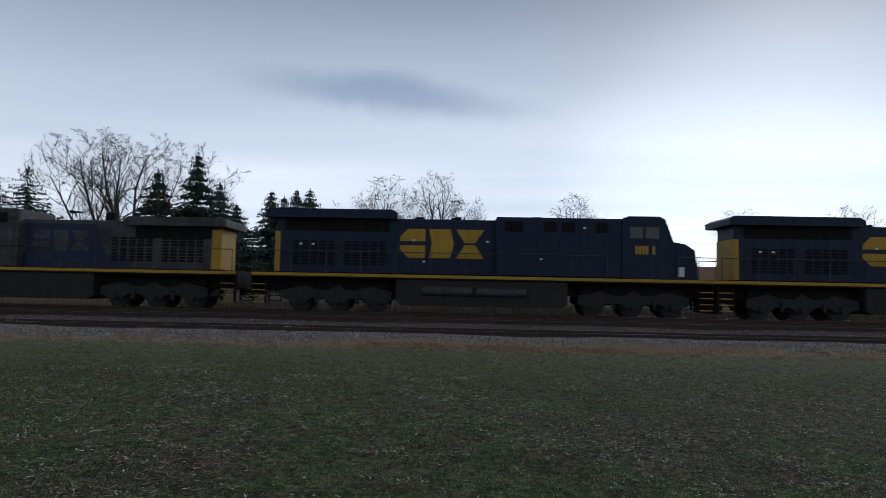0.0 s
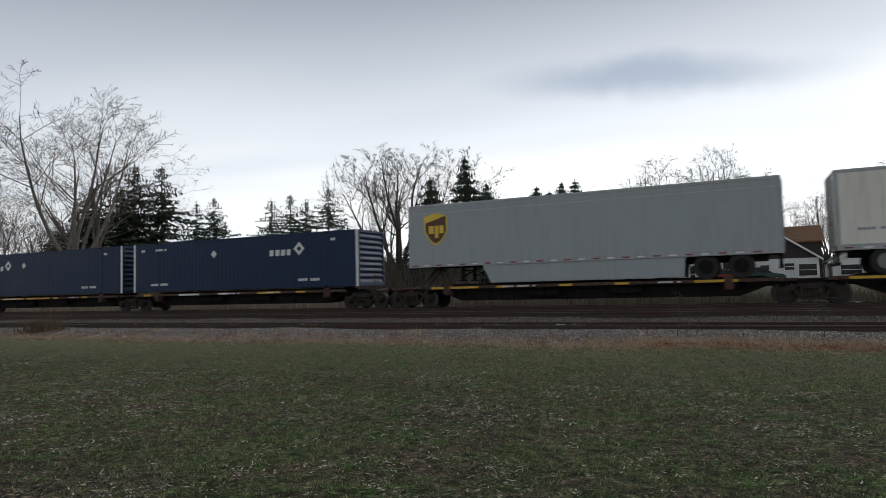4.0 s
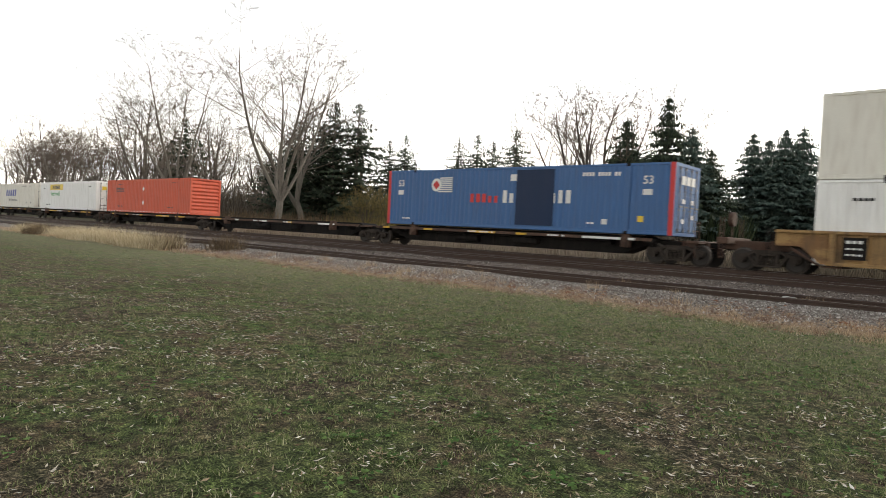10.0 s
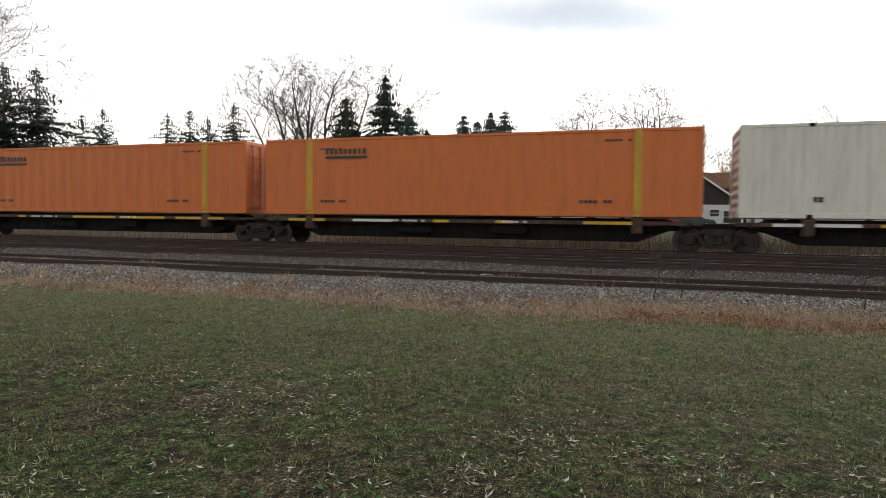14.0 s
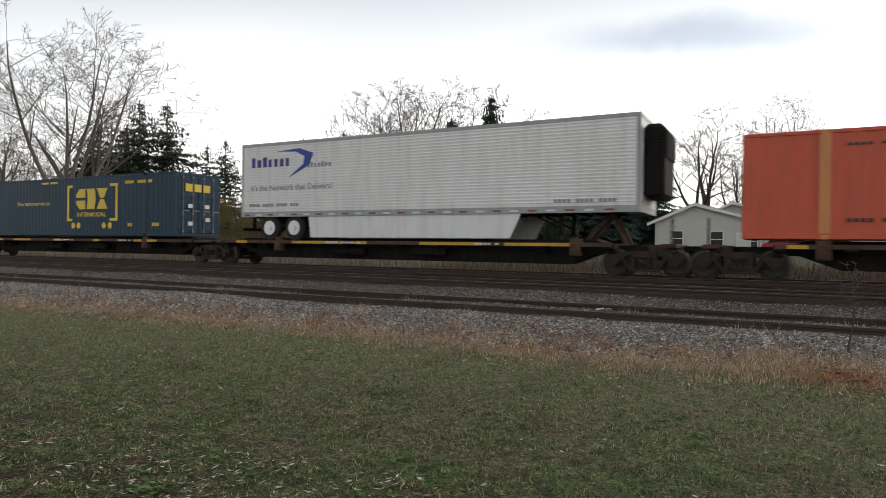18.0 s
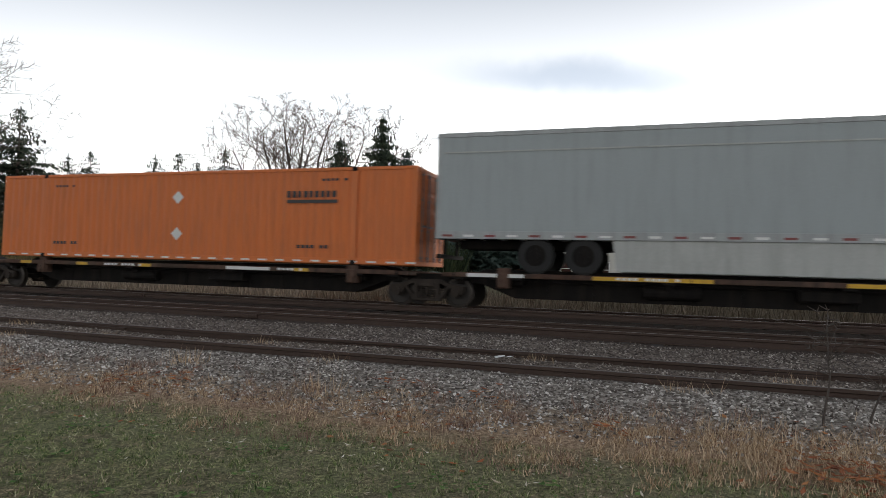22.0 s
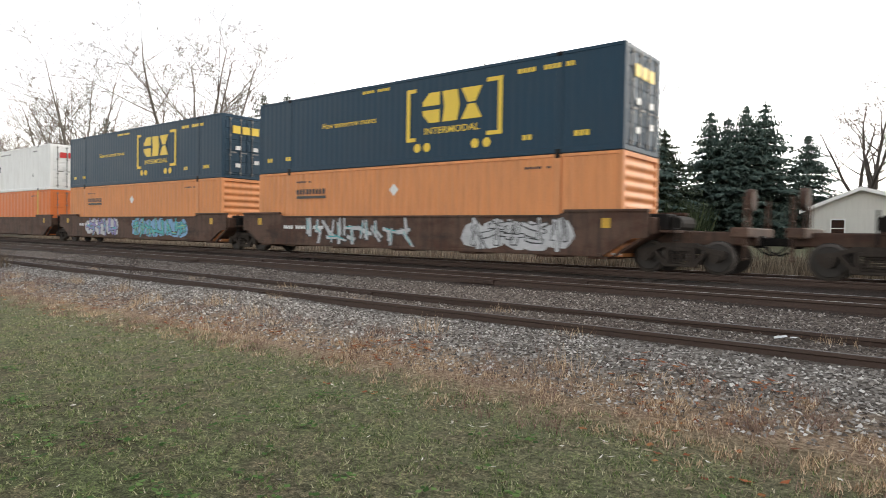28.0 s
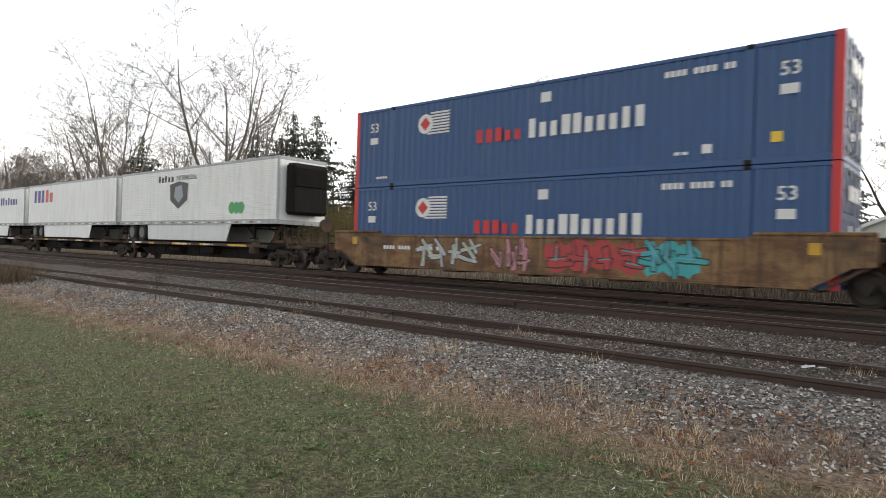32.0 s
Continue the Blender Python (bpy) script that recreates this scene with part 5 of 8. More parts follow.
    sh = [rect(-h + 0.2 + i * 0.62, -h + 0.5 + i * 0.62, up - 0.03, up + 0.03) for i in range(int(length / 0.62) - 1)]
    decal(t, P_STRIP, sh[::2], -1.314, "reflective_strip")["kind"] = "stuff"
    decal(t, P_WMARK, sh[1::2], -1.314, "reflective_strip")["kind"] = "stuff"
    ride(t, s)
    return t
# ---- locomotives ----


def loco_truck(parent, x):
    bm = bmesh.new()
    box(bm, -2.4, 2.4, -0.9, 0.9, 0.55, 1.36, 0.04)
    t = part("truck", bm, P_BLACK, parent, at=pose(x, 0, 0))
    for sy in (0, 180):
        sf = bmesh.new()
        prism(sf, [(-2.6, 0.62), (-2.55, 0.98), (-1.5, 1.2), (-0.9, 1.0), (-0.4, 1.02), (0, 1.25), (0.4, 1.02), (0.9, 1.0), (1.5, 1.2), (2.55, 0.98), (2.6, 0.62), (2.1, 0.4), (1.5, 0.4), (1.25, 0.62), (0.6, 0.62), (0.3, 0.38), (-0.3, 0.38), (-0.6, 0.62), (-1.25, 0.62), (-1.5, 0.4), (-2.1, 0.4)], -1.2, -1.05)
        for wx in (-1.85, 0, 1.85):
            rod(sf, (wx, -1.32, 0.53), (wx, -1.04, 0.53), 0.17, 12)
        for wx in (-0.95, 0.95):
            rod(sf, (wx, -1.24, 0.4), (wx, -1.24, 0.85), 0.1, 8)
        part("side_frame", sf, P_LTRUCK, t, at=pose(0, 0, 0, 0, 0, sy))
    for wx in (-1.85, 0, 1.85):
        for sy in (-1, 1):
            part("wheel", shared(wheel_mesh), P_WHEEL, t, at=pose(wx, sy * 0.75, 0.53, 0, 0, 0 if sy < 0 else 180) @ Matrix.Diagonal((1.25, 1, 1.25, 1)))
    return t


def hand_rail(parent, x0, x1, y, z, mat):
    bm = bmesh.new()
    rod(bm, (x0, y, z + 1.02), (x1, y, z + 1.02), 0.02, 6)
    n = max(2, int(abs(x1 - x0) / 1.5))
    for i in range(n + 1):
        x = x0 + (x1 - x0) * i / n
        rod(bm, (x, y, z), (x, y, z + 1.03), 0.018, 6)
    return part("handrail", bm, mat, parent)


def steps(parent, x, w, mat):
    for sy in (-1, 1):
        bm = bmesh.new()
        for q in (0, 0.62):
            box(bm, x + w * q - 0.02, x + w * q + 0.02, sy * 1.5, sy * 1.2, 0.35, 1.6)
        st = part("step_frame", bm, mat, parent)
        for k in range(5):
            tread = part("step", box(bmesh.new(), x, x + w * 0.62, sy * 1.52, sy * 1.2, 0.38 + k * 0.28, 0.42 + k * 0.28), mat, st)
            if sy < 0:
                tread["label"] = "step with worn yellow edge"
                tread.material_slots[0].material = P_LYEL


def locomotive(s, face, hood, cabp, label, scheme):
    """A six-axle road diesel, its cab towards +x in its own space."""
    c = thing("locomotive", label, "locomotive", "locomotives at the head of the train")
    turn = pose(0, 0, 0, 0, 0, 0 if face > 0 else 180)

    def p(name, bm, mat, parent=None, lab=""):
        if face < 0:
            for v in bm.verts:
                v.co.x = -v.co.x
            bmesh.ops.reverse_faces(bm, faces=bm.faces)
        return part(name, bm, mat, parent or c, lab)

    bm = bmesh.new()
    box(bm, -10.9, 10.9, -1.5, 1.5, 1.38, 1.62, 0.02)
    box(bm, -10.6, 10.6, -0.6, 0.6, 0.95, 1.4, 0.02)
    fr = p("underframe", bm, P_BLACK)
    bm = bmesh.new()
    for sy in (-1, 1):
        box(bm, -10.9, 10.9, sy * 1.5, sy * 1.506, 1.46, 1.60)
    p("frame_stripe", bm, P_LYEL, fr, "yellow frame stripe")
    old = scheme == "old"
    front = 5.75 if old else 6.4       # rear wall of the cab
    step = -0.35 if old else 0.55      # rear end of the wide equipment cabinet
    wing = -5.4 if old else -4.1       # front end of the radiator wings
    bm = bmesh.new()
    prism(bm, [(-4.1, 1.38), (3.9, 1.38), (3.9, 0.55), (3.6, 0.36), (-3.8, 0.36), (-4.1, 0.55)], -1.4, 1.4)
    p("fuel_tank", bm, P_LTRUCK)
    if not old:
        for x in (-1.7, 0.8):
            p("air_reservoir", rod(bmesh.new(), (x - 1.15, -1.42, 1.05), (x + 1.15, -1.42, 1.05), 0.21, 14), P_LGREY)
    bm = bmesh.new()
    box(bm, -9.95, step + 0.1, -0.98, 0.98, 1.62, 4.28 if not old else 3.95, 0.05)
    h = p("long_hood", bm, hood)
    bm = bmesh.new()
    top = 4.64 if not old else 4.12
    prism(bm, [(-10.35, top - 0.42), (-10.35, top - 0.14), (-10.1, top), (wing - 0.25, top), (wing, top - 0.16), (wing, top - 0.42)], -1.5, 1.5)
    rw = p("radiator_housing", bm, hood)
    for i in range(4):
        x0 = -9.7 + i * (wing + 9.6) / 4
        p("radiator_screen", box(bmesh.new(), x0, x0 + (wing + 9.2) / 4, -1.2, 1.2, top, top + 0.03), P_BLACK, rw)
    p("radiator_inlet", box(bmesh.new(), -9.5, wing - 0.4, -1.012, -0.975, top - 1.0, top - 0.44), P_BLACK, h)
    for x0 in [-9.1 + 0.42 * i + (0.35 if i > 4 else 0) for i in range(10)]:
        gr = bmesh.new()
        for k in range(8):
            box(gr, x0, x0 + 0.3, -1.008, -0.975, 2.0 + k * 0.15, 2.11 + k * 0.15)
        p("grille", gr, P_BLACK, h)
    x = -4.4
    while x < step - 0.5:
        dr = bmesh.new()
        box(dr, x, x + 0.5, -1.0, -0.978, 1.78, 3.1, 0.01)
        rod(dr, (x + 0.42, -1.02, 2.4), (x + 0.42, -0.99, 2.4), 0.03, 6)
        p("hood_door", dr, hood, h)
        x += 0.54
    # wide cabinet behind the cab, with its own step in the roof
    bm = bmesh.new()
    box(bm, step, front + 0.02, -1.42, 1.42, 1.62, 4.4, 0.05)
    if old:
        box(bm, 1.9, front + 0.02, -1.4, 1.4, 4.38, 4.5, 0.02)
    eq = p("equipment_cabinet", bm, hood)
    for x in ((0.2, 2.2, 3.35, 4.4) if old else (0.95, 2.75, 3.6, 5.15)):
        vent = bmesh.new()
        box(vent, x, x + (0.62 if x > 1 else 0.85), -1.43, -1.41, 3.72, 4.2)
        for k in range(4):
            box(vent, x, x + (0.62 if x > 1 else 0.85), -1.445, -1.42, 3.75 + k * 0.12, 3.78 + k * 0.12)
        p("air_intake", vent, P_BLACK, eq)
    for x in (step + 1.9, step + 3.9, front - 0.8):
        p("cabinet_seam", box(bmesh.new(), x - 0.012, x + 0.012, -1.426, -1.41, 1.7, 4.3), P_BLACK, eq)
    p("exhaust_stack", rod(bmesh.new(), (step - 3.7, 0, 3.9), (step - 3.7, 0, 4.45 if not old else 4.4), 0.26, 12), P_BLACK)
    p("roof_fan", rod(bmesh.new(), (2.6, 0, 4.35), (2.6, 0, 4.53), 0.42, 14), P_BLACK)
    hn = bmesh.new()
    rod(hn, (step - 1.9, 0, 4.2), (step - 1.9, 0, 4.42), 0.03, 6)
    for k in (-0.09, 0, 0.09):
        rod(hn, (step - 2.15, k, 4.42), (step - 1.65, k, 4.42 + abs(k) * 0.4), 0.035, 8, 0.07)
    p("horn", hn, P_BLACK)
    # cab
    bm = bmesh.new()
    c1 = 8.2 if old else 8.5
    prism(bm, [(front, 1.62), (front, 4.38), (front + 0.3, 4.5), (c1 - 0.35, 4.5), (c1 - 0.1, 4.36), (c1 + 0.25, 3.38), (c1 + 0.25, 1.62)], -1.5, 1.5)
    cb = p("cab", bm, cabp)
    p("cab_roof", prism(bmesh.new(), [(front + 0.05, 4.43), (front + 0.3, 4.535), (c1 - 0.35, 4.535), (c1 - 0.06, 4.38), (c1 - 0.35, 4.505), (front + 0.3, 4.505)], -1.46, 1.46), P_WMARK if not old else P_LGREY, cb)
    for x0, x1 in ((front + 0.35, front + 0.95), (front + 1.08, front + 1.7)):
        for sy in (-1.508, 1.5):
            p("cab_window", box(bmesh.new(), x0, x1, sy, sy + 0.008, 3.5, 4.02), P_GLASS, cb)
    for y0 in (-1.2, 0.15):
        p("windscreen", prism(bmesh.new(), [(c1 + 0.23, 3.45), (c1 - 0.06, 4.28), (c1 - 0.05, 4.29), (c1 + 0.25, 3.45)], y0, y0 + 1.05), P_GLASS, cb)
    # nose
    bm = bmesh.new()
    prism(bm, [(c1 + 0.2, 1.62), (c1 + 0.2, 3.4), (9.4, 3.28), (9.85, 3.0), (10.0, 1.62)], -1.2, 1.2)
    ns = p("nose", bm, cabp)
    if old:
        p("nose_front", prism(bmesh.new(), [(9.35, 1.63), (9.55, 3.26), (9.87, 3.02), (10.02, 1.63)], -1.206, 1.206), P_LYEL, ns, "yellow nose front")
        p("blue_panel", prism(bmesh.new(), [(4.3, 1.64), (front, 1.64), (front, 4.36), (5.55, 4.36)], -1.424, -1.405), P_LBLUE, eq, "faded blue diagonal panel")
        p("blue_band", box(bmesh.new(), -5.6, step, -1.004, -0.985, 1.64, 2.3), P_LBLUE, h)
        p("blue_field", prism(bmesh.new(), [(-4.4, 2.3), (step - 0.1, 2.3), (step - 0.1, 3.75), (-3.9, 3.75)], -1.004, -0.985), P_LBLUE, h)
    bm = bmesh.new()
    prism(bm, [(10.7, 0.25), (11.0, 0.25), (10.95, 1.35), (10.75, 1.35)], -1.45, 1.45)
    p("plough", bm, P_BLACK)
    bm = bmesh.new()
    box(bm, -10.95, -10.85, -1.4, 1.4, 1.0, 1.62)
    p("rear_pilot", bm, P_BLACK)
    for x, w in ((9.95, 1), (-10.85, 1)):
        steps(c, x if face > 0 else -x - 0.62, w, P_BLACK)
    for y in (-1.46, 1.46):
        a = hand_rail(c, -10.7, 5.7, y, 1.62, P_LGREY)
        a.matrix_basis = turn
        b = hand_rail(c, 9.0, 10.7, y, 1.62, P_LGREY)
        b.matrix_basis = turn
    loco_truck(c, 7.0 if face > 0 else -7.0)
    loco_truck(c, -6.9 if face > 0 else 6.9)
    for w in (-1, 1):
        coupler(c, w * 10.9, w, 0.88)
    # the rear end of the hood is yellow on both schemes
    p("hood_end", box(bmesh.new(), -9.99, -9.5 if old else -9.72, -1.0, 1.0, 1.66, 3.6, 0.03), P_LYEL, h, "worn yellow hood end")
    # markings on the near side
    if not old:
        decal(c, P_LYEL, blocks3(-4.0, 0.0, 2.42, 3.8), -1.006, "emblem")
        tiny_print(c, P_LYEL, [(7.0, 2.75, 0.95, 0.4)], -1.508)
        decal(c, P_WMARK, [rect(9.05, 9.35, 1.75, 2.2)], -1.21, "white_plate")
        for x, z in ((-8.8, 2.95), (-8.2, 2.95), (0.1, 3.2), (-2.9, 2.2), (2.6, 2.4), (4.6, 3.9), (-3.4, 3.2)):
            decal(c, P_WMARK, [rect(x, x + 0.12, z, z + 0.09)], -1.424 if x > 0.5 else -1.02, "warning_plate")
    else:
        decal(c, P_LGREY, blocks3(0.8, 3.6, 2.45, 3.45), -1.012, "faded_emblem")
        text(c, "510", -8.05, 3.0, 0.42, P_WMARK, -1.508, 0.02, 1.1)
        decal(c, P_LYEL, [rect(-8.2, -6.9, 2.84, 2.9)], -1.508, "name_stripe")
    # the walkway stands 0.2 m higher than the tops of the trucks
    lifted = [o for o in c.children_recursive if o.name.split(".")[0] not in ("truck", "side_frame", "wheel", "coupler", "air_hose")]
    for o in lifted:
        if o.name.startswith("lettering"):
            o.location.z += 0.2
        else:
            for v in o.data.vertices:
                if v.co.z > 1.3:
                    v.co.z += 0.2
    ride(c, s)
    return c


def blocks3(x0, x1, z0, z1):
    """Three heavy blocks with notches in place of an emblem's letters."""
    w, h = (x1 - x0) / 3, z1 - z0
    k = h * 0.28
    a, m = x0, (z0 + z1) / 2
    out = [[(a, z0 + k), (a + k, z0), (a + w * 0.9, z0), (a + w * 0.9, m - h * 0.07), (a, m - h * 0.07)], [(a, m + h * 0.07), (a + w * 0.9, m + h * 0.07), (a + w * 0.9, z1), (a + k, z1), (a, z1 - k)]]
    a = x0 + w
    out += [[(a + w * 0.04, z0), (a + w * 0.8, z0), (a + w * 0.92, m), (a + w * 0.8, z1), (a + w * 0.04, z1), (a + w * 0.14, m)]]
    a = x0 + 2 * w
    out += [[(a, z0), (a + w, z0), (a + w * 0.68, m - h * 0.03), (a + w * 0.32, m - h * 0.03)], [(a + w * 0.32, m + h * 0.03), (a + w * 0.68, m + h * 0.03), (a + w, z1), (a, z1)]]
    return out


# ---- graphics of the loads ----


def art_orange(c, x, mid=True, up=0.0):
    """Black name panel at x, two white placards in the middle, small print at the corners."""
    decal(c, P_BMARK, wordmark(x, x + 1.75, 2.0 + up, 2.2 + up, 9, 0.0, 3, False) + [rect(x, x + 1.75, 1.83 + up, 1.93 + up)])
    if mid:
        for q in (2.05, 0.85):
            decal(c, P_WMARK, [diamond(-0.3, q, 0.22)], -1.3035, "placard")
    tiny_print(c, P_BMARK, [(-5.6, 2.45, 0.9, 0.07), (5.0, 2.5, 0.9, 0.07), (-5.6, 0.45, 1.1, 0.1), (4.2, 0.45, 1.1, 0.1)])


def art_navy(c, x, d=-1.6):
    decal(c, P_WMARK, wordmark(x, x + 1.55, 1.75, 2.07, 4, 0.05, 5, False) + [diamond(x + 1.98, 2.08, 0.36)])
    decal(c, P_NAVY, [diamond(x + 1.98, 2.08, 0.15)], -1.305, "emblem_core")
    decal(c, P_WMARK, [diamond(d, 2.05, 0.22)])
    tiny_print(c, P_WMARK, [(-6.2, 2.42, 0.9, 0.12), (-6.6, 0.35, 1.4, 0.14), (4.3, 0.35, 1.4, 0.14), (-7.4, 2.4, 0.3, 0.14), (6.4, 2.4, 0.3, 0.14)])


def art_teal(c):
    """Big brackets with an emblem between, slogan to its side, small plates low down."""
    a = 0.25
    def br(x, w):
        return [rect(x, x + 0.16, 0.72, 2.5), rect(min(x, x + w * 0.42), max(x, x + w * 0.42) + (0.17 if w < 0 else 0), 2.37, 2.5), rect(min(x, x + w * 0.42), max(x, x + w * 0.42) + (0.17 if w < 0 else 0), 0.72, 0.85)]
    decal(c, P_LOGO, br(a, 1) + br(a + 3.75, -1) + blocks3(a + 0.72, a + 3.15, 1.3, 2.3), name="emblem")
    text(c, "INTERMODAL", a + 0.78, 0.93, 0.22, P_LOGO, stretch=1.2)
    for q in (0.5, 0.92, 2.9, 3.35):
        decal(c, P_LOGO, [disc(a + q, 0.5, 0.15)], name="emblem_dot")
    text(c, "How tomorrow moves", -4.1, 1.55, 0.22, P_LOGO)
    tiny_print(c, P_LOGO, [(-1.9, 2.62, 1.5, 0.1), (4.7, 2.45, 0.8, 0.14), (5.6, 2.45, 1.0, 0.14), (-7.5, 0.45, 0.35, 0.16), (-6.3, 0.45, 0.35, 0.16), (4.9, 0.45, 0.35, 0.16), (6.6, 0.45, 0.5, 0.16)])


def art_stack(c, both=True):
    """Striped globe, red and white name, size figures at the ends."""
    g = [disc(-4.5, 2.1, 0.34)]
    decal(c, P_WMARK, g + [rect(-4.4 + 0.02 * k, -3.4, 1.72 + 0.1 * k, 1.78 + 0.1 * k) for k in range(8)], name="emblem")
    decal(c, P_REDM, [diamond(-4.5, 2.1, 0.24)], -1.305, "emblem_core")
    decal(c, P_REDM, wordmark(-2.2, -0.35, 1.22, 1.65, 5, 0, 7))
    decal(c, P_WMARK, wordmark(-0.2, 3.6, 1.22, 1.8, 10, 0, 8), name="name_panel")
    for x in (-7.3, 6.75):
        text(c, "53", x, 2.05, 0.34, P_WMARK)
        decal(c, P_WMARK, [rect(x + 0.02, x + 0.42, 1.6, 1.84)])
    decal(c, P_WMARK, [rect(0.2, 0.55, 2.25, 2.55), rect(5.0, 5.25, 0.35, 0.58)])
    tiny_print(c, P_WMARK, [(4.0, 2.4, 1.8, 0.16), (-6.9, 0.3, 0.6, 0.08), (4.3, 0.35, 0.4, 0.08)])
    decal(c, P_LOGO, [rect(6.6, 6.85, 0.5, 0.75)])


def art_swift(c):
    decal(c, P_BLUEM, wordmark(-2.9, 1.4, 1.35, 2.15, 5, 0.25, 4, False), name="name_panel")
    text(c, "INTERMODAL", -1.6, 0.75, 0.25, P_BMARK, stretch=1.5)
    tiny_print(c, P_BMARK, [(3.6, 2.5, 1.6, 0.08), (6.2, 2.5, 0.5, 0.08), (5.0, 0.5, 0.3, 0.16), (6.6, 0.5, 0.4, 0.16), (-6.0, 0.5, 0.3, 0.16)])


def art_hunt(c, x=-4.6, low=0.0):
    decal(c, P_LOGO, [rect(x, x + 3.9, 2.05 - low, 2.65 - low)], name="name_panel")
    decal(c, P_BMARK, wordmark(x + 0.8, x + 3.1, 2.18 - low, 2.52 - low, 7, 0.0, 6, False), -1.306)
    text(c, "Intermodal", x + 0.25, 1.45 - low, 0.45, P_GREENM, bold=0.02)
    tiny_print(c, P_BMARK, [(-7.0, 2.2, 0.8, 0.1), (6.2, 2.3, 0.8, 0.1), (-6.0, 0.4, 1.2, 0.1)])


def art_tiger(c):
    decal(c, P_GREENM, wordmark(-3.9, -1.6, 1.55, 2.35, 5, 0.15, 9) + [[(-1.7, 1.75), (-0.9, 2.35), (0.1, 2.6), (0.9, 2.35), (1.1, 2.0), (0.8, 2.05), (0.5, 2.3), (-0.1, 2.4), (-0.8, 2.15), (-1.3, 1.75)], [(-1.3, 1.55), (0.2, 1.6), (0.9, 1.5), (0.8, 1.75), (0.1, 1.72), (-0.6, 1.7)]], name="emblem")
    decal(c, P_PURP, wordmark(-4.2, 0.9, 0.72, 1.3, 11, 0.1, 10) + [rect(1.0, 2.3, 1.14, 1.18), rect(1.05, 1.9, 1.0, 1.04), rect(1.0, 1.5, 0.86, 0.9)], name="name_panel")
    tiny_print(c, P_BMARK, [(5.6, 2.45, 0.8, 0.1), (5.6, 0.35, 0.8, 0.08), (-6.0, 0.35, 0.8, 0.08)])


def art_xpo(c):
    decal(c, P_REDM, wordmark(-5.6, -4.1, 1.45, 1.95, 3, 0, 11, False), name="emblem")
    decal(c, P_BMARK, wordmark(-4.0, -0.6, 1.42, 1.98, 9, 0, 12), name="name_panel")
    tiny_print(c, P_BMARK, [(-0.6, 2.55, 1.8, 0.08), (5.3, 2.5, 0.8, 0.08), (5.2, 0.9, 0.2, 0.2)])


def end_name(c, mat):
    """A name panel on the door end."""
    bm = bmesh.new()
    for i in range(3):
        y = -0.75 + i * 0.5
        a = [bm.verts.new((HALF + 0.056, y, 2.05)), bm.verts.new((HALF + 0.056, y + 0.4, 2.05)), bm.verts.new((HALF + 0.056, y + 0.4, 2.4)), bm.verts.new((HALF + 0.056, y, 2.4))]
        bm.faces.new(a)
    part("door_name", bm, mat, c)
    for y, z in ((-0.6, 1.3), (0.35, 1.3), (-0.6, 0.5), (0.4, 0.7)):
        bm = bmesh.new()
        bm.faces.new([bm.verts.new((HALF + 0.056, y + u, z + w)) for u, w in ((0, 0), (0.26, 0), (0.26, 0.18), (0, 0.18))])
        part("door_plate", bm, P_WMARK, c)


# ---- the train, front to rear ----
locomotive(45.3, 1, P_LNAVY, P_LNAVY, "dark blue diesel locomotive with yellow frame stripe", "new")
locomotive(23.6, 1, P_LNAVY, P_LNAVY, "dark blue diesel locomotive with large yellow emblem", "new")
locomotive(1.05, -1, P_LGREY, P_LBLUE, "faded grey and blue diesel locomotive with yellow nose", "old")

DECK = 1.02
SPINE = "spine cars of the train"
# platforms: middle, coupler at its rear, coupler at its front, what it carries
PLATFORMS = [
    (-19.7, False, True, "alliance"), (-36.8, False, False, "clipper_a"), (-54.0, False, False, "drt"), (-71.1, False, False, "alliance_b"), (-89.0, True, False, "parcel_long"),
    (-108.05, False, True, "navy_r"), (-125.2, False, False, "navy_l"), (-141.9, False, False, "orange_plain"), (-159.6, False, False, "radiant"), (-177.5, True, False, "clipper_b"),
    (-257.95, False, True, "blue_patch"), (-277.0, False, False, ""), (-296.6, True, False, "red_orange"),
    (-315.5, False, True, "hunt"), (-333.75, False, False, "swift"), (-350.95, False, False, "orange_post"), (-368.0, False, False, "orange_post"), (-385.0, True, False, "orange_mark"),
    (-403.6, False, True, "orange_pale"), (-424.0, False, False, "white_xpo"), (-442.1, True, False, "orange_pale_b"),
    (-461.0, False, True, "radiant_b"), (-481.2, False, False, "teal"), (-499.5, True, False, "navy_q"),
    (-517.75, False, True, "peach"), (-534.4, False, False, "red_plain"), (-551.94, False, False, "parcel_right"), (-568.7, False, False, "orange_right"), (-586.3, True, False, "pup"),
    (-605.2, False, True, "stack"), (-623.2, False, False, "orange_right"), (-641.0, True, False, "orange_mark"),
    (-846.7, False, True, "prime"), (-863.3, False, False, "parcel_white"), (-880.2, False, False, "plain_white"), (-897.0, True, False, "orange_plain"),
]
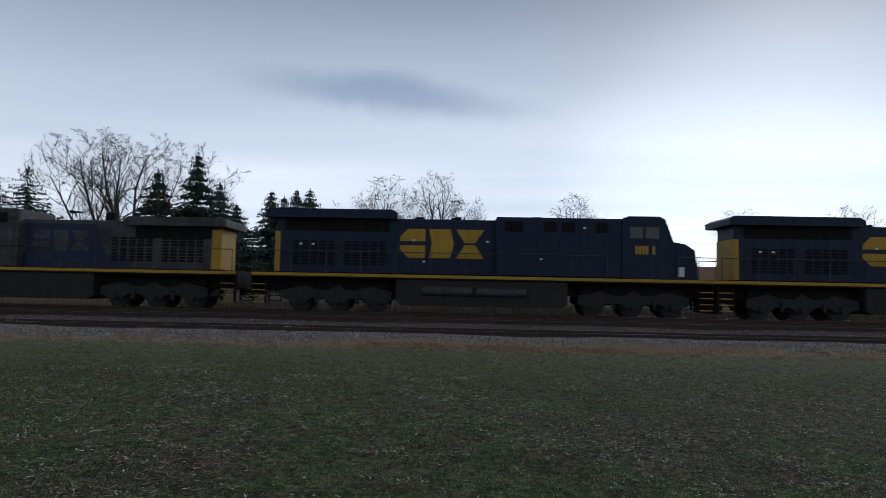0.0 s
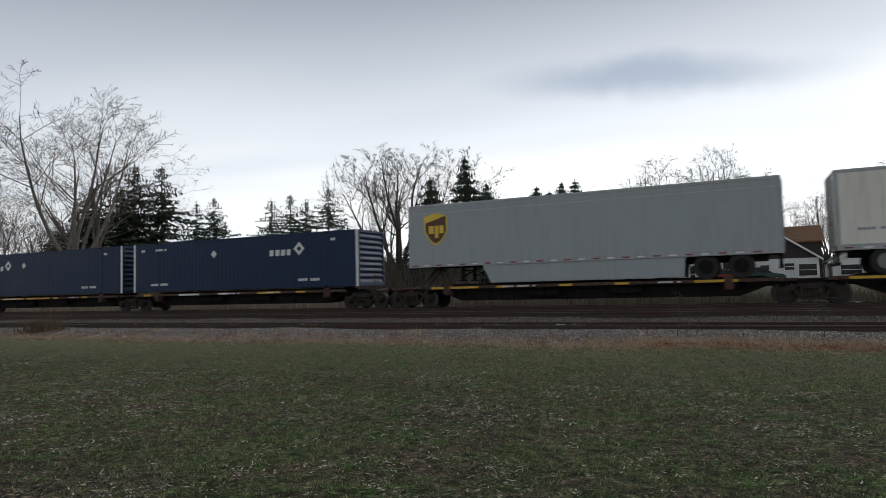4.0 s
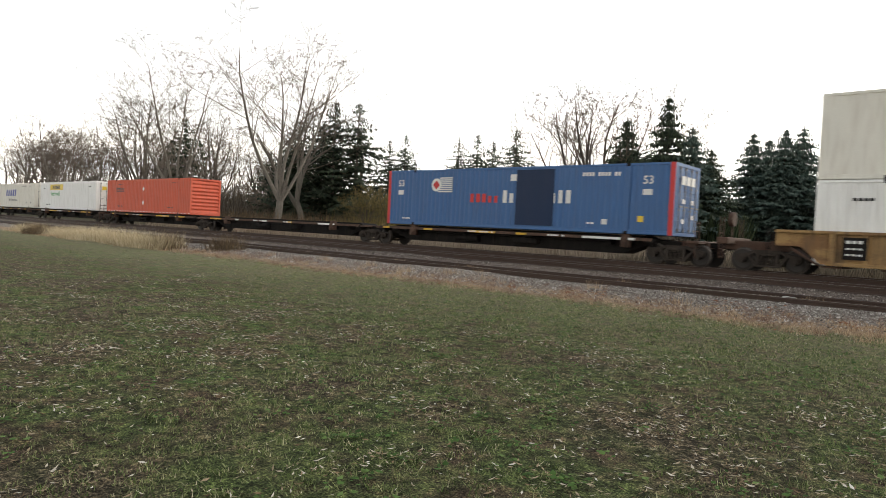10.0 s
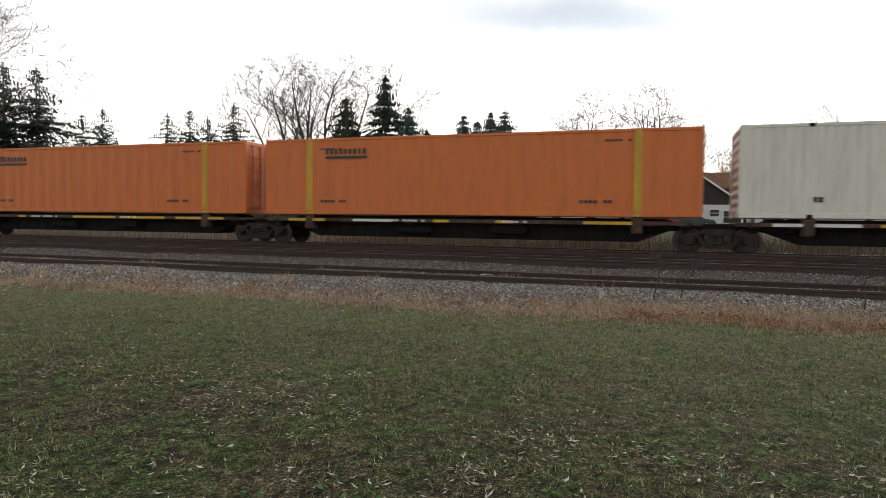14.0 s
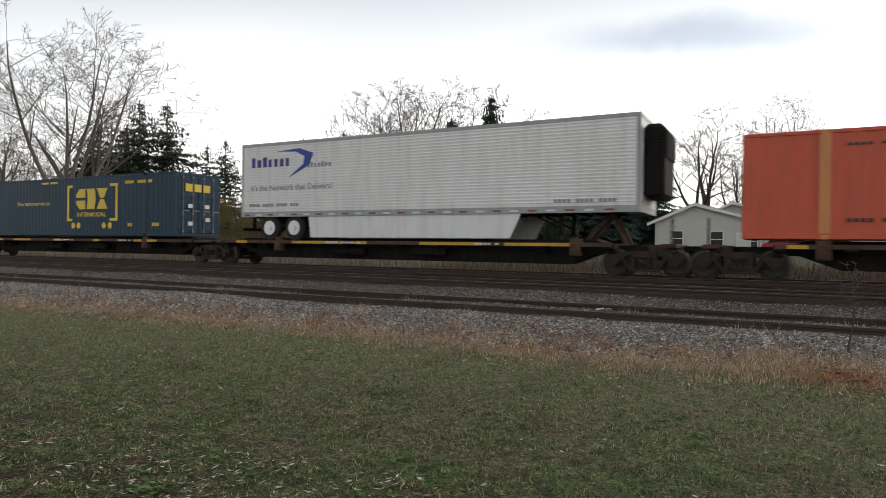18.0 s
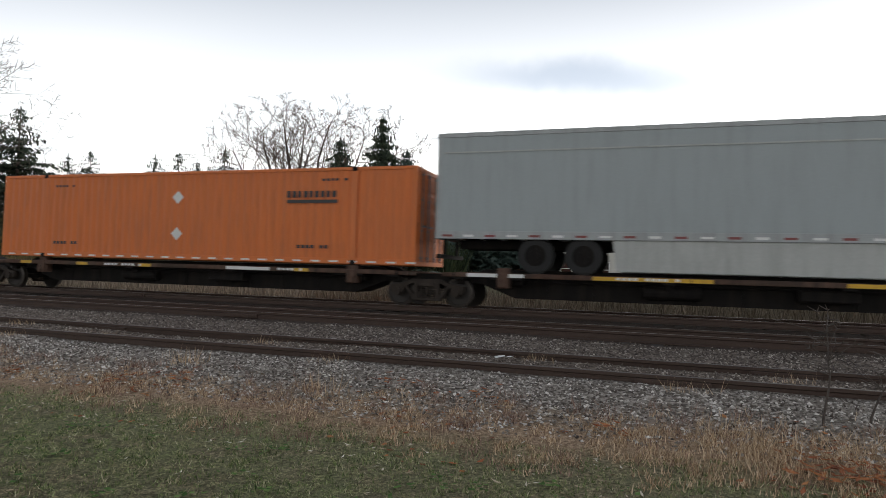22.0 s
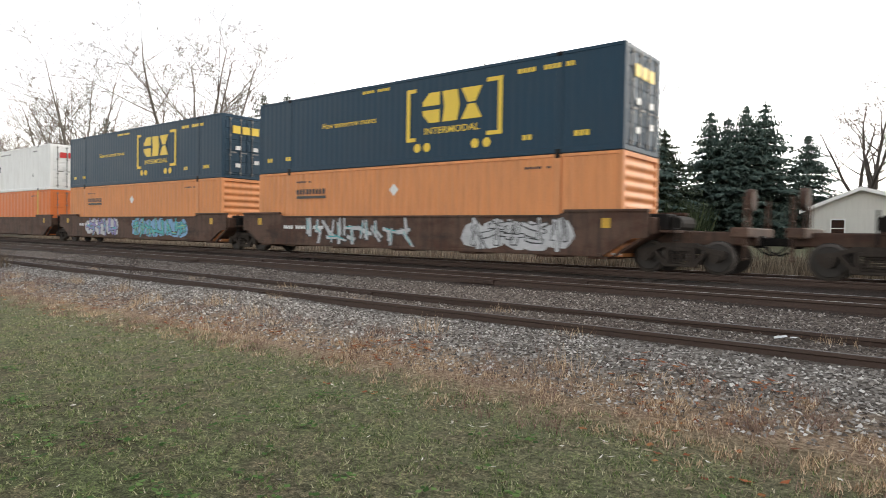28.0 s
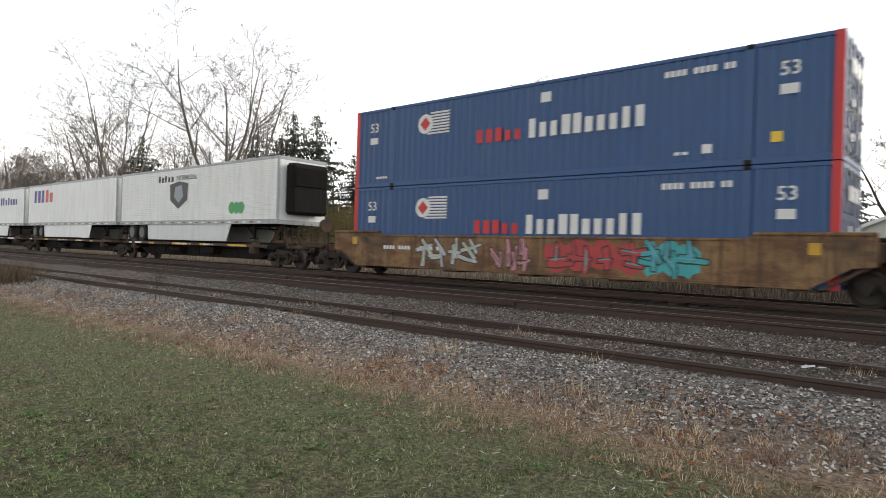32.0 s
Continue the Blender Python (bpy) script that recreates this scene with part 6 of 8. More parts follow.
WELLS = [
    (-198.4, False, True, "ribbed", P_TAN, "orange_right", "navy_l", ()), (-217.6, False, False, "ribbed", P_TAN, "orange_right", "orange_low", ()), (-236.9, True, False, "ribbed", P_TAN, "tiger", "hunt_low", ()),
    (-664.0, False, True, "plain", P_TAN2, "cream", "navy_r", ((-5.2, 6.5, (3, 4, 2)),)), (-683.4, False, False, "plain", P_TAN2, "cream", "orange_low", ((-6.0, 2.2, (7, 2, 0)), (0.2, 4.6, (4, 3, 0)))), (-702.6, True, False, "plain", P_TAN2, "cream_old", "peach_low", ((-1.4, 3.3, (2, 3, 7)), (2.0, 3.6, (6, 0, 2)), (5.6, 1.2, (7, 7, 4)))),
    (-725.9, False, True, "plain", P_BROWN, "teal", "peach_low", ((-4.9, 5.6, (2, 7, 0)), (3.0, 3.6, (2, 2, 7)))), (-744.9, False, False, "plain", P_BROWN, "teal", "peach_low", ((-5.2, 3.9, (1, 2, 0)), (0.4, 5.2, (0, 6, 4)))), (-764.1, True, False, "plain", P_BROWN, "white_xpo", "orange_post", ()),
    (-787.15, False, True, "plain", P_TAN2, "orange_mark", "cream_low", ((-5.5, 4.4, (2, 7, 4)), (3.5, 3.6, (1, 3, 5)))), (-806.7, False, False, "plain", P_TAN2, "tiger_cool", "teal_low", ((-5.2, 3.0, (2, 7, 2)), (-0.6, 3.4, (2, 7, 2)))), (-825.6, True, False, "plain", P_TAN2, "stack_deep", "stack_deep", ((-4.4, 2.6, (2, 7, 4)), (-1.2, 1.4, (3, 7, 7)), (0.8, 2.8, (5, 5, 0)), (3.7, 1.4, (0, 0, 6)))),
]


def load(kind, s, z):
    sp, gr = kind, "containers on the train"
    if kind.startswith("navy"):
        c = container(s, z, P_NAVY, "navy blue container with white corner posts", gr, flip=kind != "navy_q")
        for x in (-HALF, HALF - 0.16):
            decal(c, P_WMARK, [rect(x, x + 0.16, 0.0, HIGH)], -1.302, "white_post")
        art_navy(c, -5.3 if kind == "navy_l" else 2.4 if kind == "navy_r" else 4.3, 0.7 if kind == "navy_q" else -1.6)
    elif kind in ("orange_mark", "orange_right", "orange_plain", "orange_low"):
        paint = P_ORANGE2 if kind == "orange_mark" else P_ORANGE
        c = container(s, z, paint, "orange corrugated container with white placards", gr, striped=True, flip=kind == "orange_mark")
        art_orange(c, -6.0 if kind in ("orange_mark", "orange_low") else 3.8, kind != "orange_plain")
    elif kind == "orange_post":
        c = container(s, z, P_ORANGE, "orange container with mustard lifting posts", gr, post=P_YELLOW, pitch=0.6)
        art_orange(c, -5.4, False, 0.28)
    elif kind in ("orange_pale", "orange_pale_b"):
        c = container(s, z, P_RED if kind[-1] == "b" else P_ORANGE, "faded orange container with pale lifting posts", gr, post=P_PEACH, pitch=0.6)
        art_orange(c, 1.9 if kind == "orange_pale" else 2.6, False)
    elif kind in ("red_orange", "red_plain"):
        c = container(s, z, P_RED, "red-orange container with white placards", gr, striped=True, flip=kind == "red_orange")
        art_orange(c, -6.0 if kind == "red_orange" else 3.5, True)
    elif kind in ("peach", "peach_low"):
        c = container(s, z, P_PEACH, "faded peach-orange container with white placards", gr, striped=True, flip=kind == "peach_low")
        art_orange(c, 3.8 if kind == "peach" else -5.6, True)
    elif kind.startswith("teal"):
        c = container(s, z, P_TEAL, "dark blue-green container with yellow bracket emblem", gr, post=None)
        art_teal(c)
        end_name(c, P_LOGO)
    elif kind in ("stack", "blue_patch", "stack_deep"):
        c = container(s, z, P_BLUE if kind != "stack_deep" else P_BLUE2, "blue container with red corner posts" + (" and navy patch" if kind == "blue_patch" else ""), gr)
        for x in (-HALF, HALF - 0.2):
            decal(c, P_REDM, [rect(x, x + 0.2, 0.0, HIGH)], -1.302, "red_post")
        art_stack(c)
        if kind == "blue_patch":
            decal(c, P_NAVY, [rect(0.55, 2.6, 0.2, 2.75)], -1.307, "navy_patch")
        end_name(c, P_WMARK)
    elif kind == "swift":
        c = container(s, z, P_CREAM, "off-white container with dark blue name blocks", gr, striped=True)
        art_swift(c)
    elif kind in ("hunt", "hunt_low"):
        c = container(s, z, P_WHITE, "white container with yellow name panel", gr, striped=True)
        art_hunt(c, -4.9)
        end_name(c, P_LOGO)
    elif kind in ("tiger", "tiger_cool"):
        c = container(s, z, P_WHITE if kind == "tiger_cool" else P_CREAM, "white insulated container with green and indigo name blocks", gr, pitch=0.9)
        art_tiger(c)
        if kind == "tiger_cool":
            cu = bmesh.new()
            box(cu, HALF - 0.75, HALF + 0.02, -1.12, 1.12, 0.25, 2.7, 0.06)
            for k in range(7):
                box(cu, HALF + 0.02, HALF + 0.05, -0.9, 0.5, 1.5 + k * 0.15, 1.56 + k * 0.15)
            unit = part("cooling_unit", cu, P_BLACK, c)
            part("control_box", box(bmesh.new(), HALF + 0.02, HALF + 0.09, -0.8, 0.1, 0.55, 1.3, 0.02), P_PEACH, unit)
            # flat black sheet on the closed side stands in for the bay's shaded depth
            part("open_bay", box(bmesh.new(), HALF - 0.95, HALF - 0.14, -1.304, -1.29, 0.2, 2.78), P_BLACK, c)
            for z0, z1 in ((0.2, 1.45), (2.75, 1.5)):
                br = prism(bmesh.new(), [(HALF - 0.95, z0), (HALF - 0.83, z0), (HALF - 0.14, z1), (HALF - 0.26, z1)], -1.312, -1.285)
                part("bay_brace", br, P_WHITE, c)
            part("bay_rail", box(bmesh.new(), HALF - 0.95, HALF - 0.14, -1.314, -1.286, 1.42, 1.54), P_WHITE, c)
    elif kind == "white_xpo":
        c = container(s, z, P_WHITE, "white container with red and black name blocks", gr)
        art_xpo(c)
        end_name(c, P_REDM)
    else:
        c = container(s, z, P_IVORY if kind != "cream" else P_CREAM, "plain ivory container with rust streaks" if kind != "cream" else "plain off-white weathered container", gr)
        decal(c, P_GREY, [diamond(-1.4, 0.45, 0.22)])
        tiny_print(c, P_GREY, [(5.1, 2.5, 0.7, 0.08), (-7.0, 0.4, 0.5, 0.1), (5.2, 0.4, 0.5, 0.1), (-6.2, 2.5, 0.8, 0.1)])
    return c


def name_on(t, mat, x0, x1, z0, z1, n, slant=0.0, seed=1):
    return decal(t, mat, wordmark(x0, x1, z0, z1, n, slant, seed), -1.3155, "name_panel")


def shield(t, x, z, s):
    decal(t, P_LOGO, [[(x - 0.62 * s, z + 0.6 * s), (x, z + 0.78 * s), (x + 0.62 * s, z + 0.6 * s), (x + 0.6 * s, z - 0.15 * s), (x + 0.3 * s, z - 0.6 * s), (x, z - 0.8 * s), (x - 0.3 * s, z - 0.6 * s), (x - 0.6 * s, z - 0.15 * s)]], -1.316, "emblem")
    decal(t, P_BRNM, [[(x - 0.54 * s, z + 0.3 * s), (x, z + 0.45 * s), (x + 0.55 * s, z + 0.62 * s), (x + 0.54 * s, z - 0.13 * s), (x + 0.26 * s, z - 0.54 * s), (x, z - 0.7 * s), (x - 0.26 * s, z - 0.54 * s), (x - 0.53 * s, z - 0.13 * s)]], -1.319, "emblem_core")
    decal(t, P_LOGO, [rect(x - 0.36 * s, x - 0.1 * s, z - 0.22 * s, z + 0.16 * s), rect(x - 0.04 * s, x + 0.14 * s, z - 0.42 * s, z + 0.16 * s), rect(x + 0.2 * s, x + 0.42 * s, z - 0.22 * s, z + 0.16 * s)], -1.322, "emblem_blocks")


def trailer_load(kind, s):
    d = DECK
    if kind.startswith("alliance"):
        t = trailer(s, d, 16.15, P_CREAM, "off-white refrigerated semi-trailer with blue name blocks", 1, cooler=P_WHITE)
        name_on(t, P_BLUEM, -3.1, 0.3, 2.75, 3.2, 8, 0.2, 21)
        name_on(t, P_GREY, 0.45, 3.6, 2.75, 3.05, 11, 0, 22)
        decal(t, P_BLUEM, [rect(-3.1, 3.6, 2.62, 2.66)] + [disc(x, 2.2, 0.25) for x in (-2.55, -1.85, 2.55, 3.25)], -1.316, "emblem")
        tiny_print(t, P_GREY, [(-7.4, 1.65, 2.4, 0.1), (6.0, 1.65, 1.5, 0.1)], -1.316)
    elif kind == "clipper_a":
        t = trailer(s, d, 16.15, P_TWHITE, "white refrigerated semi-trailer with red name blocks", 1, cooler=P_BLACK)
        name_on(t, P_REDM, -7.3, -4.4, 2.95, 3.4, 7, 0.25, 23)
        decal(t, P_BLUEM, [rect(-7.3, -3.1, 2.72, 2.82)], -1.316, "name_stripe")
        decal(t, P_REDM, [[(-4.1, 2.92), (-3.1, 2.92), (-3.2, 3.5), (-3.6, 3.55)]], -1.316, "emblem")
        tiny_print(t, P_GREY, [(-0.6, 1.8, 0.9, 0.25), (6.0, 1.6, 1.5, 0.1)], -1.316)
    elif kind == "drt":
        t = trailer(s, d, 16.15, P_BLUEWHITE, "pale blue-white semi-trailer with orange emblem and blue line", 1)
        decal(t, P_BLUEM, [rect(-8.0, 4.0, 2.45, 2.51)], -1.316, "name_stripe")
        decal(t, P_ORANGE, [rect(4.0, 4.9, 2.3, 3.0)], -1.316, "emblem")
        name_on(t, P_GREY, 5.0, 7.0, 2.3, 3.0, 3, 0, 24)
    elif kind == "parcel_long":
        t = trailer(s, d, 16.15, P_SILVER, "grey semi-trailer with brown and gold shield", -1, skirt=P_SILVER, hubs=P_BLACK, trim=P_GTRIM)
        shield(t, -6.6, 2.75, 1.0)
        decal(t, P_SKIRT, [rect(-7.9, 7.9, 3.5, 3.54)], -1.316, "skin_seam")
    elif kind == "parcel_right":
        t = trailer(s, d, 16.15, P_SILVER, "grey semi-trailer with side skirt and shield", 1, skirt=P_SKIRT, hubs=P_BLACK, slide=1.35, trim=P_GTRIM)
        shield(t, 6.1, 2.65, 1.0)
        decal(t, P_SKIRT, [rect(-7.9, 7.9, 3.35, 3.39)], -1.316, "skin_seam")
        tiny_print(t, P_BMARK, [(7.3, 1.7, 0.35, 0.2)], -1.316)
    elif kind == "pup":
        t = trailer(s - 3.65, d, 8.3, P_SILVER, "short single-axle grey trailer with shield", -1, wheels=1, hubs=P_BLACK, trim=P_GTRIM)
        shield(t, -2.95, 2.62, 0.84)
        decal(t, P_SKIRT, [rect(-4.2, 4.2, 3.4, 3.44)], -1.316, "skin_seam")
        tiny_print(t, P_BMARK, [(3.8, 1.6, 0.3, 0.3)], -1.316)
    elif kind.startswith("radiant"):
        t = trailer(s, d, 16.15, P_WHITE, "white ribbed refrigerated semi-trailer with blue swoosh", 1, cooler=P_BLACK if kind == "radiant_b" else P_WHITE, skirt=P_BLACK if kind == "radiant" else P_WHITE, ribs=True, hubs=P_ALU)
        name_on(t, P_PURP, -7.5, -5.4, 2.95, 3.35, 7, 0, 25)
        decal(t, P_BLUEM, [[(-6.2, 3.55), (-5.0, 3.62), (-4.3, 3.4), (-4.5, 2.95), (-5.6, 2.45), (-4.8, 3.0), (-4.75, 3.3), (-5.2, 3.5)]], -1.318, "emblem")
        name_on(t, P_GREY, -4.6, -3.4, 2.85, 3.05, 7, 0, 26)
        text(t, "It's the Network that Delivers!", -7.55, 2.0, 0.24, P_GREY, -1.318)
        tiny_print(t, P_GREY, [(-7.6, 1.35, 2.6, 0.12), (5.4, 1.25, 2.0, 0.12)], -1.318)
    elif kind == "clipper_b":
        t = trailer(s, d, 16.0, P_WHITE, "dirty white semi-trailer with red name blocks", -1, hubs=P_BLACK)
        name_on(t, P_REDM, 1.6, 5.0, 2.95, 3.5, 7, 0.25, 23)
        decal(t, P_BLUEM, [rect(1.6, 6.6, 2.68, 2.8)], -1.316, "name_stripe")
        decal(t, P_REDM, [[(5.4, 2.9), (6.5, 2.9), (6.4, 3.55), (5.9, 3.6)]], -1.316, "emblem")
        decal(t, P_GREY, [diamond(-1.3, 1.9, 0.18), diamond(-0.8, 1.9, 0.18)], -1.316, "placard")
        decal(t, P_CREAM, [rect(1.8, 7.6, 1.1, 1.55)], -1.316, "repair_panel")
    elif kind == "prime":
        t = trailer(s, d, 16.0, P_WHITE, "white ribbed refrigerated semi-trailer with dark crest", 1, cooler=P_BLACK, skirt=P_TWHITE, ribs=True)
        decal(t, P_BMARK, [[(-1.9, 3.05), (-0.9, 3.2), (0.1, 3.05), (0.0, 2.2), (-0.9, 1.75), (-1.8, 2.2)]], -1.318, "emblem")
        decal(t, P_GREY, [[(-1.3, 2.9), (-0.6, 3.0), (-0.4, 2.4), (-0.9, 2.05), (-1.4, 2.4)]], -1.321, "emblem_core")
        name_on(t, P_BMARK, -3.2, -1.4, 3.2, 3.55, 5, 0, 27)
        text(t, "INTERMODAL", -1.2, 3.25, 0.25, P_BMARK, -1.318)
        decal(t, P_GREENM, [disc(4.3, 1.7, 0.28), disc(4.7, 1.7, 0.28), disc(5.1, 1.7, 0.28)], -1.3175, "emblem")
    elif kind == "parcel_white":
        t = trailer(s, d, 16.0, P_WHITE, "white semi-trailer with indigo and red name blocks", 1, skirt=P_WHITE)
        name_on(t, P_PURP, -6.6, -4.3, 2.6, 3.5, 3, 0, 28)
        name_on(t, P_REDM, -4.2, -2.6, 2.6, 3.5, 2, 0, 29)
    else:
        t = trailer(s, d, 16.0, P_WHITE, "plain white semi-trailer with dark blue marks", 1, skirt=P_WHITE)
        name_on(t, P_PURP, 2.0, 6.5, 2.6, 3.2, 7, 0, 30)
    return t


TRAILERS = ("alliance", "alliance_b", "clipper_a", "clipper_b", "drt", "parcel_long", "parcel_right", "pup", "radiant", "radiant_b", "prime", "parcel_white", "plain_white")
FRONT_HITCH = {"alliance": 7.0, "alliance_b": 7.0, "clipper_a": 7.0, "radiant": 7.0, "radiant_b": 7.0, "parcel_right": 7.0, "prime": 7.0, "parcel_white": 7.0, "plain_white": 7.0, "drt": 7.0, "parcel_long": -7.0, "clipper_b": -7.0, "pup": -7.2}
for i, (s, rear, front, kind) in enumerate(PLATFORMS):
    xr = s + 8.15 if front else (s + PLATFORMS[i - 1][0]) / 2
    xl = s - 8.15 if rear else (s + PLATFORMS[i + 1][0]) / 2
    mid = (xl + xr) / 2
    spine_car(xl, xr, rear, front, DECK, SPINE, FRONT_HITCH.get(kind, 0) + s - mid if kind in FRONT_HITCH else None, s - mid)
    if kind in TRAILERS:
        trailer_load(kind, s)
    elif kind:
        load(kind, s, DECK + 0.14)
for i, (s, rear, front, style, paint, up, low, art) in enumerate(WELLS):
    xr = s + 9.55 if front else (s + WELLS[i - 1][0]) / 2
    xl = s - 9.55 if rear else (s + WELLS[i + 1][0]) / 2
    well_car(xl, xr, rear, front, style, paint, "well cars of the train", i + 3, art)
    load(low, s, 0.37)
    load(up, s, 0.37 + HIGH + 0.02)
# ---- trees ----
M_BARK = material("grey_brown_bark", (0.08, 0.065, 0.055), 0.95, 0, 0.35, 2.0, 18, 0.8, stretch=(3, 3, 0.6))
M_TWIG = material("bare_twigs", (0.125, 0.096, 0.076), 0.95, 0, 0.3, 1.0, 10)
M_PTWIG = material("pale_twigs", (0.145, 0.118, 0.096), 0.95, 0, 0.3, 1.0, 10)
M_PALE = material("pale_smooth_bark", (0.165, 0.145, 0.122), 0.9, 0, 0.3, 1.5, 12, 0.5)
M_NEEDLE = island_material("dark_spruce_needles", [(0, (0.016, 0.025, 0.016)), (0.5, (0.034, 0.048, 0.03)), (1, (0.065, 0.083, 0.05))], 0.8)
M_BLUESP = island_material("blue_spruce_needles", [(0, (0.028, 0.048, 0.04)), (0.5, (0.06, 0.09, 0.074)), (1, (0.115, 0.15, 0.125))], 0.8)
M_BRUSH = island_material("brown_brush_twigs", [(0, (0.07, 0.05, 0.035)), (0.6, (0.14, 0.10, 0.065)), (1, (0.25, 0.18, 0.10))])
M_OLIVE = island_material("yellowing_willow_leaves", [(0, (0.10, 0.085, 0.03)), (0.6, (0.19, 0.15, 0.06)), (1, (0.28, 0.20, 0.09))])


def tubes(segs, sides):
    """Tapered tubes from rows of start, end, radius, radius."""
    s = np.asarray(segs, float)
    a, b, ra, rb = s[:, :3], s[:, 3:6], s[:, 6:7], s[:, 7:8]
    d = b - a
    d /= np.linalg.norm(d, axis=1, keepdims=True) + 1e-9
    ref = np.where(np.abs(d[:, 2:3]) > 0.9, np.array([[1.0, 0, 0]]), np.array([[0, 0, 1.0]]))
    u = np.cross(d, ref); u /= np.linalg.norm(u, axis=1, keepdims=True)
    w = np.cross(d, u)
    ring = []
    for end, r in ((a, ra), (b, rb)):
        for k in range(sides):
            t = 2 * math.pi * k / sides
            ring.append(end + r * (math.cos(t) * u + math.sin(t) * w))
    v = np.stack(ring, 1).reshape(-1, 3)
    base = 2 * sides * np.arange(len(s))[:, None]
    f = np.concatenate([base + np.array([[k, (k + 1) % sides, sides + (k + 1) % sides, sides + k]]) for k in range(sides)])
    return v, f


# clear stem, leaders and their spread from the upright, leader length, limbs, branches, twigs on each, pull upwards, bend, tip radius
HABIT = {
    "oak": (1.2, 8, 54, 6.2, 10, 8, 8, 0.07, 0.13, 0.0068),
    "tall": (1.5, 6, 35, 8.0, 9, 8, 7, 0.05, 0.07, 0.0054),
    "ash": (1.9, 6, 38, 6.8, 8, 7, 6, 0.06, 0.10, 0.0070),
    "willow": (0.6, 6, 42, 7.4, 7, 6, 5, 0.03, 0.14, 0.0080),
    "slim": (3.0, 2, 14, 6.5, 8, 7, 4, 0.10, 0.10, 0.0070),
    "bush": (0.1, 12, 44, 8.0, 6, 5, 5, 0.06, 0.15, 0.0150),
}


def bare_tree(seed, kind):
    """Limbs and twigs of a leafless tree 10 m tall: (thick segments, thin segments)."""
    r = random.Random(seed * 31 + len(kind))
    clear, lead, spread, long, n2, n3, n4, lift, bend, tip = HABIT[kind]
    thick, thin, fine = [], [], []

    def aside(d, deg, roll):
        """The direction d turned by deg away from itself, round it by roll."""
        u = d.orthogonal().normalized()
        w = d.cross(u)
        a = radians(deg)
        return (d * math.cos(a) + (u * math.cos(roll) + w * math.sin(roll)) * math.sin(a)).normalized()

    def grow(p, d, length, rad, level):
        n = (5, 7, 5, 4, 2, 1)[level]
        roll = r.uniform(0, 6.28)
        kids = (0, n2, n3, n4, 3, 0)[level]
        first = (0, 2, 1, 1, 1, 0)[level]
        end = max(tip, rad * (0.85, 0.2, 0.25, 0.35, 0.45, 0.5)[level])
        r0 = rad
        for i in range(n):
            d = (d + Vector((r.gauss(0, bend), r.gauss(0, bend), r.gauss(0, bend) + lift * (1.6 if level == 1 else 0.7)))).normalized()
            q = p + d * length / n
            r1 = rad + (end - rad) * (i + 1) / n
            (thick if r1 > 0.035 else thin if level < 4 else fine).append((*p, *q, r0, r1))
            p, r0 = q, r1
            if level and i >= first:
                share = kids / (n - first)
                for _ in range(int(share) + (r.random() < share % 1)):
                    roll += 2.4 + r.uniform(-0.5, 0.5)
                    side = aside(d, r.uniform(32, 62) if level < 4 else r.uniform(25, 50), roll)
                    rest = 1 - 0.55 * (i + 1) / n
                    size = length * rest * r.uniform(0.5, 0.85) * (0.92 if level == 1 else 0.8)
                    if size > 0.12:
                        grow(p, side, size, max(tip * 1.2, r1 * r.uniform(0.45, 0.7)), level + 1)
        return p, d

    base = tip * 32
    top, d = grow(Vector((0, 0, -0.3)), Vector((r.gauss(0, 0.05), r.gauss(0, 0.05), 1)), clear + 0.3, base, 0) if clear > 0.3 else (Vector((0, 0, -0.1)), Vector((0, 0, 1)))
    a0 = r.uniform(0, 6.28)
    for k in range(lead):
        lean = spread * r.uniform(0.7, 1.15) * (1 if k % 2 else 0.62) if k else spread * 0.12
        d = aside(Vector((0, 0, 1)), lean, a0 + 2.4 * k + r.uniform(-0.3, 0.3))
        foot = top if clear > 0.3 else top + Vector((r.gauss(0, 0.5), r.gauss(0, 0.5), 0))
        grow(foot - Vector((0, 0, r.uniform(0, 0.25) * clear)), d, long * r.uniform(0.8, 1.1), base * (0.62 if lead > 3 else 0.75) * r.uniform(0.75, 1.05) * (0.35 if kind == "bush" else 1), 1)
    k = 10 / np.percentile([x[5] for x in fine], 99)
    out = [np.array(rows) * k for rows in (thick, thin, fine)]
    for rows in out:    # long shoots bend over at the crown's top
        for c in (2, 5):
            rows[:, c] = np.where(rows[:, c] > 9.2, 9.2 + 0.5 * (rows[:, c] - 9.2), rows[:, c]) * 1.04
    return out


def ribbons(segs):
    """Twigs too fine to show their roundness: one narrow tapered strip each."""
    a, b, ra, rb = segs[:, :3], segs[:, 3:6], segs[:, 6:7], segs[:, 7:8]
    d = b - a
    u = np.cross(d, np.random.default_rng(5).normal(0, 1, d.shape))
    u *= 1.3 / (np.linalg.norm(u, axis=1, keepdims=True) + 1e-9)
    v = np.stack([a - u * ra, a + u * ra, b + u * rb, b - u * rb], 1).reshape(-1, 3)
    return v, np.arange(len(v)).reshape(-1, 4)


@functools.lru_cache(None)
def tree_meshes(seed, kind):
    a, b, c = bare_tree(seed, kind)
    v, f = tubes(b, 3)
    w, g = ribbons(c)
    return soup("trunk", *tubes(a, 7)), soup("crown", np.concatenate([v, w]), np.concatenate([f, g + len(v)]))


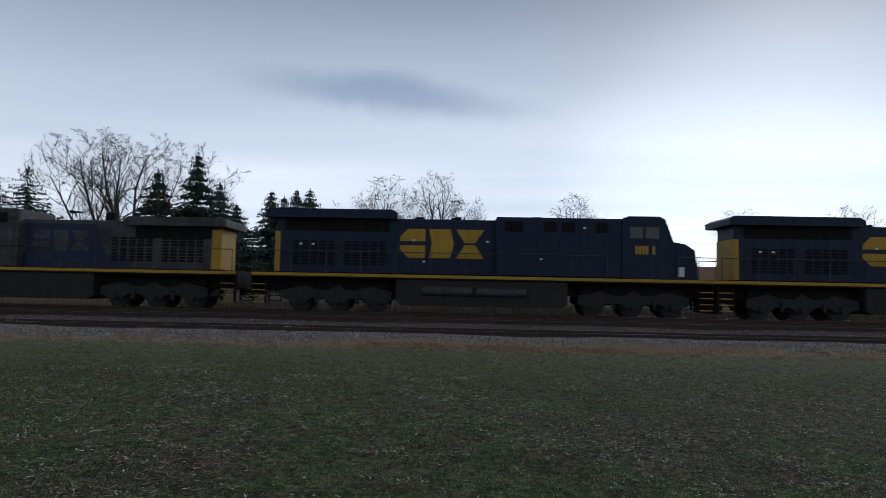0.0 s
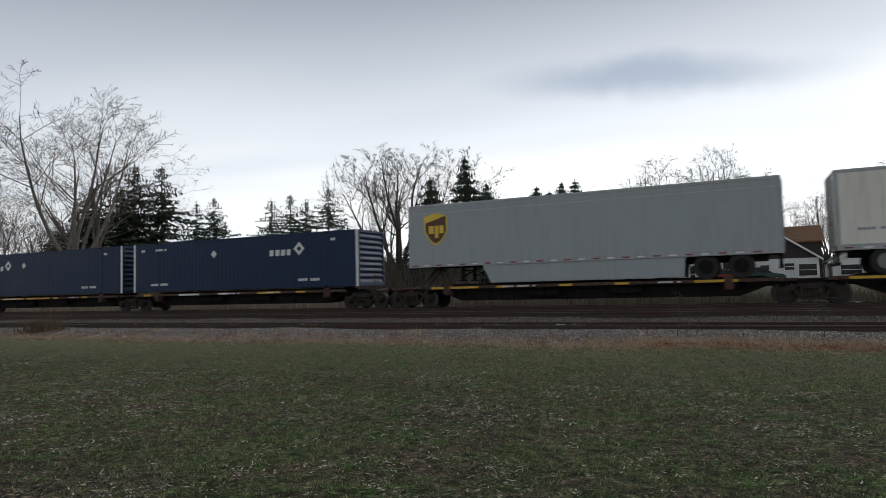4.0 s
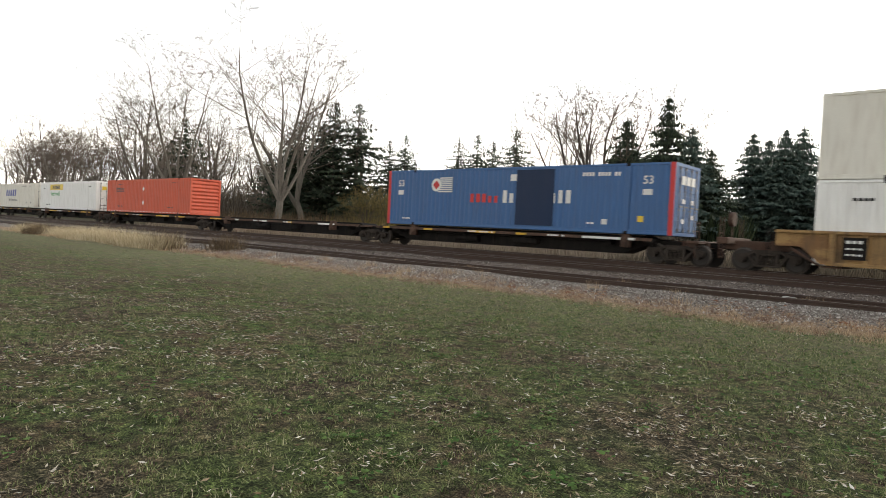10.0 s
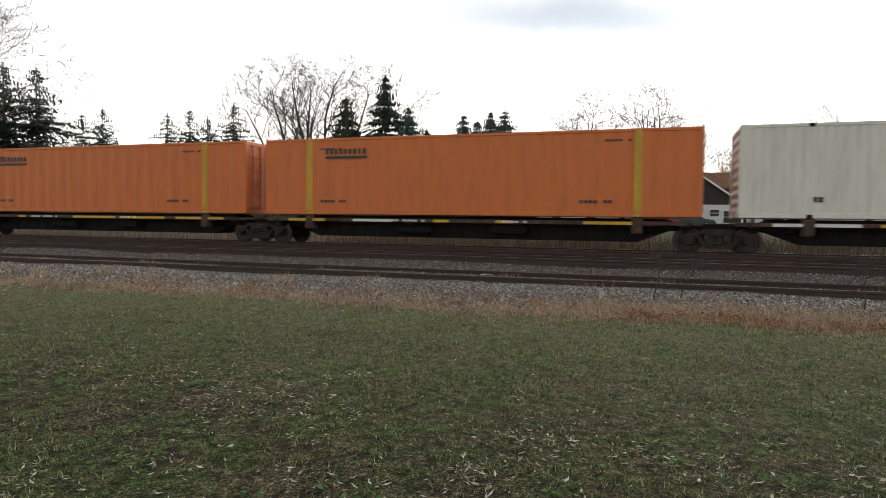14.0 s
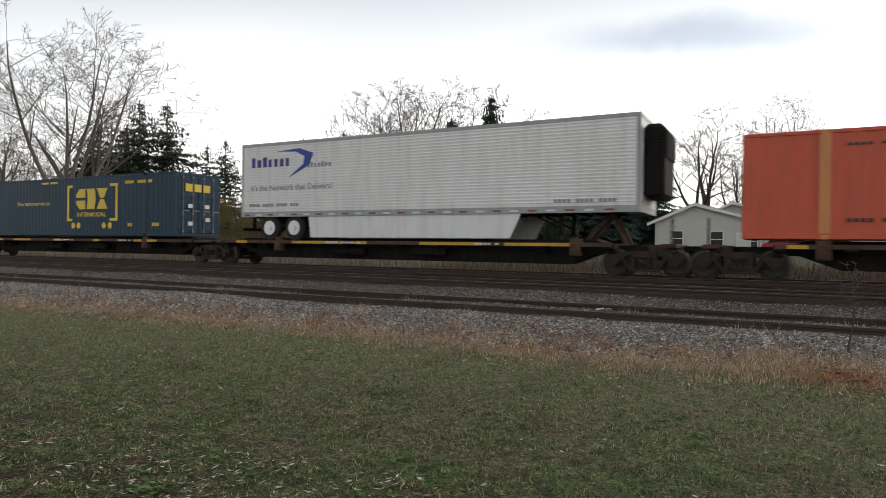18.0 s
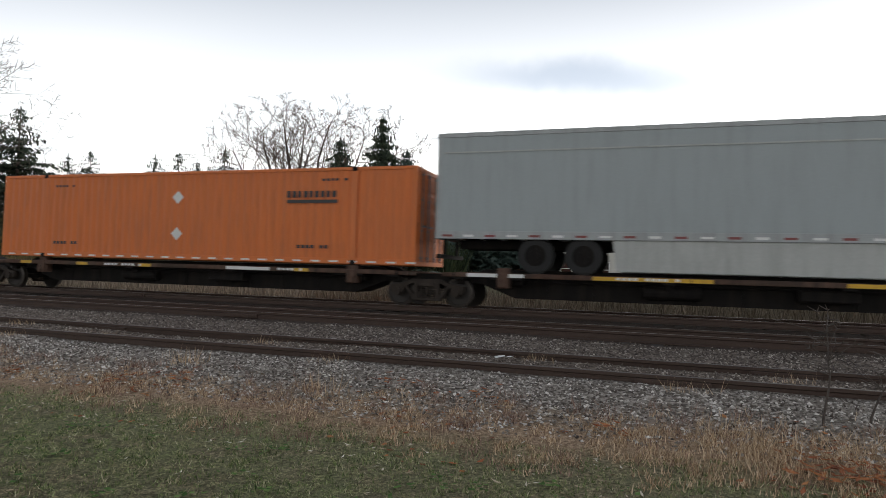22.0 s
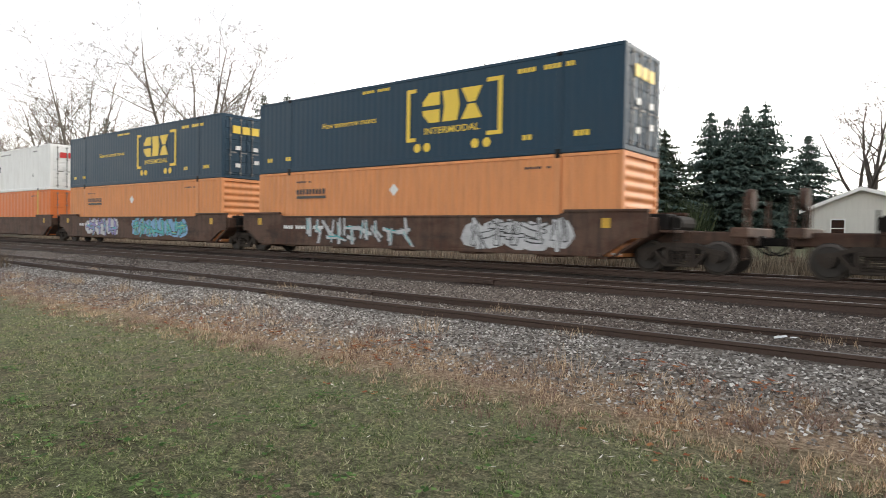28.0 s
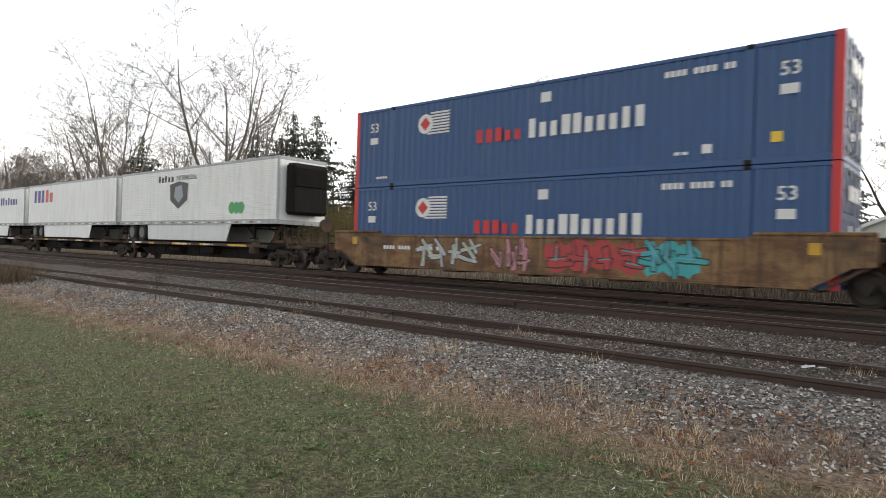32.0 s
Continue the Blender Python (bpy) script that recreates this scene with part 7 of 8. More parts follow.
def tree(x, y, h, kind, turn=0.0, bark=None, wide=1.0):
    lab = {"oak": "broad bare oak with a gnarled spreading crown", "tall": "tall bare tree with pale forked trunk", "ash": "bare tree with upswept grey branches", "willow": "bare tree with fine drooping twigs", "slim": "slim leafless young tree", "bush": "rounded leafless brown bush" if bark else "rounded yellowing willow bush with fine stems"}[kind]
    t = thing("tree", lab, "tree", "bare trees behind the tracks", at=(x, y, float(ground_height(x, y))))
    k = h / 10.0
    m = pose(0, 0, 0, 0, 0, turn) @ Matrix.Diagonal((k * wide, k * wide, k, 1))
    a, b = tree_meshes(11 + int(abs(x) + h) % 2, kind)
    part("trunk", a, bark or M_BARK, t, at=m)
    part("crown", b, (M_BRUSH if bark else M_OLIVE) if kind == "bush" else M_PTWIG if bark is M_PALE else M_TWIG, t, at=m)
    return t


def conifer_mesh(seed, ragged):
    """Foliage of a conifer 10 m tall: sprays along drooping branches in whorls; ragged ones have open tiers and upturned tips."""
    r = np.random.default_rng(seed + (50 if ragged else 0))
    v, f = [], []
    z = 0.25
    while z < 9.85:
        u = 1 - z / 10
        reach = (0.10 + (3.9 if ragged else 3.5) * u ** (0.72 if ragged else 0.82)) * r.uniform(0.8, 1.12)
        n = (6 + int(6 * u)) if ragged else (8 + int(13 * u))
        a0 = r.uniform(0, 6.28)
        for i in range(n):
            if r.random() < (0.18 if ragged else 0.06):
                continue
            a = a0 + 6.28 * i / n + r.uniform(-0.25, 0.25)
            L = reach * (r.uniform(0.45, 1.25) if ragged else r.choice((0.55, 0.8, 0.95, 1.0, 1.3)) * r.uniform(0.85, 1.1))
            m = max(3, int(L / 0.17))
            drop = r.uniform(-0.05, 0.25) if ragged else r.uniform(0.05, 0.34)
            curl = 0.22 if ragged else 0.12
            for q in range(m):
                s = (q + 0.6) / m
                cx, cy = math.cos(a) * L * s, math.sin(a) * L * s
                cz = z - drop * L * s * s + curl * L * max(0, s - 0.65) + r.uniform(-0.05, 0.05)
                w = (0.10 + 0.30 * (1 - s) + 0.06 * L) * r.uniform(0.6, 1.4) * min(1.0, 0.25 + 1.6 * u)
                for side in (-1, 1):
                    b = a + side * r.uniform(0.5, 1.2)
                    px, py = cx + math.cos(b) * w, cy + math.sin(b) * w
                    pz = cz - r.uniform(0.02, 0.30)
                    o = 0.22 * min(1, 0.3 + 2 * u)
                    k = len(v)
                    v += [(cx - 0.06 * math.sin(a) * side, cy + 0.06 * math.cos(a) * side, cz + 0.05), (px, py, pz), (cx + math.cos(a) * o, cy + math.sin(a) * o, cz - 0.04)]
                    f.append((k, k + 1, k + 2))
        z += r.uniform(0.30, 0.52) * (0.55 + 0.6 * u) if ragged else r.choice((0.10, 0.16, 0.34)) * r.uniform(0.8, 1.2) * (0.7 + 0.6 * u)
    for i in range(14):
        a = r.uniform(0, 6.28); k = len(v); zz = 9.5 + 0.04 * i
        v += [(0, 0, zz + 0.12), (0.07 * math.cos(a), 0.07 * math.sin(a), zz - 0.1), (0.05 * math.cos(a + 1), 0.05 * math.sin(a + 1), zz - 0.06)]
        f.append((k, k + 1, k + 2))
    return soup("crown", v, f)


def cone_trunk():
    bm = rod(bmesh.new(), (0, 0, -0.3), (0, 0, 9.9), 0.17, 8, 0.02)
    return mesh_of(bm, "trunk")


def conifer(x, y, h, seed=0, wide=1.0, mat=None, turn=0.0, ragged=False):
    blue = mat is M_BLUESP
    t = thing("spruce", "blue-green spruce with drooping tiers" if blue else "dark ragged spruce with a pointed top", "tree", "spruces behind the tracks", at=(x, y, float(ground_height(x, y))))
    k = h / 10
    m = pose(0, 0, 0, 0, 0, turn) @ Matrix.Diagonal((k * wide, k * wide, k, 1))
    part("trunk", shared(cone_trunk), M_BARK, t, at=m)
    part("crown", shared(conifer_mesh, seed % 4, ragged), mat or M_NEEDLE, t, at=m)
    return t


conifer(-3.5, 31, 13.9, 0, 0.9)
conifer(-7.2, 30.5, 12.2, 1, 1.0)
conifer(-1.4, 31.5, 11.0, 2, 1.2, M_BLUESP)
conifer(-0.2, 33, 9.2, 3, 1.2)
for i, (x, y, h) in enumerate(((0.7, 42, 11.6), (1.9, 43, 11.2), (3.6, 42, 11.8), (4.9, 43, 12.1))):
    conifer(x, y, h, i, 1.1, M_BLUESP, 40 * i)
conifer(7.8, 46, 9.6, 1, 1.15, M_BLUESP, 20)
for i, (x, y, h) in enumerate(((-40.1, 45, 14), (-37.4, 46, 14.4), (-34.7, 46, 13.4), (-32.2, 48, 15.2))):
    conifer(x, y, h, i + 1, 1.0, None, 70 * i, True)
for i, (x, y, h, w) in enumerate(((-58.0, 52, 16.6, 0.9), (-59.8, 50, 15.6, 0.9), (-56.5, 40, 19.5, 1.15), (-62.3, 40, 20.6, 1.1), (-66.5, 41, 17.5, 1.1), (-71.7, 40, 18.2, 1.1), (-76, 42, 16.5, 1.1))):
    conifer(x, y, h, i, w, None, 50 * i, True)
for i, (x, y, h) in enumerate(((-108, 38, 21), (-128, 45, 19), (-95, 50, 15), (-52, 60, 9), (-48, 62, 8.5))):
    conifer(x, y, h, i + 2, 1.0, None, 33 * i, True)
tree(-13.0, 34, 15.95, "oak", 20, None, 1.08)
tree(-25, 52, 14, "ash", 120)
for i, (x, y, h) in enumerate(((-45.5, 33, 6.8), (-41, 36, 6.4), (-37.5, 31, 6.2), (-33.5, 35, 6.6), (-29.5, 30, 5.8), (-25.5, 34, 6.4), (-21.5, 31, 5.2), (-49.5, 36, 6.0))):
    tree(x, y, h, "bush", 55 * i)
for i, (x, y, h) in enumerate(((-18.5, 41, 5.0), (-14, 44, 4.6), (-9.5, 40, 5.2), (-5, 42, 4.4), (-22, 46, 5.4), (7.5, 50, 4.2), (-1, 47, 4.4), (-28, 53, 6.5), (-34, 55, 7.0), (-40, 52, 6.6), (-46, 54, 7.4), (-53, 52, 7.0), (-60, 56, 8.0), (-68, 50, 7.6), (-78, 50, 8.2), (-88, 48, 8.0), (-100, 46, 8.6), (-112, 48, 8.4))):
    tree(x, y, h, "bush", 70 * i, M_BARK, 1.2)
tree(-55.3, 25, 27.8, "tall", 0, M_PALE, 1.35)
tree(-60.5, 33, 21, "ash", 40, M_PALE, 1.1)
tree(-78, 22, 26.8, "tall", 130, M_PALE, 1.2)
tree(-117, 34, 29, "ash", 60, M_PALE, 0.9)
tree(-84, 46, 19, "willow", 10)
for x, y, h, kind, turn, wide in ((-130, 22, 19, "willow", 40, 1.25), (-121, 26, 17.5, "ash", 200, 1.3), (-110, 29, 17, "willow", 120, 1.2), (-145, 21, 18, "ash", 15, 1.3), (-101, 32, 15.5, "ash", 310, 1.3), (-160, 22, 17, "willow", 260, 1.3), (-92, 34, 15, "willow", 75, 1.2)):
    tree(x, y, h, kind, turn, M_PALE, wide)
tree(11.9, 54, 15.2, "ash", 30, None, 1.15)
tree(19.4, 55, 16.2, "ash", 210, None, 1.05)
tree(14.2, 66, 13.5, "ash", 77)
tree(23, 64, 14, "ash", 300)
tree(32, 70, 12, "willow", 130)
tree(44.5, 90, 19.0, "ash", 200, None, 0.9)
tree(47, 96, 15, "willow", 50)
tree(72, 84, 16, "slim", 0)
tree(97, 90, 18, "slim", 60)
tree(100, 92, 17, "slim", 160)
tree(36, 108, 15, "oak", 10)
rt = random.Random(3)
for i in range(16):
    tree(-130 - i * 11 + rt.uniform(-4, 4), 38 + rt.uniform(0, 40), rt.uniform(21, 32), rt.choice(("willow", "ash", "tall")), rt.uniform(0, 360), M_PALE if i % 2 else None)
for i in range(8):
    tree(-90 - i * 9 + rt.uniform(-4, 4), 60 + rt.uniform(0, 30), rt.uniform(15, 24), rt.choice(("willow", "ash")), rt.uniform(0, 360))
for i in range(6):
    tree(50 + i * 16, 110 + rt.uniform(0, 40), rt.uniform(9, 15), rt.choice(("willow", "oak")), rt.uniform(0, 360))
for i in range(5):
    tree(-20 + i * 9, 80 + rt.uniform(0, 20), rt.uniform(9, 12), "willow", rt.uniform(0, 360))


def thicket(name, x0, x1, y0, y1, count, h0, h1, mat, label, w=0.02):
    """Far undergrowth: upright twigs and sprays, too many to count."""
    x, y = rg.uniform(x0, x1, count), rg.uniform(y0, y1, count)
    ob = blades(name, x, y, ground_height(x, y), h0, h1, w, mat, label, 0.45)
    return tagged(ob, category="undergrowth")


M_WEED = island_material("grey_tan_weeds", [(0, (0.07, 0.056, 0.04)), (0.5, (0.155, 0.127, 0.09)), (1, (0.3, 0.25, 0.185))])
M_FARW = island_material("grey_brown_wood", [(0, (0.07, 0.058, 0.047)), (0.6, (0.13, 0.11, 0.09)), (1, (0.22, 0.19, 0.155))])
M_REED = island_material("dry_reeds", [(0, (0.14, 0.105, 0.075)), (0.5, (0.30, 0.24, 0.18)), (1, (0.50, 0.42, 0.32))])
thicket("far_brush", -270, -72, 44, 84, 30000, 3.5, 13, M_FARW, "grey-brown leafless brush at the wood's edge", 0.05)
thicket("willow_brush", -48, -20, 26, 40, 2500, 1.0, 3.4, M_OLIVE, "yellowing willow brush behind the tracks", 0.06)
thicket("low_brush", -120, -46, 20, 40, 9000, 1.0, 3.6, M_BRUSH, "low brown brush behind the tracks", 0.04)
thicket("reed_bed", -60, 8, 8, 22, 16000, 0.9, 1.9, M_REED, "dry tan reeds behind the tracks", 0.018)
thicket("hedge_brush", -22, 0, 24, 34, 8000, 0.8, 4.6, M_FARW, "brown brush below the spruces", 0.04)
thicket("wood_edge_brush", -180, -84, 27, 44, 9000, 3.0, 10.5, M_FARW, "grey-brown leafless saplings along the tracks", 0.05)
M_EVER = island_material("dark_evergreen_leaves", [(0, (0.012, 0.02, 0.010)), (0.6, (0.03, 0.045, 0.02)), (1, (0.06, 0.075, 0.035))])
thicket("tall_far_grass", 4, 75, 5, 16, 34000, 0.45, 1.25, M_WEED, "tall dry grass between the tracks and the houses", 0.03)
thicket("far_weeds", -60, 60, 2.7, 6, 52000, 0.18, 0.62, M_WEED, "dry weeds on the far side of the tracks", 0.018)
thicket("evergreen_hedge", -10.5, 3.5, 29, 33, 9000, 0.8, 4.2, M_EVER, "dark evergreen undergrowth below the spruces", 0.10)
thicket("back_brush", -52, 6, 49, 58, 12000, 1.5, 5.5, M_BRUSH, "brown leafless brush behind the spruces", 0.07)
thicket("back_wood", -70, 30, 95, 125, 9000, 3, 9, M_BRUSH, "distant brown wood behind the houses", 0.12)
thicket("distant_wood", 20, 260, 120, 190, 9000, 4, 9, M_BRUSH, "distant leafless wood", 0.12)

# ---- verge plants and litter ----


def clump(name, x, y, n, r, h0, h1, mat, label, w=0.006, lean=0.6):
    px, py = rg.normal(x, r, n), rg.normal(y, r * 0.6, n)
    return tagged(blades(name, px, py, ground_height(px, py), h0, h1, w, mat, label, lean), category="weed", kind="stuff" if name == "weed_tuft" else "thing")


M_PSTRAW = island_material("pale_straw", [(0, (0.34, 0.26, 0.15)), (0.5, (0.58, 0.48, 0.31)), (1, (0.80, 0.70, 0.52))])


def long_clump(x0, x1, y, n, h0, h1, label):
    px, py = rg.uniform(x0, x1, n), rg.normal(y, 0.35, n)
    return tagged(blades("dry_grass_clump", px, py, ground_height(px, py), h0, h1, 0.004 if h1 < 0.5 else 0.009, M_STRAW if h1 < 0.5 else M_PSTRAW, label, 1.1), category="dry grass", kind="stuff")


long_clump(19.0, 32, -12.35, 11000, 0.05, 0.20, "tall straw-coloured grass with bent tips")
long_clump(-20, -7.5, -12.7, 9000, 0.35, 0.95, "tall pale straw clump beside the siding")
long_clump(-31, -22, -12.2, 3000, 0.2, 0.7, "pale dry grass along the verge")
for x, y, n, h in ((-24.8, -12.9, 700, 1.1), (-8.2, -12.6, 600, 1.2), (-5.2, -11.4, 700, 1.0)):
    clump("bush", x, y, n, 0.55, 0.4, h, M_BRUSH, "small leafless brown bush beside the siding", 0.008, 0.9)
for x, y in ((4.0, -11.3), (7.7, -11.4), (9.2, -11.6), (1.5, -11.2), (6.3, -11.9), (12.4, -11.1), (-1.5, -11.6), (14.9, -11.8)):
    clump("weed_tuft", x, y, 90, 0.2, 0.06, 0.34, M_STRAW, "small dry weed tuft in the ballast", 0.005)
for x, y in ((16.75, -11.5), (13.0, -11.9), (12.5, -12.3), (15.6, -11.3), (18.2, -12.2), (10.6, -12.2)):
    lx, ly = rg.normal(x, 0.13, 26), rg.normal(y, 0.1, 26)
    tagged(leaves("oak_leaf_drift", lx, ly, ground_height(lx, ly) + rg.uniform(0, 0.1, 26), 0.03, 0.065, M_RLEAF, "small drift of rust-red oak leaves"), kind="stuff")
lx, ly = rg.uniform(19.6, 27, 900), rg.normal(-12.75, 0.22, 900)
leaves("leaf_drift", lx, ly, ground_height(lx, ly) + rg.uniform(0, 0.06, 900), 0.035, 0.08, M_RLEAF, "long drift of rust-red oak leaves at the grass edge")


def weed_stalk(x, y, h, seed):
    r = random.Random(seed)
    segs = []
    p, d = Vector((0, 0, -0.05)), Vector((0.05, 0, 1))
    for i in range(7):
        q = p + d.normalized() * h / 7
        segs.append((*p, *q, 0.014 - 0.0015 * i, 0.0125 - 0.0015 * i))
        if i > 2:
            for _ in range(5):
                e = q + Vector((r.gauss(0, 0.14), r.gauss(0, 0.14), r.uniform(0.05, 0.22)))
                segs.append((*q, *e, 0.005, 0.003))
                for _ in range(3):
                    segs.append((*e, *(e + Vector((r.gauss(0, 0.05), r.gauss(0, 0.05), r.uniform(0, 0.06)))), 0.007, 0.003))
        p, d = q, d + Vector((r.gauss(0, 0.1), r.gauss(0, 0.1), 0))
    ob = part("weed_stalk", soup("weed_stalk", *tubes(segs, 4)), M_BARK)
    ob.location = (x, y, float(ground_height(x, y)))
    return tagged(ob, "dark dead weed stalk with branching seed heads", "weed", "weed stalks along the siding")


for x, y in ((3.2, -9.2), (6.5, -8.9), (9.4, -9.5), (12.2, -8.95), (16.9, -8.75), (20.3, -9.3), (24.1, -9.0), (-2.0, -9.3), (8.1, -10.3), (14.2, -10.35), (18.9, -10.4)):
    clump("weed_tuft", x, y, 40, 0.16, 0.05, 0.22, M_STRAW, "small dry weed tuft between the rails", 0.004, 0.8)
weed_stalk(20.15, -11.5, 0.95, 1)
weed_stalk(20.6, -11.3, 0.7, 2)
weed_stalk(23.4, -11.4, 0.8, 3)
weed_stalk(3.9, -11.1, 0.75, 4)


def litter(x, y, z):
    t = thing("paper_litter", "crumpled white paper scrap lying between the rails", "litter", at=(x, y, z))
    for i, (w, d, a) in enumerate(((0.075, 0.05, 25), (0.06, 0.045, -30))):
        bm = bmesh.new()
        g = [[bm.verts.new((w * (u / 4 - 0.5) * 2, d * (q / 3 - 0.5) * 2, 0.03 * abs(math.sin(3 * u + 2 * q + i)) + 0.004 * u)) for q in range(4)] for u in range(5)]
        for u in range(4):
            for q in range(3):
                bm.faces.new((g[u][q], g[u + 1][q], g[u + 1][q + 1], g[u][q + 1]))
        part("scrap", bm, P_WMARK, t, at=pose(-0.07 + 0.15 * i, 0, 0.01, 0, 0, a))
    return t


litter(16.42, -8.85, -0.325)

# ---- houses, cars and poles beyond the tracks ----
M_SIDING = material("cream_clapboard", (0.62, 0.61, 0.56), 0.7, 0, 0.06, 1, 15, dirt=0.12, dirt_color=(0.3, 0.28, 0.22))
M_WSIDE = material("white_clapboard", (0.74, 0.74, 0.72), 0.7, 0, 0.05, 1, 15, dirt=0.1, dirt_color=(0.3, 0.28, 0.22))
M_DSIDE = material("dark_brown_siding", (0.045, 0.032, 0.028), 0.8, 0, 0.15, 1, 15)
M_ROOFG = material("grey_shingles", (0.17, 0.17, 0.165), 0.9, 0, 0.25, 2, 12, 0.4)
M_ROOFB = material("rust_brown_shingles", (0.25, 0.135, 0.07), 0.9, 0, 0.25, 2, 12, 0.4)
M_TRIM = material("white_trim", (0.78, 0.78, 0.76), 0.6, 0, 0.04, 1, 15)
M_BRICK = material("chimney_brick", (0.2, 0.1, 0.075), 0.9, 0, 0.25, 4, 20)


def window(parent, x, z, w, h, y, mat=None):
    """A framed sash window in the wall that faces the tracks."""
    wn_ = part("window", box(bmesh.new(), x, x + w, y - 0.05, y - 0.02, z, z + h), P_GLASS, parent)
    fr = bmesh.new()
    for a, b, c, d in ((x - 0.09, x + w + 0.09, z - 0.09, z), (x - 0.09, x + w + 0.09, z + h, z + h + 0.09), (x - 0.09, x, z, z + h), (x + w, x + w + 0.09, z, z + h), (x, x + w, z + h / 2 - 0.03, z + h / 2 + 0.03)):
        box(fr, a, b, y - 0.09, y - 0.02, c, d)
    part("window_frame", fr, mat or M_TRIM, wn_)
    return wn_


def clapboards(parent, x0, x1, y, z0, z1, mat, step=0.2):
    bm = bmesh.new()
    z = z0
    while z < z1 - 0.02:
        zt = min(z + step, z1)
        prism_y = [(y - 0.035, z), (y, z), (y, zt), (y - 0.008, zt)]
        a = [bm.verts.new((x0, py, pz)) for py, pz in prism_y]
        b = [bm.verts.new((x1, py, pz)) for py, pz in prism_y]
        for i in range(4):
            bm.faces.new((a[i], b[i], b[(i + 1) % 4], a[(i + 1) % 4]))
        z += step
    bmesh.ops.recalc_face_normals(bm, faces=bm.faces)
    return tagged(part("clapboard_cladding", bm, mat, parent), kind="stuff")


def gable_house(name, label, x, y, z, w, d, eave, rise, wall, roof, front, windows, door=None, base=None, chimney=None, over=0.45, ridge=None):
    """A house with its corner at x, y: front 'gable' (ridge along y) or 'eave' (ridge along x) to the tracks."""
    hs = thing(name, label, "house", "houses behind the tracks", at=(x, y, z))
    if front == "gable":
        rx = w / 2 if ridge is None else ridge
        bm = prism(bmesh.new(), [(0, -0.5), (w, -0.5), (w, eave), (rx, eave + rise), (0, eave)], 0, d)
        part("wall", bm, wall, hs)
        for x1, run in ((w + over, w - rx), (-over, rx)):
            z1 = eave - over * rise / run
            r = prism(bmesh.new(), [(rx, eave + rise + 0.02), (x1, z1 + 0.02), (x1, z1 + 0.2), (rx, eave + rise + 0.2)], -over, d + over)
            part("roof", r, roof, hs)
            f = prism(bmesh.new(), [(rx, eave + rise - 0.1), (x1, z1 - 0.1), (x1, z1 + 0.17), (rx, eave + rise + 0.17)], -over - 0.05, -over)
            part("fascia", f, M_TRIM, hs)
    else:
        bm = bmesh.new()
        box(bm, 0, w, 0, d, -0.5, eave)
        part("wall", bm, wall, hs)
        for s in (0, 1):
            r = bmesh.new()
            y0, y1 = (-over, d / 2) if s == 0 else (d + over, d / 2)
            zl = eave - over * rise / (d / 2)
            vs = [(-over, y0, zl), (w + over, y0, zl), (w + over, y1, eave + rise), (-over, y1, eave + rise)]
            a = [r.verts.new(p) for p in vs]
            b = [r.verts.new((p[0], p[1], p[2] + 0.18)) for p in vs]
            r.faces.new(a); r.faces.new(b[::-1])
            for i in range(4):
                r.faces.new((a[i], b[i], b[(i + 1) % 4], a[(i + 1) % 4]))
            bmesh.ops.recalc_face_normals(r, faces=r.faces)
            part("roof", r, roof, hs)
        for gx in (0.0, w):
            g = bmesh.new()
            a = [g.verts.new(p) for p in ((gx, 0, eave), (gx, d, eave), (gx, d / 2, eave + rise))]
            b = [g.verts.new((p[0] + (0.1 if gx == 0 else -0.1), p[1], p[2])) for p in ((gx, 0, eave), (gx, d, eave), (gx, d / 2, eave + rise))]
            g.faces.new(a); g.faces.new(b[::-1])
            for i in range(3):
                g.faces.new((a[i], b[i], b[(i + 1) % 3], a[(i + 1) % 3]))
            bmesh.ops.recalc_face_normals(g, faces=g.faces)
            part("gable_wall", g, wall, hs)
        f = bmesh.new()
        box(f, -over, w + over, -over - 0.04, -over, eave - over * rise / (d / 2) - 0.08, eave - over * rise / (d / 2) + 0.14)
        part("fascia", f, M_TRIM, hs)
    clapboards(hs, 0.03, w - 0.03, -0.002, -0.3, eave, base or wall)
    for wx, wz, ww, wh in windows:
        window(hs, wx, wz, ww, wh, -0.03)
    if door:
        dx, dw, dh = door
        dr = part("door", box(bmesh.new(), dx, dx + dw, -0.09, -0.04, -0.2, dh), M_TRIM, hs)
        pn = bmesh.new()
        for i in range(4):
            box(pn, dx + 0.08, dx + dw - 0.08, -0.11, -0.085, -0.1 + i * dh / 4, -0.15 + (i + 0.9) * dh / 4)
        part("door_panel", pn, M_WSIDE, dr)
    if chimney:
        cx, cy, ch = chimney
        cm = bmesh.new()
        box(cm, cx - 0.3, cx + 0.3, cy - 0.3, cy + 0.3, eave, ch, 0.02)
        box(cm, cx - 0.36, cx + 0.36, cy - 0.36, cy + 0.36, ch - 0.12, ch + 0.02, 0.02)
        part("chimney", cm, M_BRICK, hs)
    return hs


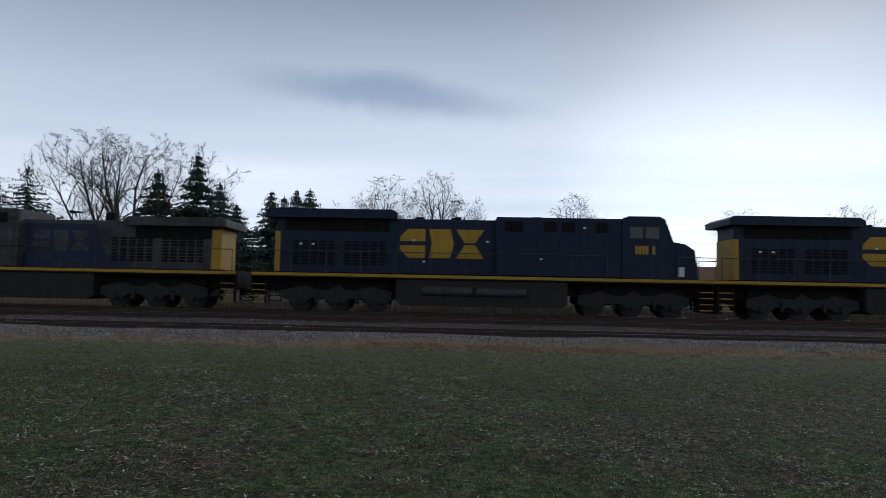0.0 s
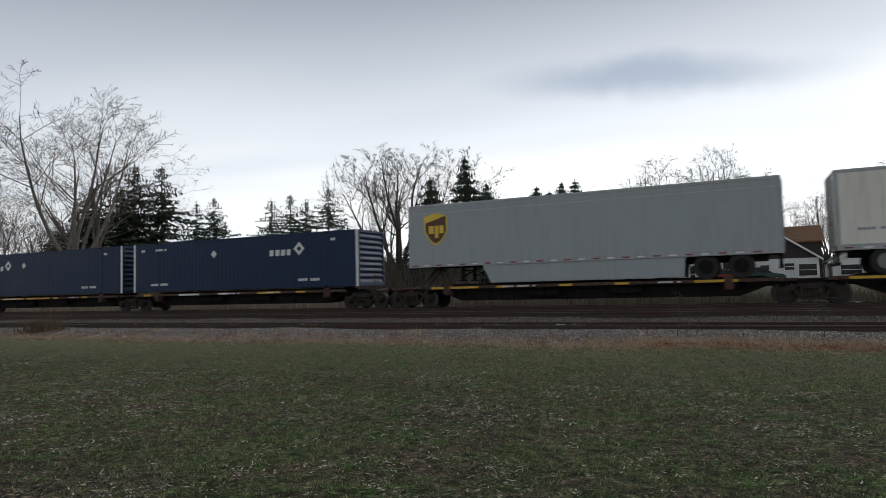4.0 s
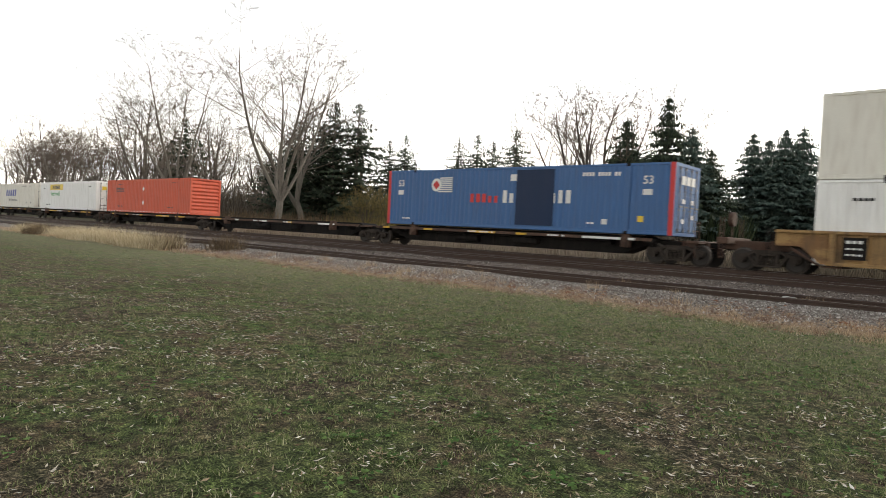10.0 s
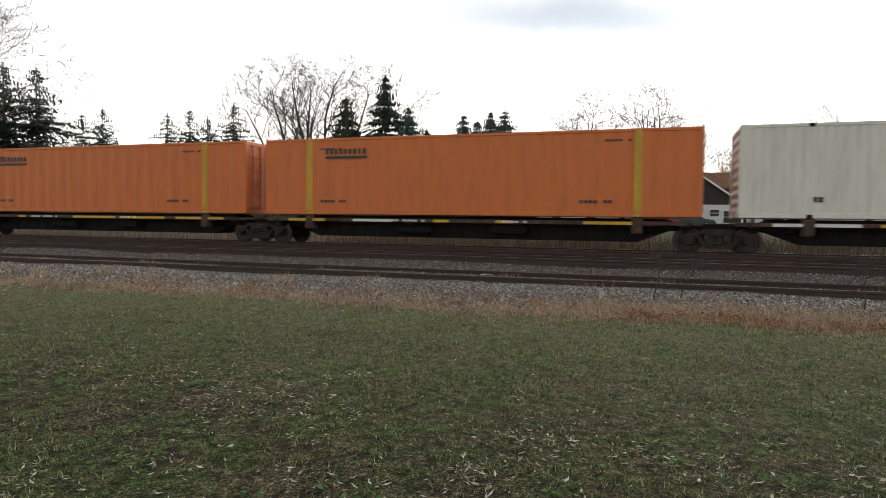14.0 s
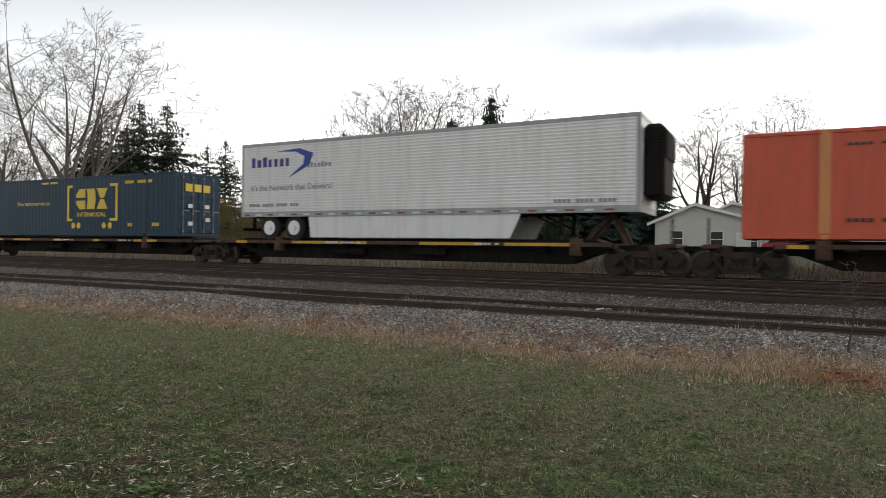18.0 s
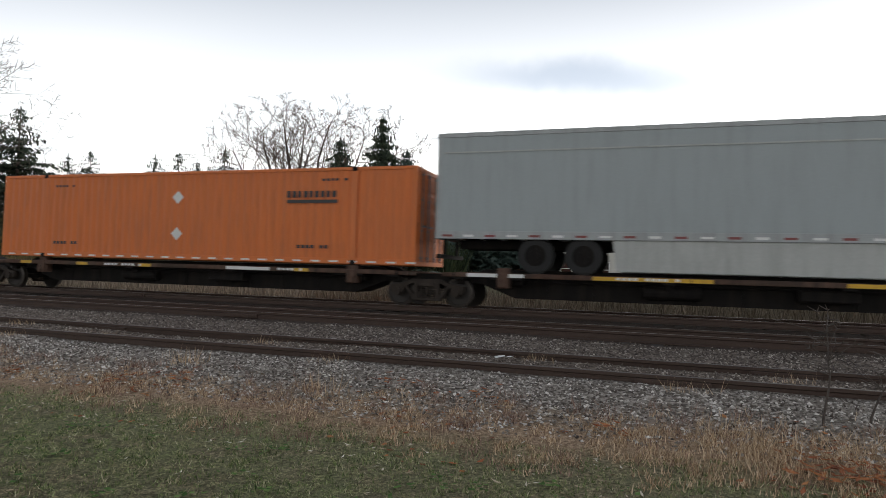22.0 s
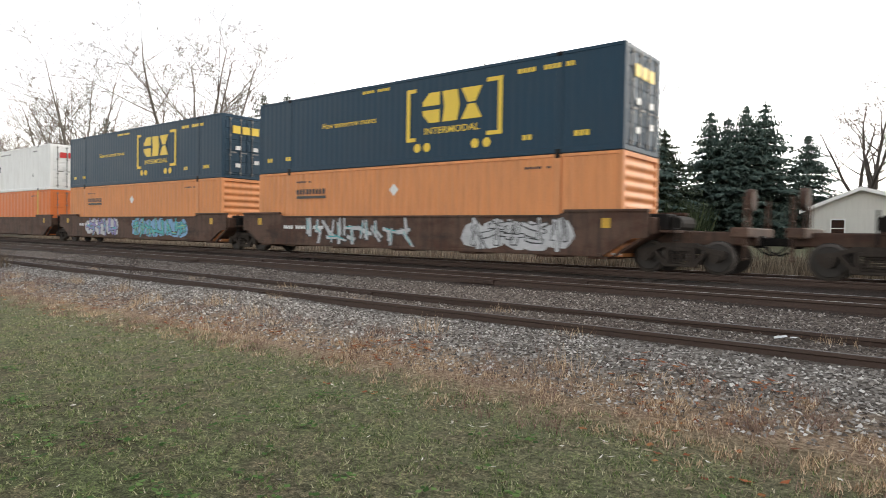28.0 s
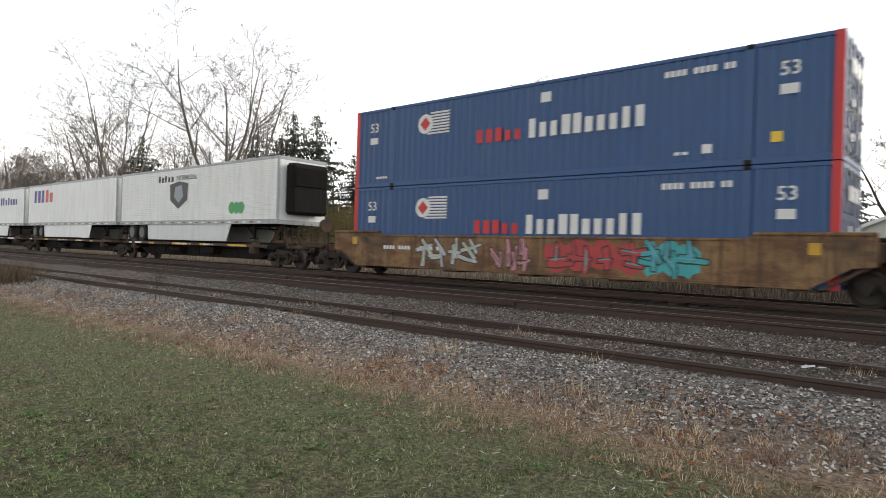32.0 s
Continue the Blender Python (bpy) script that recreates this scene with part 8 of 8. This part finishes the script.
gable_house("house", "pale grey-green ranch house with low grey gable roof", 8.95, 40, 0.6, 8.6, 9, 2.68, 1.5, M_SIDING, M_ROOFG, "gable", [(1.55, 0.55, 0.85, 1.3), (4.75, 0.5, 0.95, 1.3), (7.95, 0.2, 0.45, 1.6)], (6.75, 1.1, 1.75), None, None, 0.6, 3.45)
gable_house("house_wing", "pale grey-green house wing with grey roof and front windows", 11.5, 45, 0.6, 10.4, 8, 2.6, 2.0, M_SIDING, M_ROOFG, "gable", [(6.85, 0.75, 0.95, 1.45), (8.3, 0.6, 1.1, 1.6)], None, None, (9.0, 6.0, 5.2), 0.6, 3.55)
brown = gable_house("brown_house", "dark brown gabled house with white ground floor", 19.4, 60, 0.6, 10.6, 8, 2.75, 3.8, M_DSIDE, M_ROOFB, "gable", [(3.2, 3.75, 0.75, 0.9), (4.55, 3.3, 0.85, 1.5), (6.9, 1.35, 1.0, 0.8), (8.4, 0.6, 1.9, 1.4), (4.2, 0.7, 1.0, 1.3)], None, M_WSIDE, (4.9, 4.2, 8.1), 0.4, 5.3)
for y0, z0, y1, z1 in ((0.9, 4.7, 4.5, 6.75), (8.1, 4.7, 4.5, 6.75)):
    bm = bmesh.new()
    q = [bm.verts.new(v) for v in ((0.6, y0, z0), (11.4, y0, z0), (11.4, y1, z1), (0.6, y1, z1), (0.6, y0, z0 + 0.18), (11.4, y0, z0 + 0.18), (11.4, y1, z1 + 0.18), (0.6, y1, z1 + 0.18))]
    for f in ((0, 1, 2, 3), (7, 6, 5, 4), (0, 4, 5, 1), (1, 5, 6, 2), (2, 6, 7, 3), (3, 7, 4, 0)):
        bm.faces.new([q[k] for k in f])
    part("main_roof", bm, M_ROOFB, brown)
bm = bmesh.new()
box(bm, 1.0, 11.0, 1.4, 7.6, -0.4, 4.9)
part("main_wall", bm, M_DSIDE, brown)
gable_house("small_white_house", "small white house with grey roof beside the brown one", 31.6, 63, 0.6, 6.5, 8, 2.3, 1.6, M_WSIDE, M_ROOFG, "gable", [(0.9, 0.6, 2.2, 1.2), (4.4, 0.8, 0.9, 1.2)])
gable_house("far_house", "pale far house with grey roof", 44, 70, 0.7, 9, 8, 2.8, 2.2, M_SIDING, M_ROOFG, "eave", [(1.0, 0.8, 0.9, 1.2), (3.4, 0.8, 1.2, 1.2), (6.2, 0.8, 0.9, 1.2)])
gable_house("far_house", "white far house with brown roof", 57, 72, 0.7, 9, 8, 2.8, 2.2, M_WSIDE, M_ROOFB, "eave", [(1.0, 0.8, 0.9, 1.2), (3.4, 0.8, 1.2, 1.2), (6.2, 0.8, 0.9, 1.2)])
gable_house("far_house", "pale grey far house with grey roof", 71, 76, 0.7, 10, 8, 2.8, 2.2, M_SIDING, M_ROOFG, "eave", [(1.0, 0.8, 0.9, 1.2), (4.4, 0.8, 1.2, 1.2), (7.2, 0.8, 0.9, 1.2)])
gable_house("woodland_cottage", "small cottage with dark gable in the wood", -121, 60, 0.6, 7.0, 7, 2.6, 2.6, M_WSIDE, M_ROOFG, "gable", [(1.2, 0.8, 0.9, 1.2), (4.6, 0.8, 0.9, 1.2)])


def car(x, y, z, paint, label, turn):
    c = thing("car", label, "car", "cars parked by the houses", at=(x, y, z))
    c.rotation_euler = (0, 0, radians(turn))
    bm = bmesh.new()
    prism(bm, [(-2.2, 0.3), (-2.25, 0.75), (-2.1, 0.92), (-1.2, 0.98), (1.0, 0.95), (2.0, 0.8), (2.25, 0.6), (2.2, 0.3)], -0.88, 0.88)
    part("body", bm, paint, c)
    bm = bmesh.new()
    prism(bm, [(-1.9, 0.95), (-1.35, 1.42), (0.25, 1.45), (1.15, 0.94)], -0.78, 0.78)
    part("cabin_glass", bm, P_GLASS, c)
    bm = bmesh.new()
    prism(bm, [(-1.38, 1.41), (0.27, 1.44), (0.2, 1.5), (-1.3, 1.47)], -0.77, 0.77)
    for px, sx in ((-0.5, 0.04),):
        for sy in (-0.79, 0.75):
            box(bm, px - sx, px + sx, sy, sy + 0.04, 0.94, 1.44)
    part("roof", bm, paint, c)
    for wx in (-1.35, 1.4):
        for sy in (-0.9, 0.68):
            w = part("wheel", rod(bmesh.new(), (wx, sy, 0.32), (wx, sy + 0.22, 0.32), 0.32, 16), P_TYRE, c)
            part("rim", rod(bmesh.new(), (wx, sy - 0.01, 0.32), (wx, sy + 0.23, 0.32), 0.2, 12), P_ALU, w)
    return c


P_CRED = material("red_car_paint", (0.35, 0.02, 0.02), 0.3, 0.1, 0.05, 1, 20)
P_CGREEN = material("dark_green_car_paint", (0.02, 0.05, 0.05), 0.3, 0.1, 0.05, 1, 20)
P_CWHITE = material("white_car_paint", (0.6, 0.6, 0.6), 0.3, 0.1, 0.05, 1, 20)
car(20.0, 38, 0.5, P_CRED, "red saloon car parked before the garage", 5)
car(23.0, 40.5, 0.58, P_CGREEN, "dark green estate car parked before the bungalow", 12)
car(36.5, 52, 0.65, P_CWHITE, "white car parked on the street", 0)
car(48, 54, 0.65, P_CRED, "red car parked on the street", 0)


def pole(x, y, h):
    p = thing("utility_pole", "grey wooden utility pole with cross arm", "pole", "utility poles", at=(x, y, float(ground_height(x, y))))
    part("post", rod(bmesh.new(), (0, 0, -0.5), (0, 0, h), 0.14, 10, 0.1), M_BARK, p)
    part("cross_arm", box(bmesh.new(), -1.0, 1.0, -0.06, 0.06, h - 0.7, h - 0.58, 0.01), M_BARK, p)
    return p


pole(63, 58, 9)
pole(98, 66, 9)


# ---- motion of the train ----


def motions():
    for ob, s, y, z in TRAIN:
        walk(ob, [(t, pose(s + SPEED * t, y, z)) for t in (0, 8, 16, 24, 32)])


motions()
